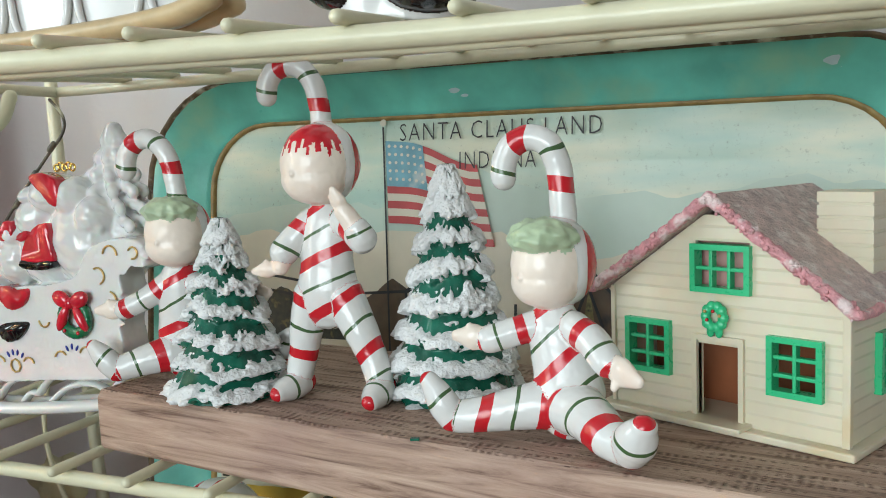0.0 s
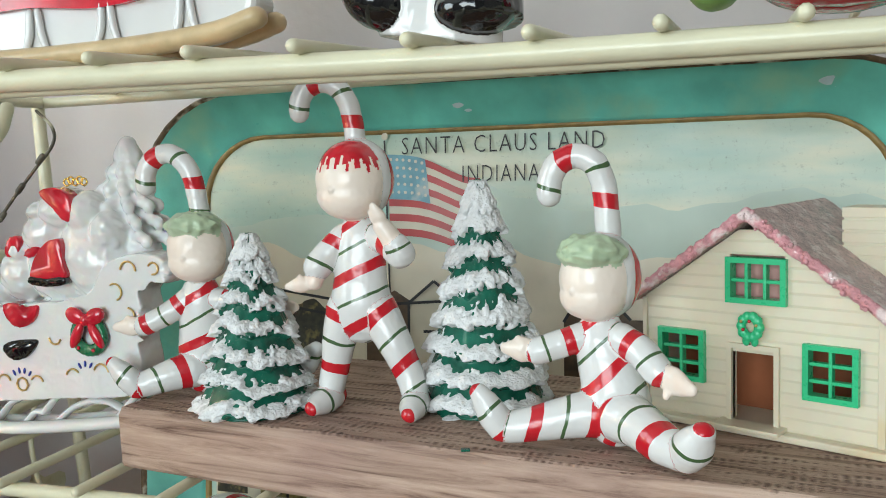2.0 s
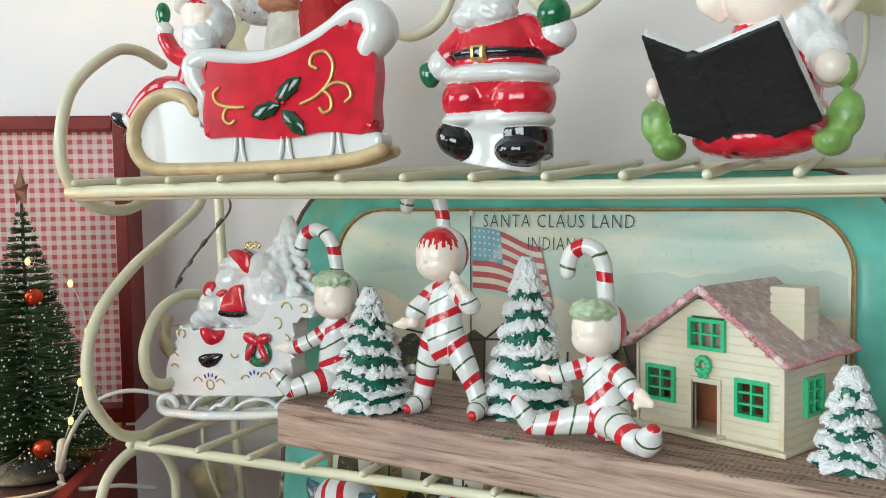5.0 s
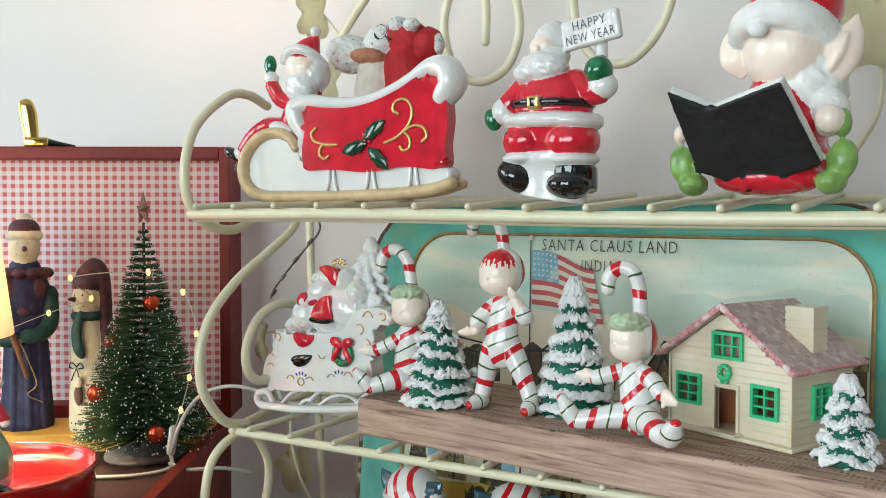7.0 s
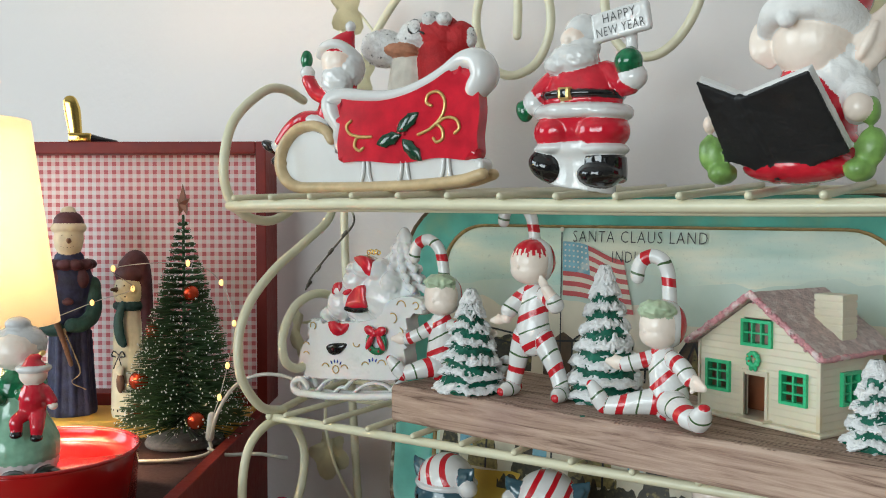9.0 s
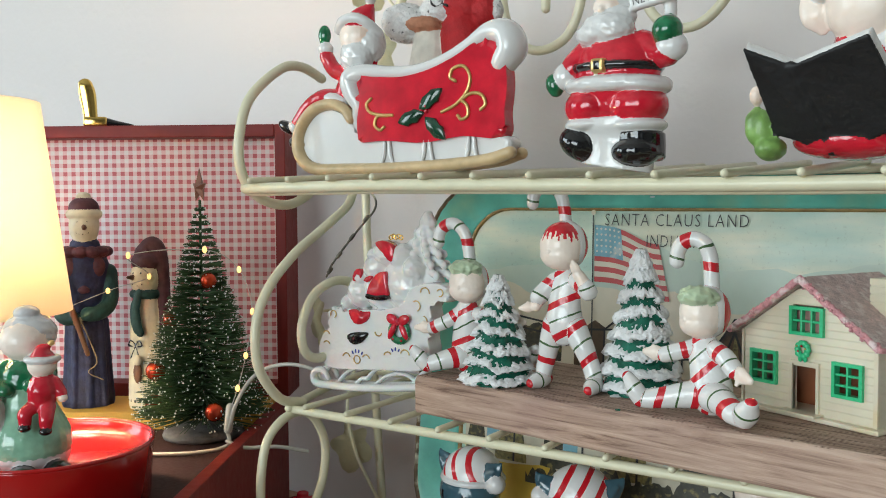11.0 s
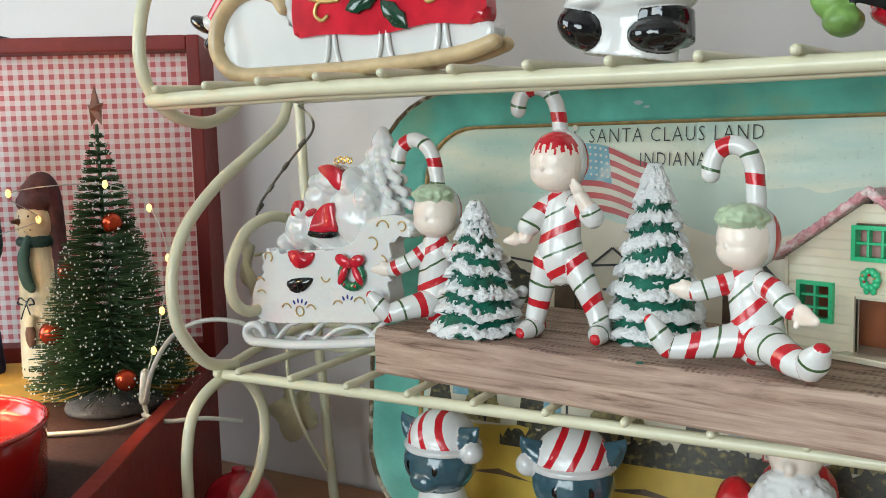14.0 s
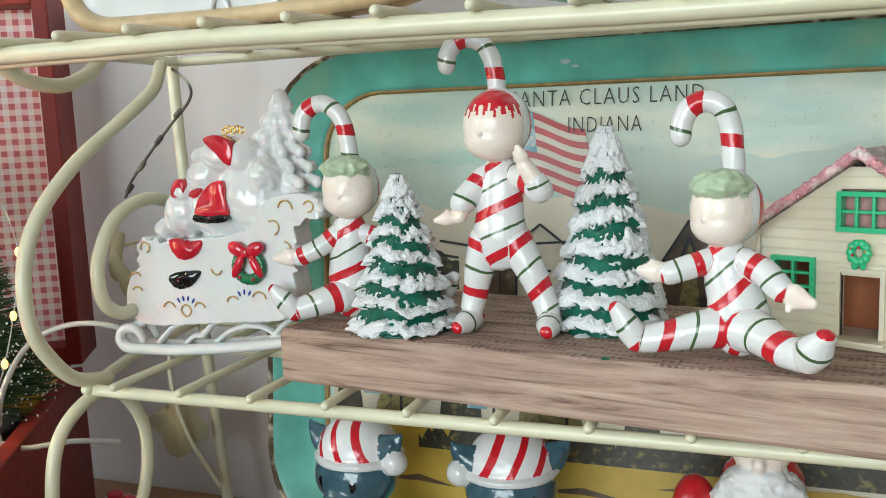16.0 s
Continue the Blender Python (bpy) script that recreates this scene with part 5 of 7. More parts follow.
bm = bm_new()
box(bm, (-0.0018, -0.0012, 0), (0.0018, 0.0012, 0.0009), bevel=0.0003)
chipob = finish("paint_chip", bm, TREEG, smooth=False)
chipob.matrix_world = pose(-0.1255, 0.2935, PLANK_TOP + 0.0003, 0, 0, 20)
tagged(chipob, "tiny fallen chip of green paint on the plank", "paint chip")

# ---------------- porcelain sleigh ornament ----------------
orn = thing("sleigh_ornament", pose(0, 0.35, LO_Z + 0.0028), "white porcelain sleigh ornament with red patches and gold trim", "ornament")
Z0 = LO_Z + 0.0028
SY = 0.35


def opart(name, bm, material, label="", smooth=True):
    bmesh.ops.translate(bm, verts=bm.verts[:], vec=(0, -0.35, -Z0))
    return part(name, bm, material, orn, label, smooth)


def smooth_outline(pts, n=6):
    return [(float(p[0]), float(p[1])) for p in spline(list(pts) + [pts[0]], n)[:-1]]


bm = bm_new()
outline(bm, smooth_outline([(-0.4270, 1.0890), (-0.4310, 1.1030), (-0.4265, 1.1170), (-0.4150, 1.1275), (-0.4195, 1.1335), (-0.4180, 1.1410), (-0.4110, 1.1430), (-0.4045, 1.1385), (-0.3970, 1.1400), (-0.3730, 1.1425), (-0.3490, 1.1440), (-0.3370, 1.1500), (-0.3290, 1.1615), (-0.3170, 1.1670), (-0.3010, 1.1680), (-0.2905, 1.1635), (-0.2900, 1.1565), (-0.2960, 1.1525), (-0.3020, 1.1555), (-0.3065, 1.1540), (-0.3085, 1.1480), (-0.3070, 1.1380), (-0.3110, 1.1250), (-0.3090, 1.1100), (-0.3150, 1.0960), (-0.3620, 1.0915), (-0.4040, 1.0880)]), 0.338, 0.357, 0, 0.0055)
SHELL = bm
for ys in (0.346, 0.358):
    bm = bm_new()
    tube(bm, [(x, ys, z, r) for x, z, r in ((-0.4270, 1.0765, 0.0022), (-0.4305, 1.0815, 0.0026), (-0.4365, 1.0835, 0.0030), (-0.4430, 1.0810, 0.0032), (-0.4445, 1.0750, 0.0034), (-0.4390, 1.0705, 0.0036), (-0.4250, 1.0705, 0.0036), (-0.40, 1.0712, 0.0036), (-0.3650, 1.0745, 0.0036), (-0.330, 1.0790, 0.0034), (-0.310, 1.0835, 0.0032))], seg=14, flat=1.2)
    opart("runner", bm, BISQUE, "white pierced porcelain runner")
for x0, z0, x1, z1 in ((-0.434, 1.083, -0.412, 1.090), (-0.418, 1.074, -0.398, 1.088), (-0.398, 1.0735, -0.385, 1.080), (-0.385, 1.080, -0.368, 1.091), (-0.378, 1.074, -0.352, 1.088), (-0.352, 1.088, -0.328, 1.081), (-0.335, 1.081, -0.315, 1.096)):
    bm = bm_new()
    tube(bm, [(x0, 0.351, z0, 0.0020), ((x0 + x1) / 2, 0.351, (z0 + z1) / 2 + 0.0025, 0.0017), (x1, 0.351, z1, 0.0022)], seg=10, flat=1.8)
    opart("strut", bm, BISQUE)
# heaped load: tree, sack and bundles, moulded in one with the body
bm = SHELL
tube(bm, [(-0.3285, 0.360, 1.160, 0.021), (-0.3305, 0.361, 1.188, 0.014), (-0.328, 0.361, 1.210, 0.008), (-0.325, 0.361, 1.223, 0.0045)], seg=20, flat=0.6)
for k in range(6):
    q = k / 5
    cx, cz, rr = -0.3310 + 0.0055 * q, 1.176 + 0.044 * q, 0.0215 * (1 - q) + 0.0055
    for j in range(9):
        a = 2 * math.pi * j / 9 + 0.5 * k
        tip = Vector((cx + rr * math.cos(a), 0.360 + 0.55 * rr * math.sin(a), cz - 0.002))
        tube(bm, [(cx, 0.360, cz + 0.003, 0.0045), (*tip, 0.0030)], seg=10, n=2)
        ball(bm, (tip.x, tip.y, tip.z - 0.001), (0.0034, 0.0030, 0.0036), seg=10, rings=8)
for cx, cz, rx, rz in ((-0.344, 1.166, 0.021, 0.024), (-0.366, 1.160, 0.020, 0.020), (-0.390, 1.156, 0.014, 0.015), (-0.372, 1.178, 0.014, 0.013), (-0.360, 1.190, 0.015, 0.012), (-0.386, 1.169, 0.009, 0.008), (-0.402, 1.147, 0.008, 0.008), (-0.373, 1.190, 0.006, 0.006), (-0.345, 1.188, 0.011, 0.012), (-0.332, 1.178, 0.010, 0.012)):
    ball(bm, (cx, 0.352, cz), (rx, 0.0140, rz), seg=24, rings=16, lump=0.10, lump_scale=500)
bmesh.ops.translate(bm, verts=bm.verts[:], vec=(0, -0.35, -Z0))
fused("body", bm, BISQUE, 0.0008, 5, orn, "white moulded sleigh heaped with parcels and a tree")
for pts, mm, yy in (([(-0.3665, 1.2000), (-0.3580, 1.2025), (-0.3480, 1.1985), (-0.3460, 1.1880), (-0.3500, 1.1845), (-0.3560, 1.1900)], RED, 0.3385), ([(-0.3745, 1.1555), (-0.3700, 1.1660), (-0.3620, 1.1740), (-0.3540, 1.1755), (-0.3520, 1.1640), (-0.3525, 1.1555)], RED, 0.3365), ([(-0.3945, 1.1410), (-0.3880, 1.1425), (-0.3800, 1.1405), (-0.3710, 1.1410), (-0.3730, 1.1345), (-0.3800, 1.1300), (-0.3890, 1.1305)], RED, 0.3362), ([(-0.3915, 1.1665), (-0.3905, 1.1745), (-0.3850, 1.1775), (-0.3815, 1.1735), (-0.3840, 1.1670)], RED, 0.3390), ([(-0.3745, 1.1525), (-0.3745, 1.1565), (-0.3635, 1.1555), (-0.3525, 1.1565), (-0.3525, 1.1525), (-0.3635, 1.1515)], BLACK, 0.3360), ([(-0.3965, 1.1190), (-0.3890, 1.1220), (-0.3740, 1.1230), (-0.3755, 1.1180), (-0.3830, 1.1125), (-0.3930, 1.1125)], BLACK, 0.3362), ([(-0.3795, 1.1680), (-0.3745, 1.1715), (-0.3690, 1.1715), (-0.3715, 1.1675), (-0.3770, 1.1660)], RED, 0.3390)):
    bm = bm_new()
    outline(bm, smooth_outline(pts, 5), yy, yy + 0.008, 0, 0.0014)
    opart("painted_patch", bm, mm)
WX, WZ = -0.3385, 1.1265
bm = bm_new()
for k in range(22):
    a = 2 * math.pi * k / 22
    ball(bm, (WX + 0.0082 * math.cos(a), 0.3360, WZ + 0.0078 * math.sin(a)), (0.0034, 0.0026, 0.0032), seg=10, rings=8, lump=0.2, lump_scale=600)
bmesh.ops.translate(bm, verts=bm.verts[:], vec=(0, -0.35, -Z0))
fused("wreath", bm, GREENGL, 0.0005, 1, orn, "green glazed wreath", 0.0001)
for cx, cz, mm in ((WX - 0.005, WZ - 0.006, RED), (WX + 0.004, WZ - 0.007, RED), (WX + 0.0085, WZ - 0.002, GOLD), (WX - 0.0085, WZ - 0.001, GOLD)):
    bm = bm_new()
    ball(bm, (cx, 0.3335, cz), 0.0010, seg=8, rings=6)
    opart("berry", bm, mm)
bm = bm_new()
for cx, cz, rx, rz, rot in ((-0.0058, 0.0105, 0.0062, 0.0042, 24), (0.0062, 0.0105, 0.0062, 0.0042, -24), (-0.0058, 0.0005, 0.0028, 0.0078, 28), (0.0062, 0.0010, 0.0028, 0.0078, -28), (0.0, 0.0085, 0.0030, 0.0032, 0)):
    ball(bm, (WX + cx, 0.3338, WZ + cz), (rx, 0.0026, rz), seg=14, rings=10, rot=pose(0, 0, 0, 0, rot, 0))
opart("bow", bm, RED, "red glazed bow")
for cx, cz, r, a0, a1 in ((-0.398, 1.099, 0.0042, 20, 160), (-0.386, 1.0985, 0.0036, 0, 350), (-0.376, 1.0995, 0.004, 20, 150), (-0.352, 1.104, 0.0042, 40, 160), (-0.334, 1.107, 0.0045, 10, 160), (-0.421, 1.117, 0.004, 30, 140), (-0.421, 1.108, 0.004, 30, 140), (-0.4125, 1.1365, 0.0033, -60, 200), (-0.322, 1.149, 0.0042, -70, 120), (-0.313, 1.160, 0.0045, 0, 170), (-0.298, 1.161, 0.003, -100, 150), (-0.315, 1.137, 0.004, -60, 80), (-0.362, 1.1245, 0.0036, 190, 340)):
    bm = bm_new()
    tube(bm, [(cx + r * math.cos(radians(a0 + (a1 - a0) * k / 8)), 0.3374, cz + r * math.sin(radians(a0 + (a1 - a0) * k / 8)), 0.00055) for k in range(9)], n=1, seg=6)
    opart("gilt_curl", bm, GOLD)
BLUEP = mat("blue_brush_paint", (0.03, 0.05, 0.32), 0.3, vary=0.2, scale=90)
for cx, cz, tilt in ((-0.391, 1.1045, 30), (-0.3875, 1.1058, 10), (-0.384, 1.1058, -10), (-0.3805, 1.1045, -30), (-0.3475, 1.1100, 30), (-0.344, 1.1112, 0), (-0.3405, 1.1105, -30)):
    bm = bm_new()
    ball(bm, (cx, 0.3376, cz), (0.0007, 0.0006, 0.0018), seg=6, rings=5, rot=pose(0, 0, 0, 0, -tilt, 0))
    opart("blue_dash", bm, BLUEP)
bm = bm_new()
for k in range(5):
    tube(bm, [(-0.359 + 0.0028 * k + 0.0019 * math.cos(a), 0.352, 1.2045 + 0.0019 * math.sin(a) + 0.001 * (k % 2), 0.0006) for a in np.linspace(0, 6.283, 9)], n=1, seg=5)
opart("hanging_chain", bm, BRASS, "small gilt chain")

# ---------------- upper shelf ----------------


def up_top(y):
    return UP_Z + 0.0028 + UP_RISE * (y - UP_Y)


WHITEPAINT = mat("white_cold_paint", (0.80, 0.79, 0.76), 0.30, vary=0.04, scale=80, coat=0.25)
# ceramic sleigh planter with its rider
SL_Z = up_top(0.315)
sleigh = thing("ceramic_sleigh", pose(-0.29, 0.315, SL_Z), "red and white glazed ceramic sleigh planter with gilt scrolls", "sleigh planter")


def spart(name, bm, material, parent=None, label="", smooth=True):
    bmesh.ops.translate(bm, verts=bm.verts[:], vec=(0.29, -0.315, -SL_Z))
    return part(name, bm, material, parent or sleigh, label, smooth)


bm = bm_new()
outline(bm, smooth_outline([(-0.342, 1.283), (-0.3435, 1.300), (-0.3405, 1.318), (-0.343, 1.3345), (-0.325, 1.333), (-0.300, 1.331), (-0.275, 1.334), (-0.25, 1.342), (-0.228, 1.352), (-0.213, 1.345), (-0.2075, 1.322), (-0.2095, 1.300), (-0.212, 1.2815), (-0.245, 1.2835), (-0.28, 1.2805), (-0.315, 1.2835)]), 0.290, 0.302, 0, 0.006)
body = spart("sleigh_body", bm, RED, label="deep red glazed sleigh side", smooth=False)
bm = bm_new()
outline(bm, smooth_outline([(-0.405, 1.285), (-0.400, 1.305), (-0.385, 1.313), (-0.366, 1.309), (-0.350, 1.300), (-0.344, 1.285), (-0.30, 1.284), (-0.25, 1.284), (-0.212, 1.283), (-0.208, 1.273), (-0.225, 1.2635), (-0.26, 1.261), (-0.32, 1.259), (-0.37, 1.2600), (-0.395, 1.268)]), 0.293, 0.308, 0, 0.004)
spart("skirt", bm, GLAZE, label="white glazed skirt between runners", smooth=False)
for yy in (0.2925, 0.3080):
    bm = bm_new()
    tube(bm, [(x, yy, z, r) for x, z, r in ((-0.352, 1.302, 0.0036), (-0.358, 1.3105, 0.0042), (-0.372, 1.3155, 0.0046), (-0.390, 1.3125, 0.0050), (-0.404, 1.300, 0.0052), (-0.4085, 1.284, 0.0052), (-0.402, 1.2705, 0.0052), (-0.388, 1.2640, 0.0050), (-0.36, 1.2630, 0.0048), (-0.31, 1.2625, 0.0046), (-0.26, 1.2635, 0.0046), (-0.225, 1.2660, 0.0046), (-0.206, 1.2705, 0.0044))], seg=14, n=6, flat=1.3)
    spart("runner", bm, TAN, label="tan painted curled runner")
bm = bm_new()
tube(bm, [(x, 0.298, z, r) for x, z, r in ((-0.3450, 1.293, 0.0035), (-0.3480, 1.302, 0.0050), (-0.346, 1.312, 0.0065), (-0.352, 1.324, 0.009), (-0.353, 1.335, 0.0095), (-0.340, 1.3385, 0.007), (-0.315, 1.336, 0.0055), (-0.290, 1.335, 0.0055), (-0.265, 1.3395, 0.006), (-0.243, 1.348, 0.0065), (-0.225, 1.3565, 0.008), (-0.212, 1.3545, 0.010), (-0.2075, 1.344, 0.0105), (-0.214, 1.3345, 0.009))], seg=20, n=6, flat=1.25)
spart("white_lip", bm, GLAZE, label="thick white glazed lip")
for cx, ww in ((-0.315, 1), (-0.277, 1), (-0.238, 1)):
    for s in (-1, 1):
        bm = bm_new()
        tube(bm, [(cx + s * 0.0022, 0.2915, 1.282, 0.0016), (cx + s * 0.0034, 0.2915, 1.272, 0.0018), (cx + s * 0.0062, 0.2915, 1.264, 0.0014)], seg=8)
        spart("strut", bm, GLAZE)
HOLLY = mat("dark_holly_glaze", (0.006, 0.045, 0.022), 0.16, vary=0.4, scale=160, coat=0.4)
# holly and gilt scrolls on the side
for cx, cz, a in ((-0.290, 1.2995, 15), (-0.272, 1.312, 35), (-0.268, 1.2905, -45)):
    bm = bm_new()
    pts = []
    for k in range(16):
        q = 2 * math.pi * k / 16
        pts.append((0.0115 * math.cos(q) * (1 + 0.10 * math.cos(4 * q)), 0.0052 * math.sin(q) * (1 + 0.22 * math.cos(6 * q))))
    fs = outline(bm, pts, -0.0016, 0.001, 0, 0.0007)
    bmesh.ops.transform(bm, matrix=pose(cx, 0.2895, cz, 0, -a, 0), verts=bm.verts[:])
    spart("holly_leaf", bm, HOLLY, body, "dark green raised holly leaf")
for cx, cz in ((-0.281, 1.3095), (-0.2765, 1.307), (-0.2805, 1.3045), (-0.276, 1.3035)):
    bm = bm_new()
    ball(bm, (cx, 0.2893, cz), 0.0017, seg=10, rings=7)
    spart("holly_berry", bm, RED, body)
for pts in (((-0.3285, 1.3165), (-0.333, 1.3125), (-0.330, 1.3065), (-0.320, 1.3035), (-0.308, 1.3025)), ((-0.3125, 1.3025), (-0.322, 1.3025), (-0.325, 1.296), (-0.320, 1.292), (-0.316, 1.294)), ((-0.262, 1.302), (-0.250, 1.3065), (-0.240, 1.3155), (-0.2375, 1.326), (-0.243, 1.3335), (-0.252, 1.3325), (-0.2545, 1.3265), (-0.250, 1.3235)), ((-0.247, 1.3085), (-0.237, 1.3135), (-0.228, 1.312), (-0.2245, 1.3055), (-0.2285, 1.3015)), ((-0.245, 1.3095), (-0.240, 1.305), (-0.2395, 1.298), (-0.245, 1.2955), (-0.248, 1.2985))):
    bm = bm_new()
    tube(bm, [(x, 0.2893, z, 0.0013) for x, z in pts], seg=8, n=5)
    spart("gilt_scroll", bm, GOLD, body, "raised gilt scroll")
# the rider, moulded on the front
bm = bm_new()
RM = [RED, GLAZE, SKIN, GREENGL, BLACK]
tube(bm, [(-0.352, 0.312, 1.350, 0.010), (-0.360, 0.311, 1.338, 0.0125), (-0.366, 0.310, 1.325, 0.0135), (-0.368, 0.310, 1.315, 0.011)], 0, seg=18)
tube(bm, [(-0.368, 0.306, 1.318, 0.010), (-0.388, 0.303, 1.321, 0.0095), (-0.404, 0.302, 1.314, 0.0085), (-0.414, 0.301, 1.303, 0.0080)], 0, seg=16)
ball(bm, (-0.4165, 0.301, 1.2995), (0.0095, 0.0085, 0.006), 1, rot=pose(0, 0, 0, 0, 40, 0))
ball(bm, (-0.4265, 0.299, 1.3005), (0.0115, 0.0058, 0.0050), 4, rot=pose(0, 0, 0, 0, 28, 0))
ball(bm, (-0.4225, 0.306, 1.2890), (0.0095, 0.0058, 0.0055), 4, rot=pose(0, 0, 0, 0, -8, 0))
ball(bm, (-0.356, 0.309, 1.3690), (0.0165, 0.0150, 0.0165), 2, seg=28, rings=20)
ball(bm, (-0.355, 0.305, 1.3540), (0.0150, 0.0125, 0.0145), 1, seg=24, rings=16, lump=0.12, lump_scale=400)
ball(bm, (-0.345, 0.312, 1.3640), (0.0100, 0.0130, 0.0150), 1, lump=0.1, lump_scale=400)
tube(bm, [(-0.3715, 0.302, 1.3765, 0.0042), (-0.363, 0.297, 1.3815, 0.0042), (-0.353, 0.297, 1.3830, 0.0042), (-0.343, 0.302, 1.3790, 0.0042), (-0.338, 0.312, 1.371, 0.0042)], 1, seg=10)
tube(bm, [(-0.354, 0.308, 1.380, 0.0130), (-0.350, 0.309, 1.3865, 0.0095), (-0.3465, 0.310, 1.3915, 0.0055), (-0.345, 0.310, 1.3945, 0.003)], 0, seg=18)
ball(bm, (-0.3445, 0.309, 1.3985), 0.0045, 1)
tube(bm, [(-0.366, 0.307, 1.340, 0.0075), (-0.378, 0.304, 1.345, 0.0065), (-0.385, 0.302, 1.356, 0.0060)], 0, seg=14)
ball(bm, (-0.386, 0.302, 1.3625), (0.0066, 0.0060, 0.0055), 1)
ball(bm, (-0.387, 0.302, 1.3735), (0.0056, 0.0050, 0.0085), 3)
ball(bm, (-0.372, 0.298, 1.3185), (0.0135, 0.006, 0.006), 1, rot=pose(0, 0, 0, 0, 20, 0))
ball(bm, (-0.390, 0.2975, 1.3145), (0.0080, 0.0045, 0.0042), 3, rot=pose(0, 0, 0, 0, -30, 0))
bmesh.ops.translate(bm, verts=bm.verts[:], vec=(0.29, -0.315, -SL_Z))
fused("rider", bm, RM, 0.0008, 4, sleigh, "moulded bearded figure in a red suit and white trim")

# dough-like ornament standing in the sleigh
ROUGHW = mat("rough_grey_white", (0.68, 0.67, 0.65), 0.9, vary=0.10, scale=420, second=(0.05, 0.05, 0.055), spots=0.60, bump=0.0012, bump_scale=500)
REDFELT = mat("red_felt_paint", (0.42, 0.012, 0.015), 0.75, vary=0.15, scale=90, bump=0.0006, bump_scale=500)
BROWNM = mat("brown_mitten", (0.42, 0.18, 0.10), 0.8, vary=0.2, scale=150, bump=0.0005, bump_scale=400)
WOODW = mat("whitewashed_wood", (0.62, 0.58, 0.50), 0.8, vary=0.2, scale=60, second=(0.25, 0.22, 0.18), spots=0.6)
bm = bm_new()
tube(bm, [(-0.305, 0.360, 1.278, 0.020), (-0.310, 0.360, 1.30, 0.021), (-0.318, 0.360, 1.34, 0.021), (-0.318, 0.360, 1.365, 0.018)], 3, seg=20)
tube(bm, [(-0.290, 0.362, 1.30, 0.020), (-0.286, 0.362, 1.345, 0.021), (-0.290, 0.362, 1.372, 0.019)], 1, seg=18)
ball(bm, (-0.344, 0.356, 1.3850), (0.0235, 0.0160, 0.0165), 0, seg=30, rings=20, rot=pose(0, 0, 0, 0, 12, 0), lump=0.15, lump_scale=600)
ball(bm, (-0.312, 0.362, 1.3930), (0.0180, 0.0160, 0.0150), 0, seg=26, rings=18, lump=0.1, lump_scale=500)
ball(bm, (-0.321, 0.350, 1.3800), (0.0180, 0.0110, 0.0068), 2, seg=24, rings=14, rot=pose(0, 0, 0, 0, 8, 0), lump=0.15, lump_scale=600)
ball(bm, (-0.287, 0.362, 1.3930), (0.0200, 0.0175, 0.0160), 1, seg=28, rings=18, rot=pose(0, 0, 0, 0, 20, 0), lump=0.1, lump_scale=300)
ball(bm, (-0.268, 0.362, 1.3870), (0.0130, 0.0140, 0.0140), 1, seg=20, rings=14, lump=0.1, lump_scale=300)
ball(bm, (-0.290, 0.350, 1.4040), (0.0080, 0.0090, 0.0062), 0, seg=16, rings=10, lump=0.2, lump_scale=500)
ball(bm, (-0.257, 0.360, 1.3860), (0.0045, 0.0060, 0.0085), 0, seg=14, rings=10, lump=0.2, lump_scale=500)
tube(bm, [(-0.305 + 0.0065 * math.cos(a), 0.3455, 1.3985 + 0.0060 * math.sin(a), 0.0006) for a in np.linspace(0, 2 * math.pi, 21)], 4, seg=6, n=1)
tube(bm, [(-0.300, 0.3455, 1.3940, 0.0009), (-0.296, 0.3455, 1.3915, 0.0012)], 4, seg=6, n=2)
ball(bm, (-0.276, 0.3485, 1.4020), (0.0070, 0.0060, 0.0055), 0, seg=16, rings=10, lump=0.2, lump_scale=500)
sleigh.location.z -= 0.0022
figurine("sleeping_ornament", bm, [ROUGHW, REDFELT, BROWNM, WOODW, BLACK], (-0.305, 0.360, SL_Z), "rough painted ornament with red cap leaning in the sleigh", "ornament")

# standing figure that holds a small sign
bm = bm_new()
S_Y = 0.318
SM = [RED, GLAZE, SKIN, GREENGL, BLACK, GOLD, INK]
tube(bm, [(-0.138, S_Y, 1.2560, 0.026), (-0.137, S_Y, 1.263, 0.0255), (-0.137, S_Y, 1.276, 0.026), (-0.137, S_Y, 1.283, 0.031), (-0.137, S_Y, 1.289, 0.031)], 1, seg=28, flat=0.66, round_ends=False)
ball(bm, (-0.1535, S_Y - 0.003, 1.2975), (0.0195, 0.0205, 0.0150), 0, seg=30, rings=20)
ball(bm, (-0.1215, S_Y - 0.003, 1.2965), (0.0205, 0.0205, 0.0155), 0, seg=30, rings=20)
ball(bm, (-0.137, S_Y, 1.300), (0.0320, 0.0190, 0.0150), 0, seg=30, rings=18)
for cx, z0 in ((-0.154, 1.2855), (-0.1205, 1.2835)):
    ball(bm, (cx, S_Y - 0.003, z0), (0.0190, 0.0200, 0.0062), 1, seg=26, rings=12)
for s, cx, cz in ((-1, -0.1515, 1.3125), (1, -0.1205, 1.3095)):
    ball(bm, (cx, S_Y - 0.002, cz), (0.0215, 0.0225, 0.0066), 1, seg=28, rings=12, rot=pose(0, 0, 0, 0, 4 * s, 0))
tube(bm, [(-0.137 + 0.0325 * math.cos(a), S_Y + 0.0215 * math.sin(a), 1.3112 - 0.0010 * math.cos(a), 0.0052) for a in np.linspace(0, 2 * math.pi, 29)], 1, seg=10, n=1)
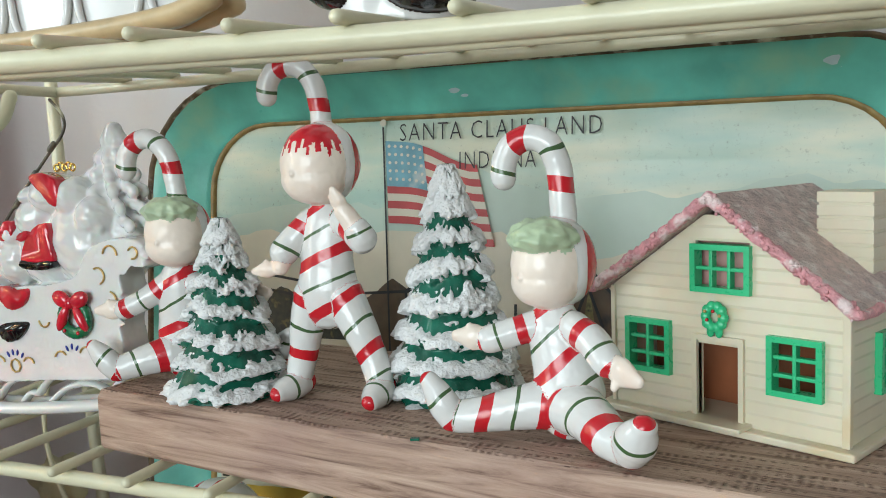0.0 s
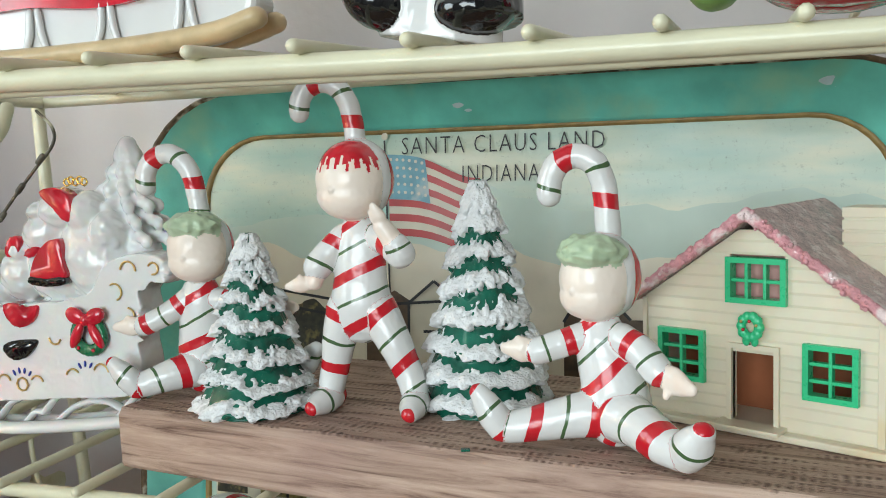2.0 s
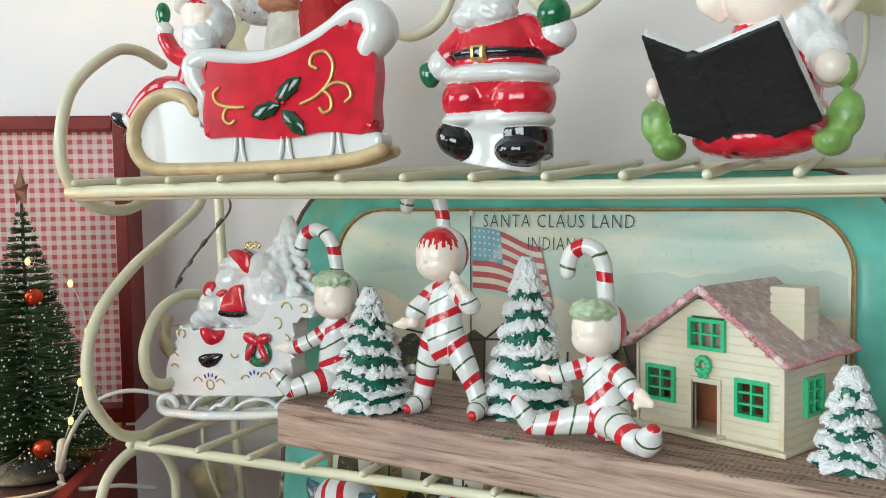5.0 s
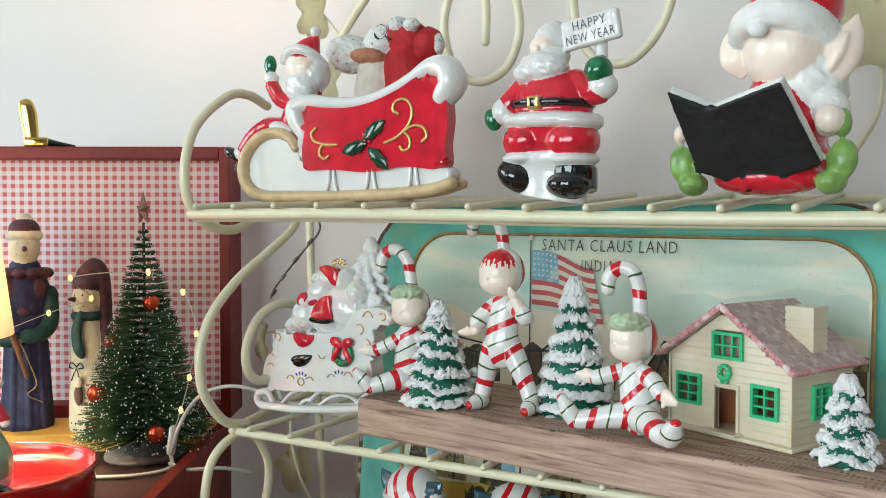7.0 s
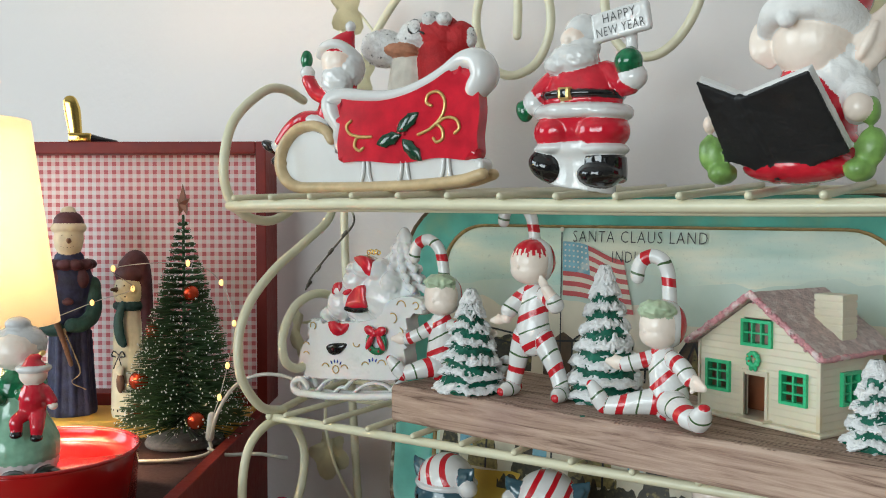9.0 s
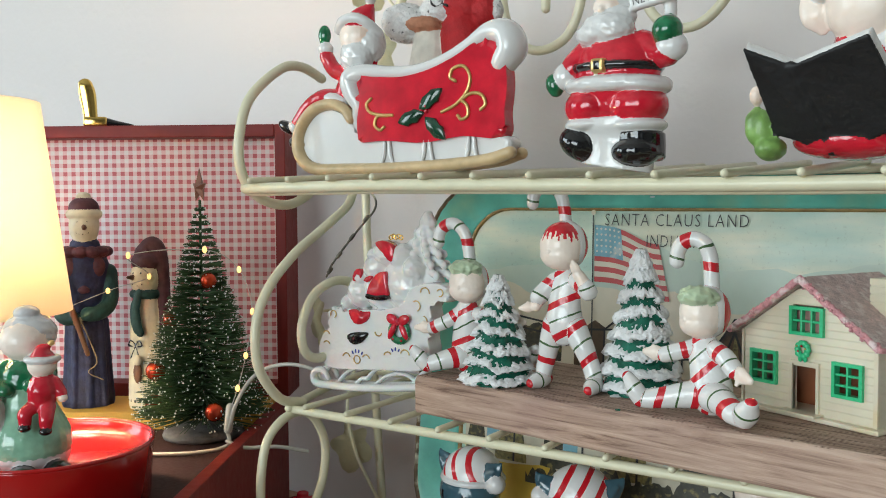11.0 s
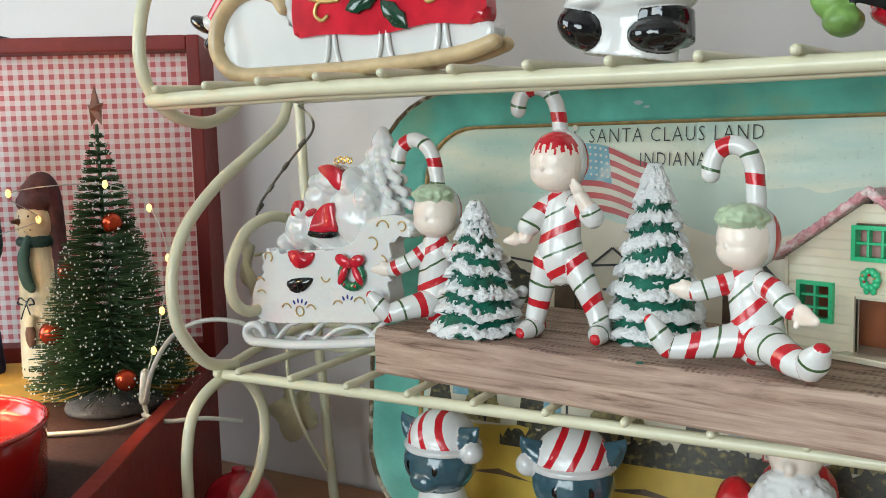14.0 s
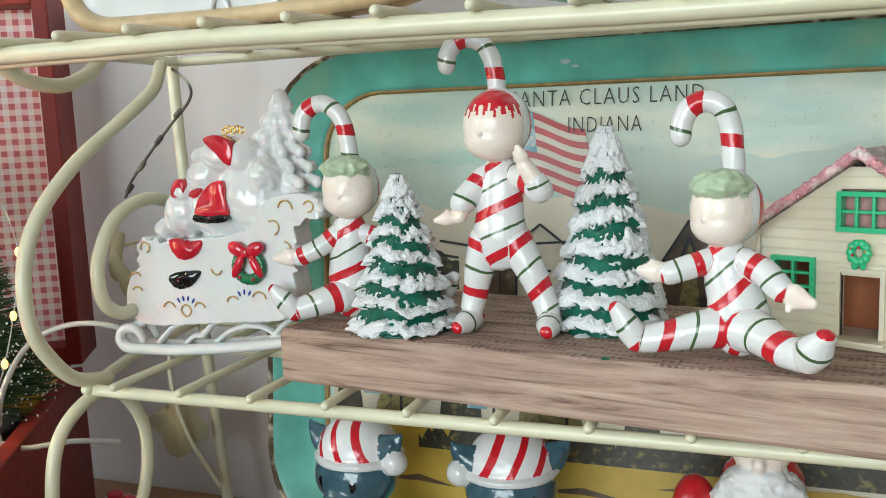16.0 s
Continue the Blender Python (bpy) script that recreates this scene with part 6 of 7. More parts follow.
tube(bm, [(-0.137, S_Y, 1.308, 0.030), (-0.137, S_Y, 1.318, 0.0295), (-0.1375, S_Y, 1.330, 0.0270), (-0.138, S_Y, 1.340, 0.0215), (-0.138, S_Y, 1.347, 0.014)], 0, seg=30, flat=0.72)
tube(bm, [(-0.137 + 0.0295 * math.cos(a), S_Y + 0.0216 * math.sin(a), 1.3232 - 0.0012 * math.cos(a), 0.0026) for a in np.linspace(0, 2 * math.pi, 25)], 4, seg=8, n=1, flat=1.0)
box(bm, (-0.1455, S_Y - 0.0258, 1.3185), (-0.1365, S_Y - 0.0205, 1.3272), 5, bevel=0.0006)
box(bm, (-0.1430, S_Y - 0.0264, 1.3205), (-0.1390, S_Y - 0.0242, 1.3250), 4)
ball(bm, (-0.1380, S_Y + 0.003, 1.3680), (0.0140, 0.0145, 0.0150), 1, seg=32, rings=22, lump=0.06, lump_scale=500)
ball(bm, (-0.1415, S_Y - 0.0060, 1.3640), (0.0102, 0.0090, 0.0080), 2, seg=28, rings=20)
ball(bm, (-0.1430, S_Y - 0.0150, 1.3610), (0.0026, 0.0022, 0.0024), 2, seg=12, rings=8)
ball(bm, (-0.1410, S_Y - 0.0080, 1.3490), (0.0185, 0.0125, 0.0120), 1, seg=36, rings=24, lump=0.10, lump_scale=600)
ball(bm, (-0.1380, S_Y - 0.0030, 1.3570), (0.0155, 0.0120, 0.0085), 1, seg=28, rings=18, lump=0.08, lump_scale=600)
ball(bm, (-0.1520, S_Y - 0.010, 1.3455), (0.0105, 0.0100, 0.0078), 1, seg=24, rings=16, lump=0.12, lump_scale=700)
tube(bm, [(-0.1590, S_Y, 1.3370, 0.0085), (-0.1660, S_Y - 0.004, 1.3290, 0.0085), (-0.1690, S_Y - 0.006, 1.3240, 0.0080)], 0, seg=18)
ball(bm, (-0.1725, S_Y - 0.007, 1.3200), (0.0085, 0.0085, 0.0095), 1, seg=18, rings=12)
ball(bm, (-0.1805, S_Y - 0.008, 1.3145), (0.0062, 0.0066, 0.0085), 3, seg=18, rings=12, rot=pose(0, 0, 0, 0, -18, 0))
tube(bm, [(-0.1190, S_Y, 1.3380, 0.0095), (-0.1095, S_Y - 0.002, 1.3300, 0.0090), (-0.1010, S_Y - 0.004, 1.3290, 0.0085)], 0, seg=18)
ball(bm, (-0.0975, S_Y - 0.005, 1.3330), (0.0105, 0.0095, 0.0095), 1, seg=20, rings=14)
ball(bm, (-0.0995, S_Y - 0.008, 1.3435), (0.0100, 0.0095, 0.0098), 3, seg=22, rings=16)
tube(bm, [(-0.0985, S_Y - 0.004, 1.348, 0.0042), (-0.0995, S_Y - 0.003, 1.362, 0.0045)], 1, seg=12, n=2)
SIGN = pose(-0.1050, S_Y - 0.008, 1.3712, 0, -9, 0)
box(bm, (-0.0212, -0.0035, -0.0105), (0.0212, 0.0035, 0.0105), 1, m=SIGN, bevel=0.0022)
ball(bm, (-0.1610, S_Y - 0.009, 1.2730), (0.0150, 0.0135, 0.0110), 4, seg=24, rings=16, rot=pose(0, 0, 0, 0, 32, 0))
tube(bm, [(-0.1195, S_Y - 0.003, 1.2785, 0.0165), (-0.1195, S_Y - 0.003, 1.2680, 0.0168), (-0.1195, S_Y - 0.004, 1.2625, 0.0170)], 4, seg=24, flat=0.95, round_ends=False)
ball(bm, (-0.1205, S_Y - 0.008, 1.2660), (0.0165, 0.0155, 0.0100), 4, seg=24, rings=14)
texts = []
for text, lx, lz, lw, lh in (("HAPPY", -0.0115, 0.0015, 0.0235, 0.0062), ("NEW YEAR", -0.0175, -0.0075, 0.0350, 0.0062)):
    tmp = lettering("sign_text", text, lx, lz, lw, lh, None, INK, -0.0042)
    tmp.data.transform(Matrix.Translation((0.137, -S_Y, -up_top(S_Y))) @ SIGN)
    texts.append(tmp)
santa = figurine("sign_holding_figurine", bm, SM, (-0.137, S_Y, up_top(S_Y)), "glazed bearded figurine in red suit holding a new year sign", "figurine")
bm = bm_new()
bm.from_mesh(santa.data)
for tmp in texts:
    k0 = len(bm.faces)
    bm.from_mesh(tmp.data)
    bm.faces.ensure_lookup_table()
    for f in bm.faces[k0:]:
        f.material_index = 6
    bpy.data.objects.remove(tmp)
bm.to_mesh(santa.data)
bm.free()

# elf sitting behind a big open book
bm = bm_new()
EFUR = mat("white_matt_beard", (0.80, 0.79, 0.77), 0.6, vary=0.06, scale=90, bump=0.0007, bump_scale=350)
SHOE = mat("green_antiqued_paint", (0.20, 0.36, 0.09), 0.4, vary=0.35, scale=90, coat=0.2)
BOOKC = mat("black_matt_cover", (0.008, 0.008, 0.009), 0.55, vary=0.3, scale=40, bump=0.0003, bump_scale=300)
EM = [RED, EFUR, SKIN, SHOE, BOOKC]
E_Y = 0.330
E_Z = up_top(E_Y)
ball(bm, (0.012, E_Y, E_Z + 0.021), (0.036, 0.026, 0.021), 0, seg=32, rings=18)
tube(bm, [(0.014, E_Y + 0.004, E_Z + 0.03, 0.029), (0.015, E_Y + 0.004, E_Z + 0.055, 0.026), (0.016, E_Y + 0.004, E_Z + 0.075, 0.018)], 0, seg=24)
ball(bm, (0.018, E_Y, 1.3480), (0.0262, 0.0255, 0.0270), 2, seg=36, rings=26)
ball(bm, (0.030, E_Y + 0.006, 1.3250), (0.0235, 0.0230, 0.0360), 1, seg=30, rings=22, lump=0.10, lump_scale=350)
ball(bm, (0.020, E_Y + 0.006, 1.3520), (0.0300, 0.0255, 0.0280), 1, seg=30, rings=22, lump=0.06, lump_scale=350)
tube(bm, [(-0.0095, E_Y - 0.006, 1.3590, 0.0080), (-0.002, E_Y - 0.020, 1.3650, 0.0090), (0.013, E_Y - 0.024, 1.3680, 0.0098), (0.030, E_Y - 0.019, 1.3640, 0.0105), (0.040, E_Y - 0.006, 1.3560, 0.0105), (0.044, E_Y + 0.010, 1.349, 0.009)], 1, seg=16)
ball(bm, (0.006, E_Y - 0.0290, 1.3580), (0.0062, 0.0050, 0.0058), 1, seg=16, rings=12)
ball(bm, (0.0225, E_Y + 0.002, 1.3740), (0.0290, 0.0265, 0.0230), 0, seg=36, rings=24)
tube(bm, [(0.036, E_Y - 0.004, 1.3260, 0.0050), (0.044, E_Y - 0.006, 1.3330, 0.0105), (0.050, E_Y - 0.006, 1.3430, 0.0125), (0.055, E_Y - 0.004, 1.3540, 0.0085), (0.0585, E_Y - 0.002, 1.3650, 0.0020)], 2, seg=20, flat=0.45)
tube(bm, [(0.0455, E_Y - 0.0115, 1.3345, 0.0030), (0.0500, E_Y - 0.0115, 1.3430, 0.0035), (0.0535, E_Y - 0.0090, 1.3530, 0.0020)], 2, seg=10)
tube(bm, [(-0.010, E_Y, 1.3360, 0.0040), (-0.0150, E_Y - 0.003, 1.3440, 0.0075), (-0.0180, E_Y - 0.002, 1.3540, 0.0055), (-0.0190, E_Y, 1.3620, 0.0015)], 2, seg=16, flat=0.45)


def cover(bm, a, b, c, d, thick, mi, lift):
    """A bent board between four corners (top left, top right, low right, low left)."""
    a, b, c, d = map(Vector, (a, b, c, d))
    nrm = (b - a).cross(d - a).normalized()
    vs = [bm.verts.new(p + nrm * s) for s in (lift, lift + thick) for p in (a, b, c, d)]
    for q in ((0, 1, 2, 3), (7, 6, 5, 4), (0, 4, 5, 1), (1, 5, 6, 2), (2, 6, 7, 3), (3, 7, 4, 0)):
        f = bm.faces.new([vs[i] for i in q])
        f.material_index = mi


ST, SB = (-0.0145, 0.272, 1.3075), (0.0025, 0.300, 1.2610)
RT, RB = (0.0265, 0.258, 1.3185), (0.0450, 0.288, 1.2735)
LT, LB = (-0.0385, 0.262, 1.3185), (-0.0285, 0.296, 1.2720)
cover(bm, ST, RT, RB, SB, 0.003, 4, -0.0015)
cover(bm, LT, ST, SB, LB, 0.003, 4, -0.0015)
tube(bm, [(*ST, 0.0030), (*SB, 0.0030)], 4, seg=10, n=2)
for a, b, c, d, off in ((ST, RT, RB, SB, 1), (LT, ST, SB, LB, 1)):
    up = Vector((0, 0.004, 0.005))
    shift = Vector((0.0, 0.008, 0.0035))
    cover(bm, Vector(a) + shift, Vector(b) + shift, Vector(c) + shift, Vector(d) + shift, 0.007, 1, -0.0035)
ball(bm, (0.0480, 0.293, 1.3000), (0.0085, 0.0080, 0.0085), 2, seg=20, rings=14)
ball(bm, (0.0545, 0.298, 1.2980), (0.0055, 0.0075, 0.0085), 3, seg=16, rings=12)
ball(bm, (-0.0395, 0.296, 1.2950), (0.0040, 0.0060, 0.0060), 2, seg=14, rings=10)
tube(bm, [(0.047, 0.300, 1.298, 0.008), (0.046, 0.318, 1.308, 0.011), (0.036, 0.330, 1.318, 0.012)], 1, seg=16)
for sx, top in ((-0.036, 1.280), (0.0525, 1.285)):
    s = 1 if sx > 0 else -1
    ball(bm, (sx - 0.004 * s, 0.300, E_Z + 0.0075), (0.0090, 0.0120, 0.0075), 3, seg=22, rings=14, lump=0.08, lump_scale=300)
    ball(bm, (sx + 0.002 * s, 0.298, E_Z + 0.020), (0.0086, 0.0072, 0.0125), 3, seg=22, rings=14, rot=pose(0, 0, 0, 0, 10 * s, 0), lump=0.08, lump_scale=300)
ball(bm, (0.012, 0.310, E_Z + 0.0110), (0.034, 0.018, 0.0112), 0, seg=28, rings=14)
figurine("reading_elf", bm, EM, (0.013, E_Y, E_Z), "ceramic elf in red cap reading a large black book", "figurine", voxel=0.0010)

# ---------------- under the lower shelf ----------------


def cat(at, turn, label):
    """A slate grey glazed animal in a striped cap, standing on the table."""
    bm = bm_new()
    H = 0.985 - TABLE_Z
    tube(bm, [(0, 0, 0.010, 0.030), (0, 0, 0.030, 0.032), (0, 0, 0.055, 0.026), (0, 0, 0.078, 0.019)], 3, seg=26)
    ball(bm, (0, -0.002, H - 0.004), (0.0285, 0.0250, 0.0240), 1, seg=34, rings=22)
    ball(bm, (0, -0.020, H - 0.014), (0.0125, 0.0100, 0.0090), 1, seg=20, rings=14)
    ball(bm, (0.0, 0.002, H + 0.009), (0.0276, 0.0252, 0.0250), 0, seg=40, rings=26, paint=lambda d: 0 if d.z > -0.05 else 1, along=lambda d: 0.024 * d.x + 0.012 * d.z)
    tube(bm, [(0.0285 * math.cos(a), 0.002 + 0.0258 * math.sin(a), H + 0.0075, 0.0022) for a in np.linspace(0, 2 * math.pi, 25)], 2, seg=8, n=1)
    for s in (-1, 1):
        tube(bm, [(s * 0.0175, -0.004, H + 0.010, 0.0100), (s * 0.0255, -0.004, H + 0.0165, 0.0098), (s * 0.0325, -0.003, H + 0.0225, 0.0052), (s * 0.0355, -0.002, H + 0.0265, 0.0016)], 1, seg=20, flat=0.42)
        tube(bm, [(s * 0.0240, -0.0085, H + 0.0150, 0.0052), (s * 0.0300, -0.0075, H + 0.0200, 0.0028)], 1, seg=12, n=3, flat=0.4)
        ball(bm, (s * 0.0108, -0.0235, H - 0.004), (0.0032, 0.0020, 0.0048), 4, seg=12, rings=8)
    ball(bm, (0.031, -0.004, H + 0.008), 0.0085, 2, seg=20, rings=14)
    ob = fused("cat_figurine", bm, [HAT_STRIPE, GREY_CAT, GLAZE, WHITEPAINT, BLACK], 0.0010)
    ob.matrix_world = pose(*at, 0, 0, turn)
    return tagged(ob, label, "figurine", "animal figurines")


cat((-0.3085, 0.400, TABLE_Z), -8, "slate grey glazed cat figurine wearing red striped cap")
c2 = cat((-0.2050, 0.402, TABLE_Z), 150, "slate grey glazed cat figurine turned aside, striped cap")
c2.matrix_world = pose(-0.2050, 0.402, TABLE_Z, 0, 0, 20) @ Matrix.Diagonal((-1, 1, 1, 1))
bm = bm_new()
tube(bm, [(-0.06, 0.405, TABLE_Z + 0.014, 0.040), (-0.06, 0.405, TABLE_Z + 0.05, 0.042), (-0.06, 0.405, TABLE_Z + 0.09, 0.036), (-0.06, 0.405, TABLE_Z + 0.105, 0.028)], 0, seg=30)
ball(bm, (-0.061, 0.392, 1.008), (0.0190, 0.0190, 0.0150), 2, seg=28, rings=20)
ball(bm, (-0.062, 0.372, 1.004), (0.0042, 0.0040, 0.0040), 2, seg=12, rings=8)
ball(bm, (-0.102, 0.398, 0.968), (0.0150, 0.0160, 0.0200), 0, seg=20, rings=14)
ball(bm, (-0.061, 0.388, 0.980), (0.0290, 0.0220, 0.0200), 1, seg=44, rings=30, lump=0.16, lump_scale=900)
ball(bm, (-0.045, 0.408, 1.018), (0.0300, 0.0220, 0.0180), 1, seg=30, rings=20, lump=0.12, lump_scale=500)
ball(bm, (-0.060, 0.398, 1.0235), (0.0200, 0.0180, 0.0105), 1, seg=24, rings=14, lump=0.1, lump_scale=500)
ball(bm, (-0.062, 0.378, 0.9965), (0.0165, 0.0085, 0.0042), 1, seg=20, rings=12)
ball(bm, (-0.014, 0.400, 1.020), (0.0135, 0.0130, 0.0125), 1, seg=24, rings=16, lump=0.12, lump_scale=700)
bearded = figurine("bearded_figure", bm, [RED_DEEP, EFUR, SKIN], (-0.06, 0.405, TABLE_Z), "white bearded red figure standing under the shelf", "figurine", voxel=0.0012)
bearded.scale = (0.86, 0.92, 1.13)
bm = bm_new()
ball(bm, (-0.512, 0.400, TABLE_Z + 0.033), 0.033, 0, seg=40, rings=28)
lathe(bm, [(0.006, 0.0645), (0.006, 0.070), (0.0, 0.0702)], 0, 16, (-0.512, 0.400, TABLE_Z))
bau = figurine("red_bauble", bm, [RED], (-0.512, 0.400, TABLE_Z), "shiny red round bauble lying on the table", "bauble")

# ---------------- contents of the red box ----------------
BRISTLE = mat("dark_green_bristle", (0.045, 0.10, 0.035), 0.6, vary=0.4, scale=60)
FROST = mat("white_frost_tips", (0.80, 0.82, 0.80), 0.7, vary=0.05, scale=60)
STARM = mat("bronze_star", (0.28, 0.13, 0.09), 0.4, metal=0.5, vary=0.25, scale=90)
ORNG = mat("copper_red_bauble", (0.55, 0.06, 0.02), 0.14, metal=0.6, vary=0.1, scale=60)
TX, TY, TZ = -0.604, 0.352, FLOOR_Z
tree = thing("bottle_brush_tree", pose(TX, TY, TZ), "dark green frosted bottle brush tree with red baubles", "tree")
bm = bm_new()
lathe(bm, [(0.0, 0.0005), (0.040, 0.0005), (0.041, 0.003), (0.039, 0.0075), (0.030, 0.010), (0.008, 0.0105), (0.0, 0.0105)], 0, 36)
# white snow greyed: shade low in the box is put into its colour
part("base", bm, mat("shaded_snow_base", (0.16, 0.16, 0.16), 0.85, vary=0.2, scale=120, bump=0.001, bump_scale=500), tree, "round snow covered base with shade in its colour")
bm = bm_new()
tube(bm, [(0, 0, 0.01, 0.0022), (0, 0, 0.24, 0.0014)], n=4, seg=8)
part("trunk", bm, BRISTLE, tree)
rng = random.Random(5)
verts, faces, tips = [], [], []
TREE_H = 0.235
for k in range(3900):
    q = rng.random() ** 1.25
    turn = int(q * 30)
    z = 0.018 + (TREE_H - 0.018) * q
    z = z * 0.22 + 0.78 * (0.018 + (TREE_H - 0.018) * (turn + 0.5 + 0.22 * rng.uniform(-1, 1)) / 30)
    a = rng.uniform(0, 2 * math.pi)
    L = (0.067 * (1 - q) ** 1.0 + 0.004) * rng.uniform(0.84, 1.04)
    d = Vector((math.cos(a), math.sin(a), 0.06 + 0.13 * rng.uniform(-1, 1)))
    tip = Vector((0, 0, z)) + d * L
    s = Vector((-math.sin(a), math.cos(a), 0)) * 0.00042
    u = Vector((0, 0, 0.00042))
    i0 = len(verts)
    root = Vector((0, 0, z)) + d * 0.001
    verts += [tuple(root + s), tuple(root - s * 0.5 + u), tuple(root - s * 0.5 - u), tuple(tip + s * 0.8), tuple(tip - s * 0.4 + u * 0.8), tuple(tip - s * 0.4 - u * 0.8)]
    faces += [(i0, i0 + 1, i0 + 4, i0 + 3), (i0 + 1, i0 + 2, i0 + 5, i0 + 4), (i0 + 2, i0, i0 + 3, i0 + 5), (i0 + 3, i0 + 4, i0 + 5)]
    if rng.random() < 0.08 + 0.50 * (1 - q) ** 1.3:
        tips.append(tip)
me = bpy.data.meshes.new("bristles")
me.from_pydata(verts, [], faces)
me.materials.append(BRISTLE)
ob = new("bristles", me)
ob.parent = tree
tagged(ob, kind="stuff")
verts, faces = [], []
for p in tips:
    r = rng.uniform(0.0005, 0.0013)
    i0 = len(verts)
    verts += [tuple(p + Vector(v) * r) for v in ((1, 0, 0), (-1, 0, 0), (0, 1, 0), (0, -1, 0), (0, 0, 1), (0, 0, -1))]
    faces += [tuple(i0 + i for i in f) for f in ((0, 2, 4), (2, 1, 4), (1, 3, 4), (3, 0, 4), (2, 0, 5), (1, 2, 5), (3, 1, 5), (0, 3, 5))]
me = bpy.data.meshes.new("frost")
me.from_pydata(verts, [], faces)
me.materials.append(FROST)
ob = new("frost", me)
ob.parent = tree
tagged(ob, kind="stuff")
bm = bm_new()
pts = []
for k in range(10):
    a = math.pi / 2 + math.pi * k / 5
    r = (0.0165 if k != 0 else 0.021) if k % 2 == 0 else 0.0062
    pts.append((r * math.cos(a), r * math.sin(a)))
ring = [bm.verts.new((x, 0, z)) for x, z in pts]
for yy in (-0.0055, 0.0055):
    mid = bm.verts.new((0, yy, 0))
    for k in range(10):
        bm.faces.new((mid, ring[k], ring[(k + 1) % 10]))
bmesh.ops.recalc_face_normals(bm, faces=bm.faces[:])
bmesh.ops.transform(bm, matrix=pose(0, 0, TREE_H + 0.018, 0, 0, -15), verts=bm.verts[:])
part("star", bm, STARM, tree, "bronze five pointed star", smooth=False)
for a, z, r in ((-20, 0.160, 0.0082), (-150, 0.118, 0.0086), (-120, 0.070, 0.0100), (-30, 0.035, 0.0090), (200, 0.03, 0.009)):
    rad = 0.067 * (1 - z / TREE_H) - 0.001
    bm = bm_new()
    ball(bm, (rad * math.cos(radians(a)), rad * math.sin(radians(a)), z), r, seg=20, rings=14)
    part("bauble", bm, ORNG, tree, "shiny copper red bauble")

# tall snowmen
CREAMP = mat("aged_cream_paint", (0.70, 0.63, 0.46), 0.6, vary=0.12, scale=60, second=(0.45, 0.34, 0.18), spots=0.6)
PLUM = mat("plum_paint", (0.085, 0.022, 0.030), 0.6, vary=0.3, scale=90)
NAVY = mat("navy_paint", (0.014, 0.018, 0.060), 0.6, vary=0.4, scale=110, bump=0.0006, bump_scale=250)
FOREST = mat("forest_green_paint", (0.012, 0.055, 0.045), 0.6, vary=0.4, scale=90, bump=0.0005, bump_scale=250)
STICK = mat("brown_stick_paint", (0.16, 0.07, 0.035), 0.6, vary=0.3, scale=90)
TWINE = mat("twine", (0.34, 0.24, 0.14), 0.8, vary=0.2, scale=200)


def sman(name, at, turn, bm, mats, label):
    ob = fused(name, bm, mats, 0.0010, 3, wobble=0.0004)
    ob.matrix_world = pose(*at, 0, 0, turn)
    return tagged(ob, label, "snowman", "snowman figurines")


bm = bm_new()
tube(bm, [(0, 0, 0.006, 0.030), (0, 0, 0.03, 0.028), (0, 0, 0.09, 0.0245), (0, 0, 0.13, 0.027), (0, 0, 0.155, 0.028), (0, 0, 0.168, 0.020)], 2, seg=30, flat=0.8)
for k in range(9):
    a = 2 * math.pi * k / 9
    tube(bm, [(0.027 * math.cos(a), 0.021 * math.sin(a), 0.004, 0.0055), (0.024 * math.cos(a), 0.019 * math.sin(a), 0.05, 0.005), (0.0225 * math.cos(a), 0.018 * math.sin(a), 0.092, 0.004)], 2, seg=10)
for k in range(11):
    a = 2 * math.pi * k / 11
    ball(bm, (0.024 * math.cos(a), 0.019 * math.sin(a), 0.168), (0.010, 0.009, 0.006), 1, seg=12, rings=8)
for s in (-1, 1):
    ball(bm, (s * 0.017, -0.016, 0.152), (0.0085, 0.006, 0.0105), 1, seg=14, rings=10)
tube(bm, [(-0.029, 0.0, 0.145, 0.009), (-0.032, -0.010, 0.115, 0.0095), (-0.024, -0.022, 0.100, 0.0085), (-0.012, -0.027, 0.098, 0.008)], 3, seg=14)
tube(bm, [(0.029, 0.0, 0.145, 0.009), (0.030, -0.012, 0.115, 0.0095), (0.018, -0.024, 0.103, 0.0085), (0.004, -0.028, 0.102, 0.008)], 3, seg=14)
ball(bm, (0, -0.002, 0.196), (0.0182, 0.0185, 0.0215), 0, seg=30, rings=22)
tube(bm, [(0.0170 * math.cos(a), 0.0165 * math.sin(a), 0.2085, 0.0050) for a in np.linspace(0, 2 * math.pi, 25)], 0, seg=10, n=1)
ball(bm, (0, 0, 0.2150), (0.0185, 0.0180, 0.0125), 1, seg=28, rings=14)
ball(bm, (0.0, 0, 0.2265), (0.0095, 0.009, 0.0060), 0, seg=16, rings=10, lump=0.2, lump_scale=400)
ball(bm, (0.002, -0.0235, 0.1945), (0.0030, 0.0050, 0.0030), 4, seg=12, rings=8)
for a in (-0.5, -0.25, 0, 0.25, 0.5):
    ball(bm, (0.0085 * math.sin(a * 2), -0.0200 - 0.001 * math.cos(a), 0.1870 + 0.006 * a * a), 0.0009, 5, seg=8, rings=6)
for s in (-1, 1):
    ball(bm, (s * 0.0058, -0.0218, 0.2005), 0.0010, 5, seg=8, rings=6)
ball(bm, (0.0, -0.0235, 0.1275), (0.0075, 0.003, 0.004), 1, seg=12, rings=8)
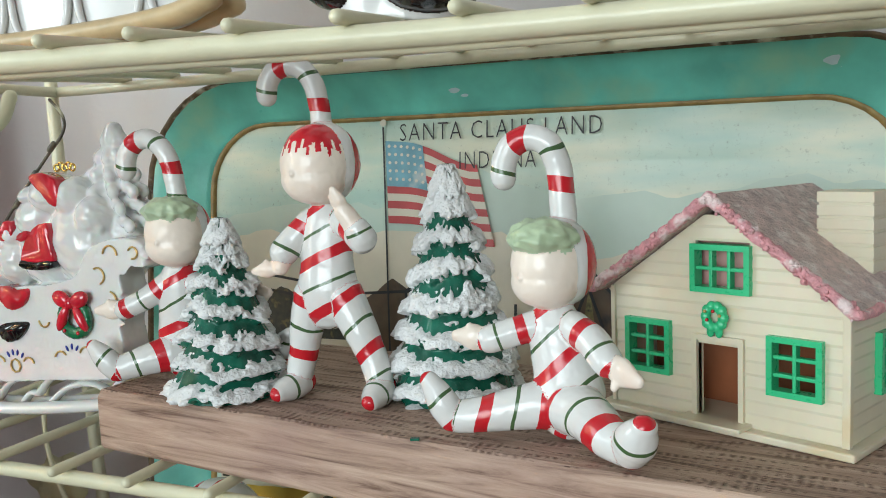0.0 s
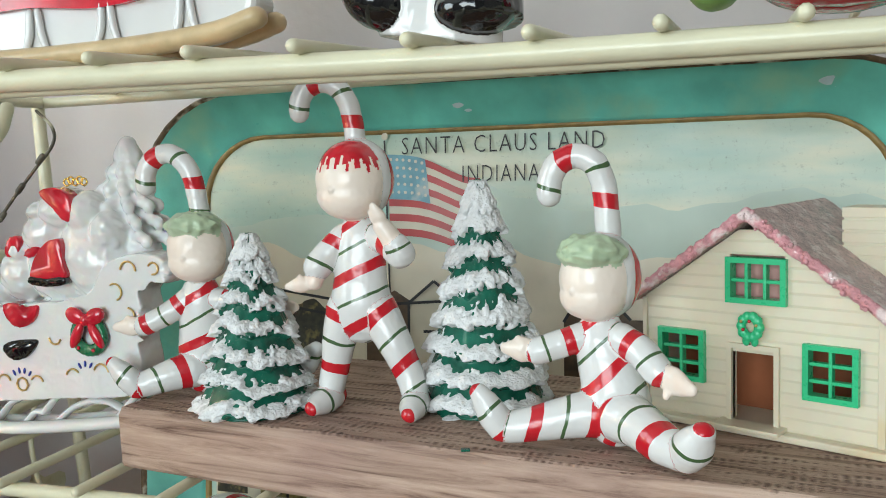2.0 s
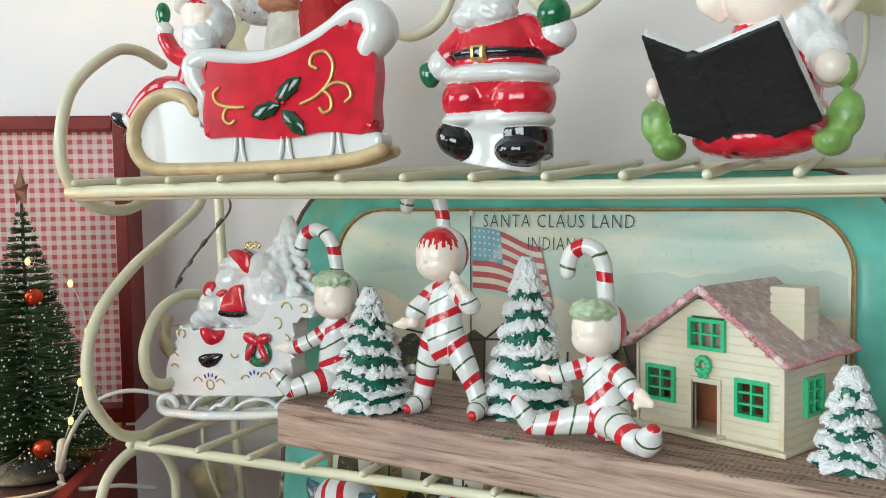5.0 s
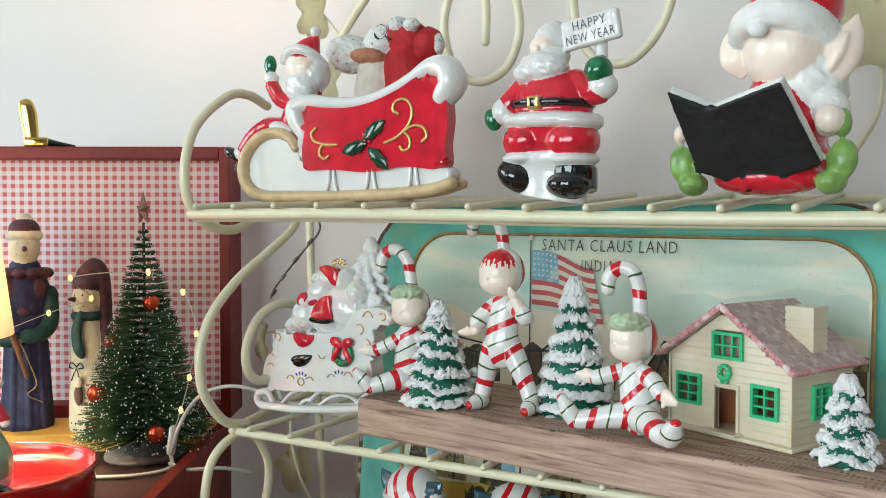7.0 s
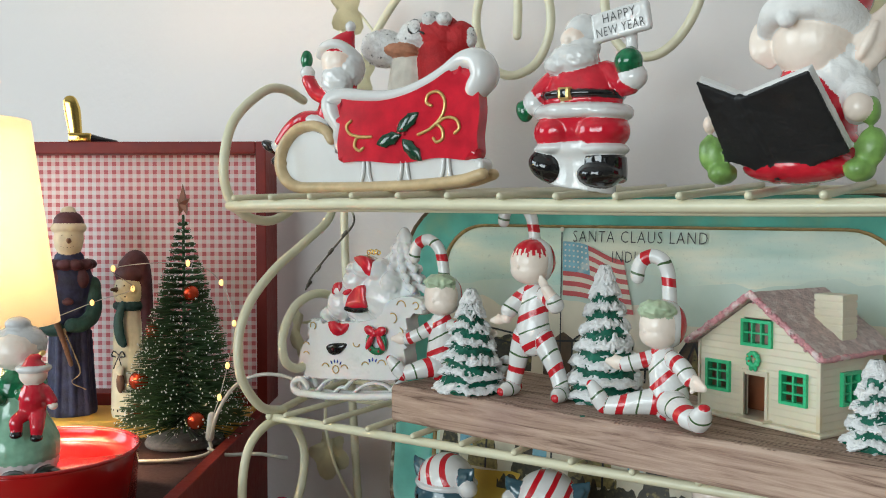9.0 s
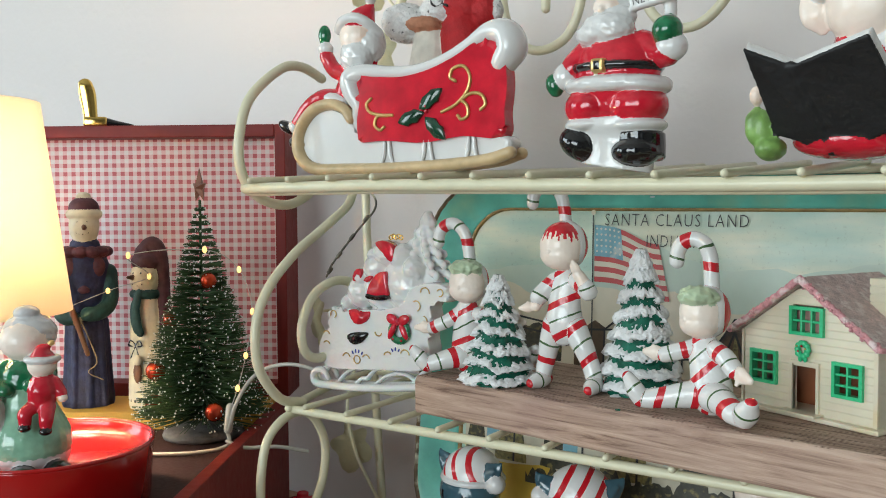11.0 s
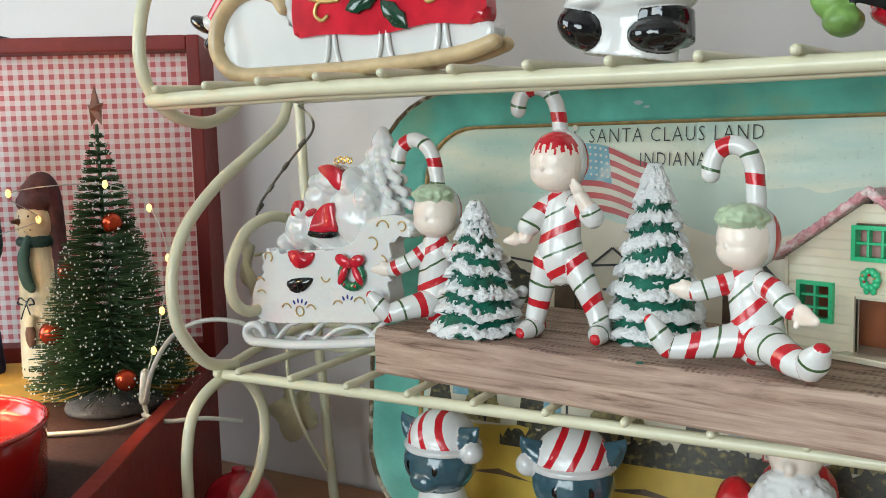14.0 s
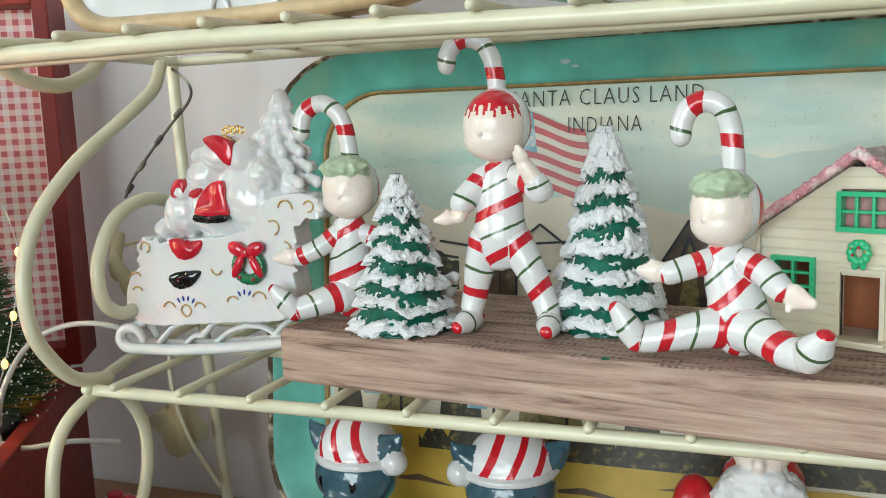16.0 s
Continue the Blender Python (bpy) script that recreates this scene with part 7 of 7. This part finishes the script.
tube(bm, [(-0.034, -0.020, 0.165, 0.0045), (-0.024, -0.028, 0.135, 0.0035), (-0.010, -0.033, 0.100, 0.0035), (0.004, -0.032, 0.060, 0.003)], 4, seg=10)
tube(bm, [(-0.004, -0.031, 0.098, 0.0011), (0.006, -0.031, 0.075, 0.0011), (0.014, -0.026, 0.050, 0.0011), (0.004, -0.030, 0.040, 0.0011), (0.020, -0.022, 0.030, 0.0011)], 6, seg=6)
SNOWM = [CREAMP, PLUM, NAVY, FOREST, STICK, BLACK, TWINE]
tall = sman("tall_snowman", (-0.757, 0.322, 1.0163), 50, bm, SNOWM, "tall painted snowman in navy robe with plum cap")
tall.scale = (0.86, 0.86, 1.0)
bm = bm_new()
tube(bm, [(0, 0, 0.005, 0.028), (0, 0, 0.03, 0.0275), (0, 0, 0.075, 0.0245), (0, 0, 0.105, 0.0235), (0, 0, 0.132, 0.018)], 0, seg=28, flat=0.85)
ball(bm, (0, -0.002, 0.155), (0.0215, 0.0195, 0.0205), 0, seg=28, rings=20)
tube(bm, [(0.0185 * math.cos(a), 0.017 * math.sin(a), 0.1365, 0.0050) for a in np.linspace(0, 2 * math.pi, 21)], 3, seg=10, n=1)
tube(bm, [(0.002, -0.019, 0.137, 0.006), (0.0, -0.025, 0.120, 0.0075), (0.004, -0.0265, 0.100, 0.0078), (0.008, -0.0255, 0.093, 0.006)], 3, seg=12, flat=0.6)
ball(bm, (0.001, 0.002, 0.1750), (0.0225, 0.0205, 0.0135), 1, seg=28, rings=18)
tube(bm, [(0.0, 0.003, 0.182, 0.0180), (0.007, 0.005, 0.192, 0.0135), (0.018, 0.006, 0.186, 0.0100), (0.0235, 0.006, 0.160, 0.0085), (0.0245, 0.006, 0.125, 0.0085), (0.0235, 0.005, 0.095, 0.0095), (0.022, 0.004, 0.086, 0.0075)], 1, seg=16)
tube(bm, [(-0.006, -0.021, 0.157, 0.0032), (-0.008, -0.029, 0.1575, 0.0018)], 4, seg=10, n=2)
for a in (-0.4, 0, 0.4):
    ball(bm, (0.010 * math.sin(a * 2), -0.0195, 0.1475 + 0.006 * a * a), 0.0008, 5, seg=8, rings=6)
for s in (-1, 1):
    ball(bm, (s * 0.0062, -0.0195, 0.162), 0.0010, 5, seg=8, rings=6)
for s in (-1, 1):
    tube(bm, [(0, -0.0245, 0.078, 0.0012), (s * 0.007, -0.0265, 0.083, 0.0012), (s * 0.011, -0.0255, 0.077, 0.0012), (s * 0.004, -0.0265, 0.076, 0.0012)], 5, seg=6)
    tube(bm, [(0, -0.0255, 0.077, 0.0011), (s * 0.007, -0.027, 0.062, 0.0011)], 5, seg=6, n=2)
ball(bm, (0.004, -0.027, 0.045), (0.0065, 0.0045, 0.0130), 4, seg=14, rings=10)
ball(bm, (0.004, -0.0275, 0.060), (0.0068, 0.0048, 0.0062), 0, seg=14, rings=10)
for k in range(8):
    a = -math.pi / 2 + (k - 3.5) * 0.3
    ball(bm, (0.0285 * math.cos(a), 0.0243 * math.sin(a), 0.010), 0.0010, 5, seg=6, rings=5)
short = sman("short_snowman", (-0.6925, 0.352, 1.0163), 15, bm, SNOWM, "cream painted snowman in plum stocking cap and green scarf")
short.scale = (0.78, 0.78, 0.90)

# red tin and the figure in it
TINR = mat("red_tin_enamel", (0.42, 0.008, 0.008), 0.18, vary=0.08, scale=30, coat=0.4)
PX, PY, PR, RIMZ = -0.536, 0.142, 0.078, 1.047
tin = thing("red_tin", pose(PX, PY, FLOOR_Z), "round shiny red tin bucket standing in the box", "tin")
h_ = RIMZ - FLOOR_Z
bm = bm_new()
lathe(bm, [(0, 0.0), (PR - 0.006, 0.0), (PR - 0.003, 0.002), (PR, h_ - 0.003), (PR + 0.0005, h_), (PR - 0.0012, h_ + 0.0006), (PR - 0.002, h_ - 0.002), (PR - 0.003, h_ - 0.009), (PR - 0.008, h_ - 0.0115), (0, h_ - 0.012)], 0, 72)
part("tin_wall", bm, TINR, tin)
bm = bm_new()
tube(bm, [(PR * math.cos(a), PR * math.sin(a), h_, 0.0016) for a in np.linspace(0, 2 * math.pi, 73)], n=1, seg=8)
part("rolled_rim", bm, TINR, tin)
bm = bm_new()
MM = [GLAZE, SKIN, HAIR_GREEN, RED, BLACK, mat("mint_glaze", (0.25, 0.48, 0.33), 0.15, vary=0.2, scale=90, coat=0.5), GREENGL, mat("silver_hair_glaze", (0.62, 0.62, 0.62), 0.2, vary=0.1, scale=150, coat=0.4), GOLD]
tube(bm, [(0, 0, 0.004, 0.026), (0, 0, 0.014, 0.029), (0, 0, 0.022, 0.028)], 0, seg=26)
tube(bm, [(0, 0, 0.020, 0.030), (0.0, 0, 0.035, 0.0285), (0, 0, 0.055, 0.020), (0, 0, 0.072, 0.0175)], 5, seg=28)
tube(bm, [(0, 0, 0.068, 0.0175), (0, 0, 0.085, 0.0165), (0, 0, 0.095, 0.010)], 6, seg=24)
ball(bm, (0, -0.002, 0.111), (0.0175, 0.0165, 0.0175), 1, seg=26, rings=20)
ball(bm, (0.001, 0.004, 0.116), (0.0195, 0.0180, 0.0175), 7, seg=26, rings=20, lump=0.08, lump_scale=500)
ball(bm, (0.000, 0.002, 0.134), (0.0095, 0.009, 0.0065), 7, seg=18, rings=12)
tube(bm, [(-0.014, 0, 0.088, 0.007), (-0.018, -0.010, 0.076, 0.0075), (-0.008, -0.019, 0.072, 0.006)], 6, seg=14)
tube(bm, [(0.014, 0, 0.088, 0.007), (0.017, -0.012, 0.080, 0.0075), (0.010, -0.020, 0.076, 0.006)], 6, seg=14)
# the little one in the arms
tube(bm, [(0.017, -0.020, 0.062, 0.0095), (0.018, -0.021, 0.074, 0.010), (0.018, -0.020, 0.084, 0.007)], 3, seg=18)
tube(bm, [(0.013, -0.024, 0.060, 0.006), (0.009, -0.030, 0.056, 0.0052), (0.009, -0.031, 0.049, 0.0046)], 3, seg=12)
tube(bm, [(0.022, -0.024, 0.060, 0.006), (0.023, -0.030, 0.052, 0.0052), (0.023, -0.031, 0.046, 0.0046)], 3, seg=12)
ball(bm, (0.009, -0.032, 0.0445), (0.0045, 0.0055, 0.0038), 4)
ball(bm, (0.023, -0.032, 0.0415), (0.0045, 0.0055, 0.0038), 4)
tube(bm, [(0.025, -0.019, 0.080, 0.0045), (0.031, -0.021, 0.070, 0.0042)], 3, seg=10, n=3)
ball(bm, (0.032, -0.022, 0.066), 0.0036, 1, seg=12, rings=8)
ball(bm, (0.018, -0.021, 0.093), (0.0100, 0.0095, 0.0095), 1, seg=20, rings=14)
tube(bm, [(0.018 + 0.0102 * math.cos(a), -0.020 + 0.0098 * math.sin(a), 0.0985, 0.0028) for a in np.linspace(0, 2 * math.pi, 19)], 0, seg=8, n=1)
tube(bm, [(0.018, -0.020, 0.099, 0.0090), (0.019, -0.020, 0.106, 0.006), (0.022, -0.020, 0.109, 0.0025)], 3, seg=14)
ball(bm, (0.0245, -0.020, 0.1115), 0.0026, 8, seg=10, rings=8)
ball(bm, (0.006, -0.030, 0.006), (0.0085, 0.0130, 0.0065), 4, seg=16, rings=10, rot=pose(0, 0, 0, 0, 0, 35))
ball(bm, (0.026, -0.018, 0.0065), (0.0085, 0.0125, 0.0065), 4, seg=16, rings=10, rot=pose(0, 0, 0, 0, 0, 55))
ball(bm, (-0.018, -0.020, 0.045), (0.009, 0.009, 0.030), 0, seg=18, rings=14, lump=0.2, lump_scale=300)
lady = fused("grandmother_figurine", bm, MM, 0.0009)
lady.matrix_world = pose(-0.521, 0.117, RIMZ - 0.0118, 0, 0, 40) @ Matrix.Diagonal((1.02, 1.02, 0.88, 1))
tagged(lady, "glazed grandmother figurine in green holding a child in red", "figurine")

# table lamp behind the box contents
SHADE = bpy.data.materials.new("lit_linen_shade")
SHADE.use_nodes = True
nt, n_ = SHADE.node_tree, SHADE.node_tree.nodes
b_ = n_["Principled BSDF"]
b_.inputs["Base Color"].default_value = (0.85, 0.79, 0.66, 1)
b_.inputs["Roughness"].default_value = 0.9
tr_, ms_ = n_.new("ShaderNodeBsdfTranslucent"), n_.new("ShaderNodeMixShader")
tr_.inputs["Color"].default_value = (0.95, 0.88, 0.72, 1)
ms_.inputs["Fac"].default_value = 0.3
nt.links.new(b_.outputs["BSDF"], ms_.inputs[1])
nt.links.new(tr_.outputs["BSDF"], ms_.inputs[2])
nt.links.new(ms_.outputs["Shader"], n_["Material Output"].inputs["Surface"])
LX, LY = -0.6345, 0.1315
lamp = thing("table_lamp", pose(LX, LY, FLOOR_Z), "lit table lamp with cream linen shade", "lamp")
bm = bm_new()
lathe(bm, [(0.0805, 0.1455), (0.0817, 0.146), (0.060, 0.322), (0.0588, 0.322), (0.0805, 0.1455)], 0, 56)
part("shade", bm, SHADE, lamp, "cream linen lampshade lit from within")
bm = bm_new()
lathe(bm, [(0, 0), (0.019, 0), (0.0195, 0.006), (0.012, 0.016), (0.008, 0.04), (0.010, 0.07), (0.007, 0.11), (0.006, 0.18), (0.0, 0.18)], 0, 30)
part("lamp_base", bm, BRASS, lamp)
bulb = bpy.data.lights.new("lamp_bulb", "POINT")
bulb.energy, bulb.color, bulb.shadow_soft_size = 9.5, (1.0, 0.78, 0.56), 0.03
bo = new("lamp_bulb", bulb)
bo.location = (LX, LY, FLOOR_Z + 0.280)

# brass clip on the lid
clip = thing("brass_clip", BOX_M @ pose(-0.226, 0.022, LIDTOP, 0, 0, 12), "shiny brass clip standing on the lid", "clip")
bm = bm_new()
box(bm, (-0.013, -0.007, 0.0003), (0.013, 0.007, 0.012), bevel=0.002)
part("clip_foot", bm, BRASS, clip)
bm = bm_new()
tube(bm, [(-0.006, 0, 0.010, 0.008), (-0.007, 0, 0.022, 0.0085), (-0.009, 0, 0.038, 0.0095), (-0.011, 0, 0.048, 0.0085)], seg=16, flat=0.4)
part("clip_tongue", bm, BRASS, clip)
bm = bm_new()
tube(bm, [(0.010, 0, 0.006, 0.006), (0.024, 0, 0.004, 0.004), (0.040, 0, 0.0022, 0.0022)], seg=10)
part("clip_tail", bm, BLACK, clip)

# fairy lights
CABLE = mat("clear_cable", (0.55, 0.53, 0.48), 0.25, vary=0.08, scale=60, coat=0.3)
BULBM = bpy.data.materials.new("warm_led")
BULBM.use_nodes = True
b_ = BULBM.node_tree.nodes["Principled BSDF"]
b_.inputs["Base Color"].default_value = (0.9, 0.7, 0.3, 1)
b_.inputs["Emission Color"].default_value = (1.0, 0.62, 0.2, 1)
b_.inputs["Emission Strength"].default_value = 1.6
lights = thing("fairy_lights", pose(0, 0, 0), "string of warm fairy lights with clear cable", "fairy lights")
strand = [(-0.770, 0.290, 1.075), (-0.762, 0.268, 1.090), (-0.742, 0.268, 1.118), (-0.700, 0.310, 1.145), (-0.665, 0.335, 1.160), (-0.630, 0.285, 1.185), (-0.572, 0.330, 1.190), (-0.548, 0.352, 1.170), (-0.528, 0.350, 1.130), (-0.522, 0.335, 1.090), (-0.523, 0.325, 1.060), (-0.528, 0.320, 1.040)]
bm = bm_new()
tube(bm, [(*p, 0.00045) for p in strand], seg=6, n=6)
part("thin_wire", bm, CABLE, lights)
for p in strand[1:-1]:
    bm = bm_new()
    ball(bm, p, (0.0022, 0.0022, 0.0034), seg=10, rings=8)
    part("led", bm, BULBM, lights, "tiny warm glowing bulb")
bm = bm_new()
tube(bm, [(-0.528, 0.320, 1.042, 0.0042), (-0.527, 0.316, 1.022, 0.0042)], seg=10, n=2)
part("plug", bm, CABLE, lights)
for rows in ([(-0.527, 0.316, 1.020), (-0.524, 0.312, 1.008), (-0.545, 0.296, 1.002), (-0.580, 0.270, 1.001), (-0.620, 0.250, 1.001)], [(-0.524, 0.314, 1.022), (-0.516, 0.318, 1.050), (-0.510, 0.335, 1.072), (-0.490, 0.350, 1.082), (-0.465, 0.365, 1.078), (-0.452, 0.375, 1.06)], [(-0.524, 0.312, 1.012), (-0.505, 0.316, 1.008), (-0.482, 0.335, 1.008), (-0.468, 0.36, 1.0)]):
    bm = bm_new()
    tube(bm, [(*p, 0.0019) for p in rows], seg=8, n=6)
    part("cable", bm, CABLE, lights)
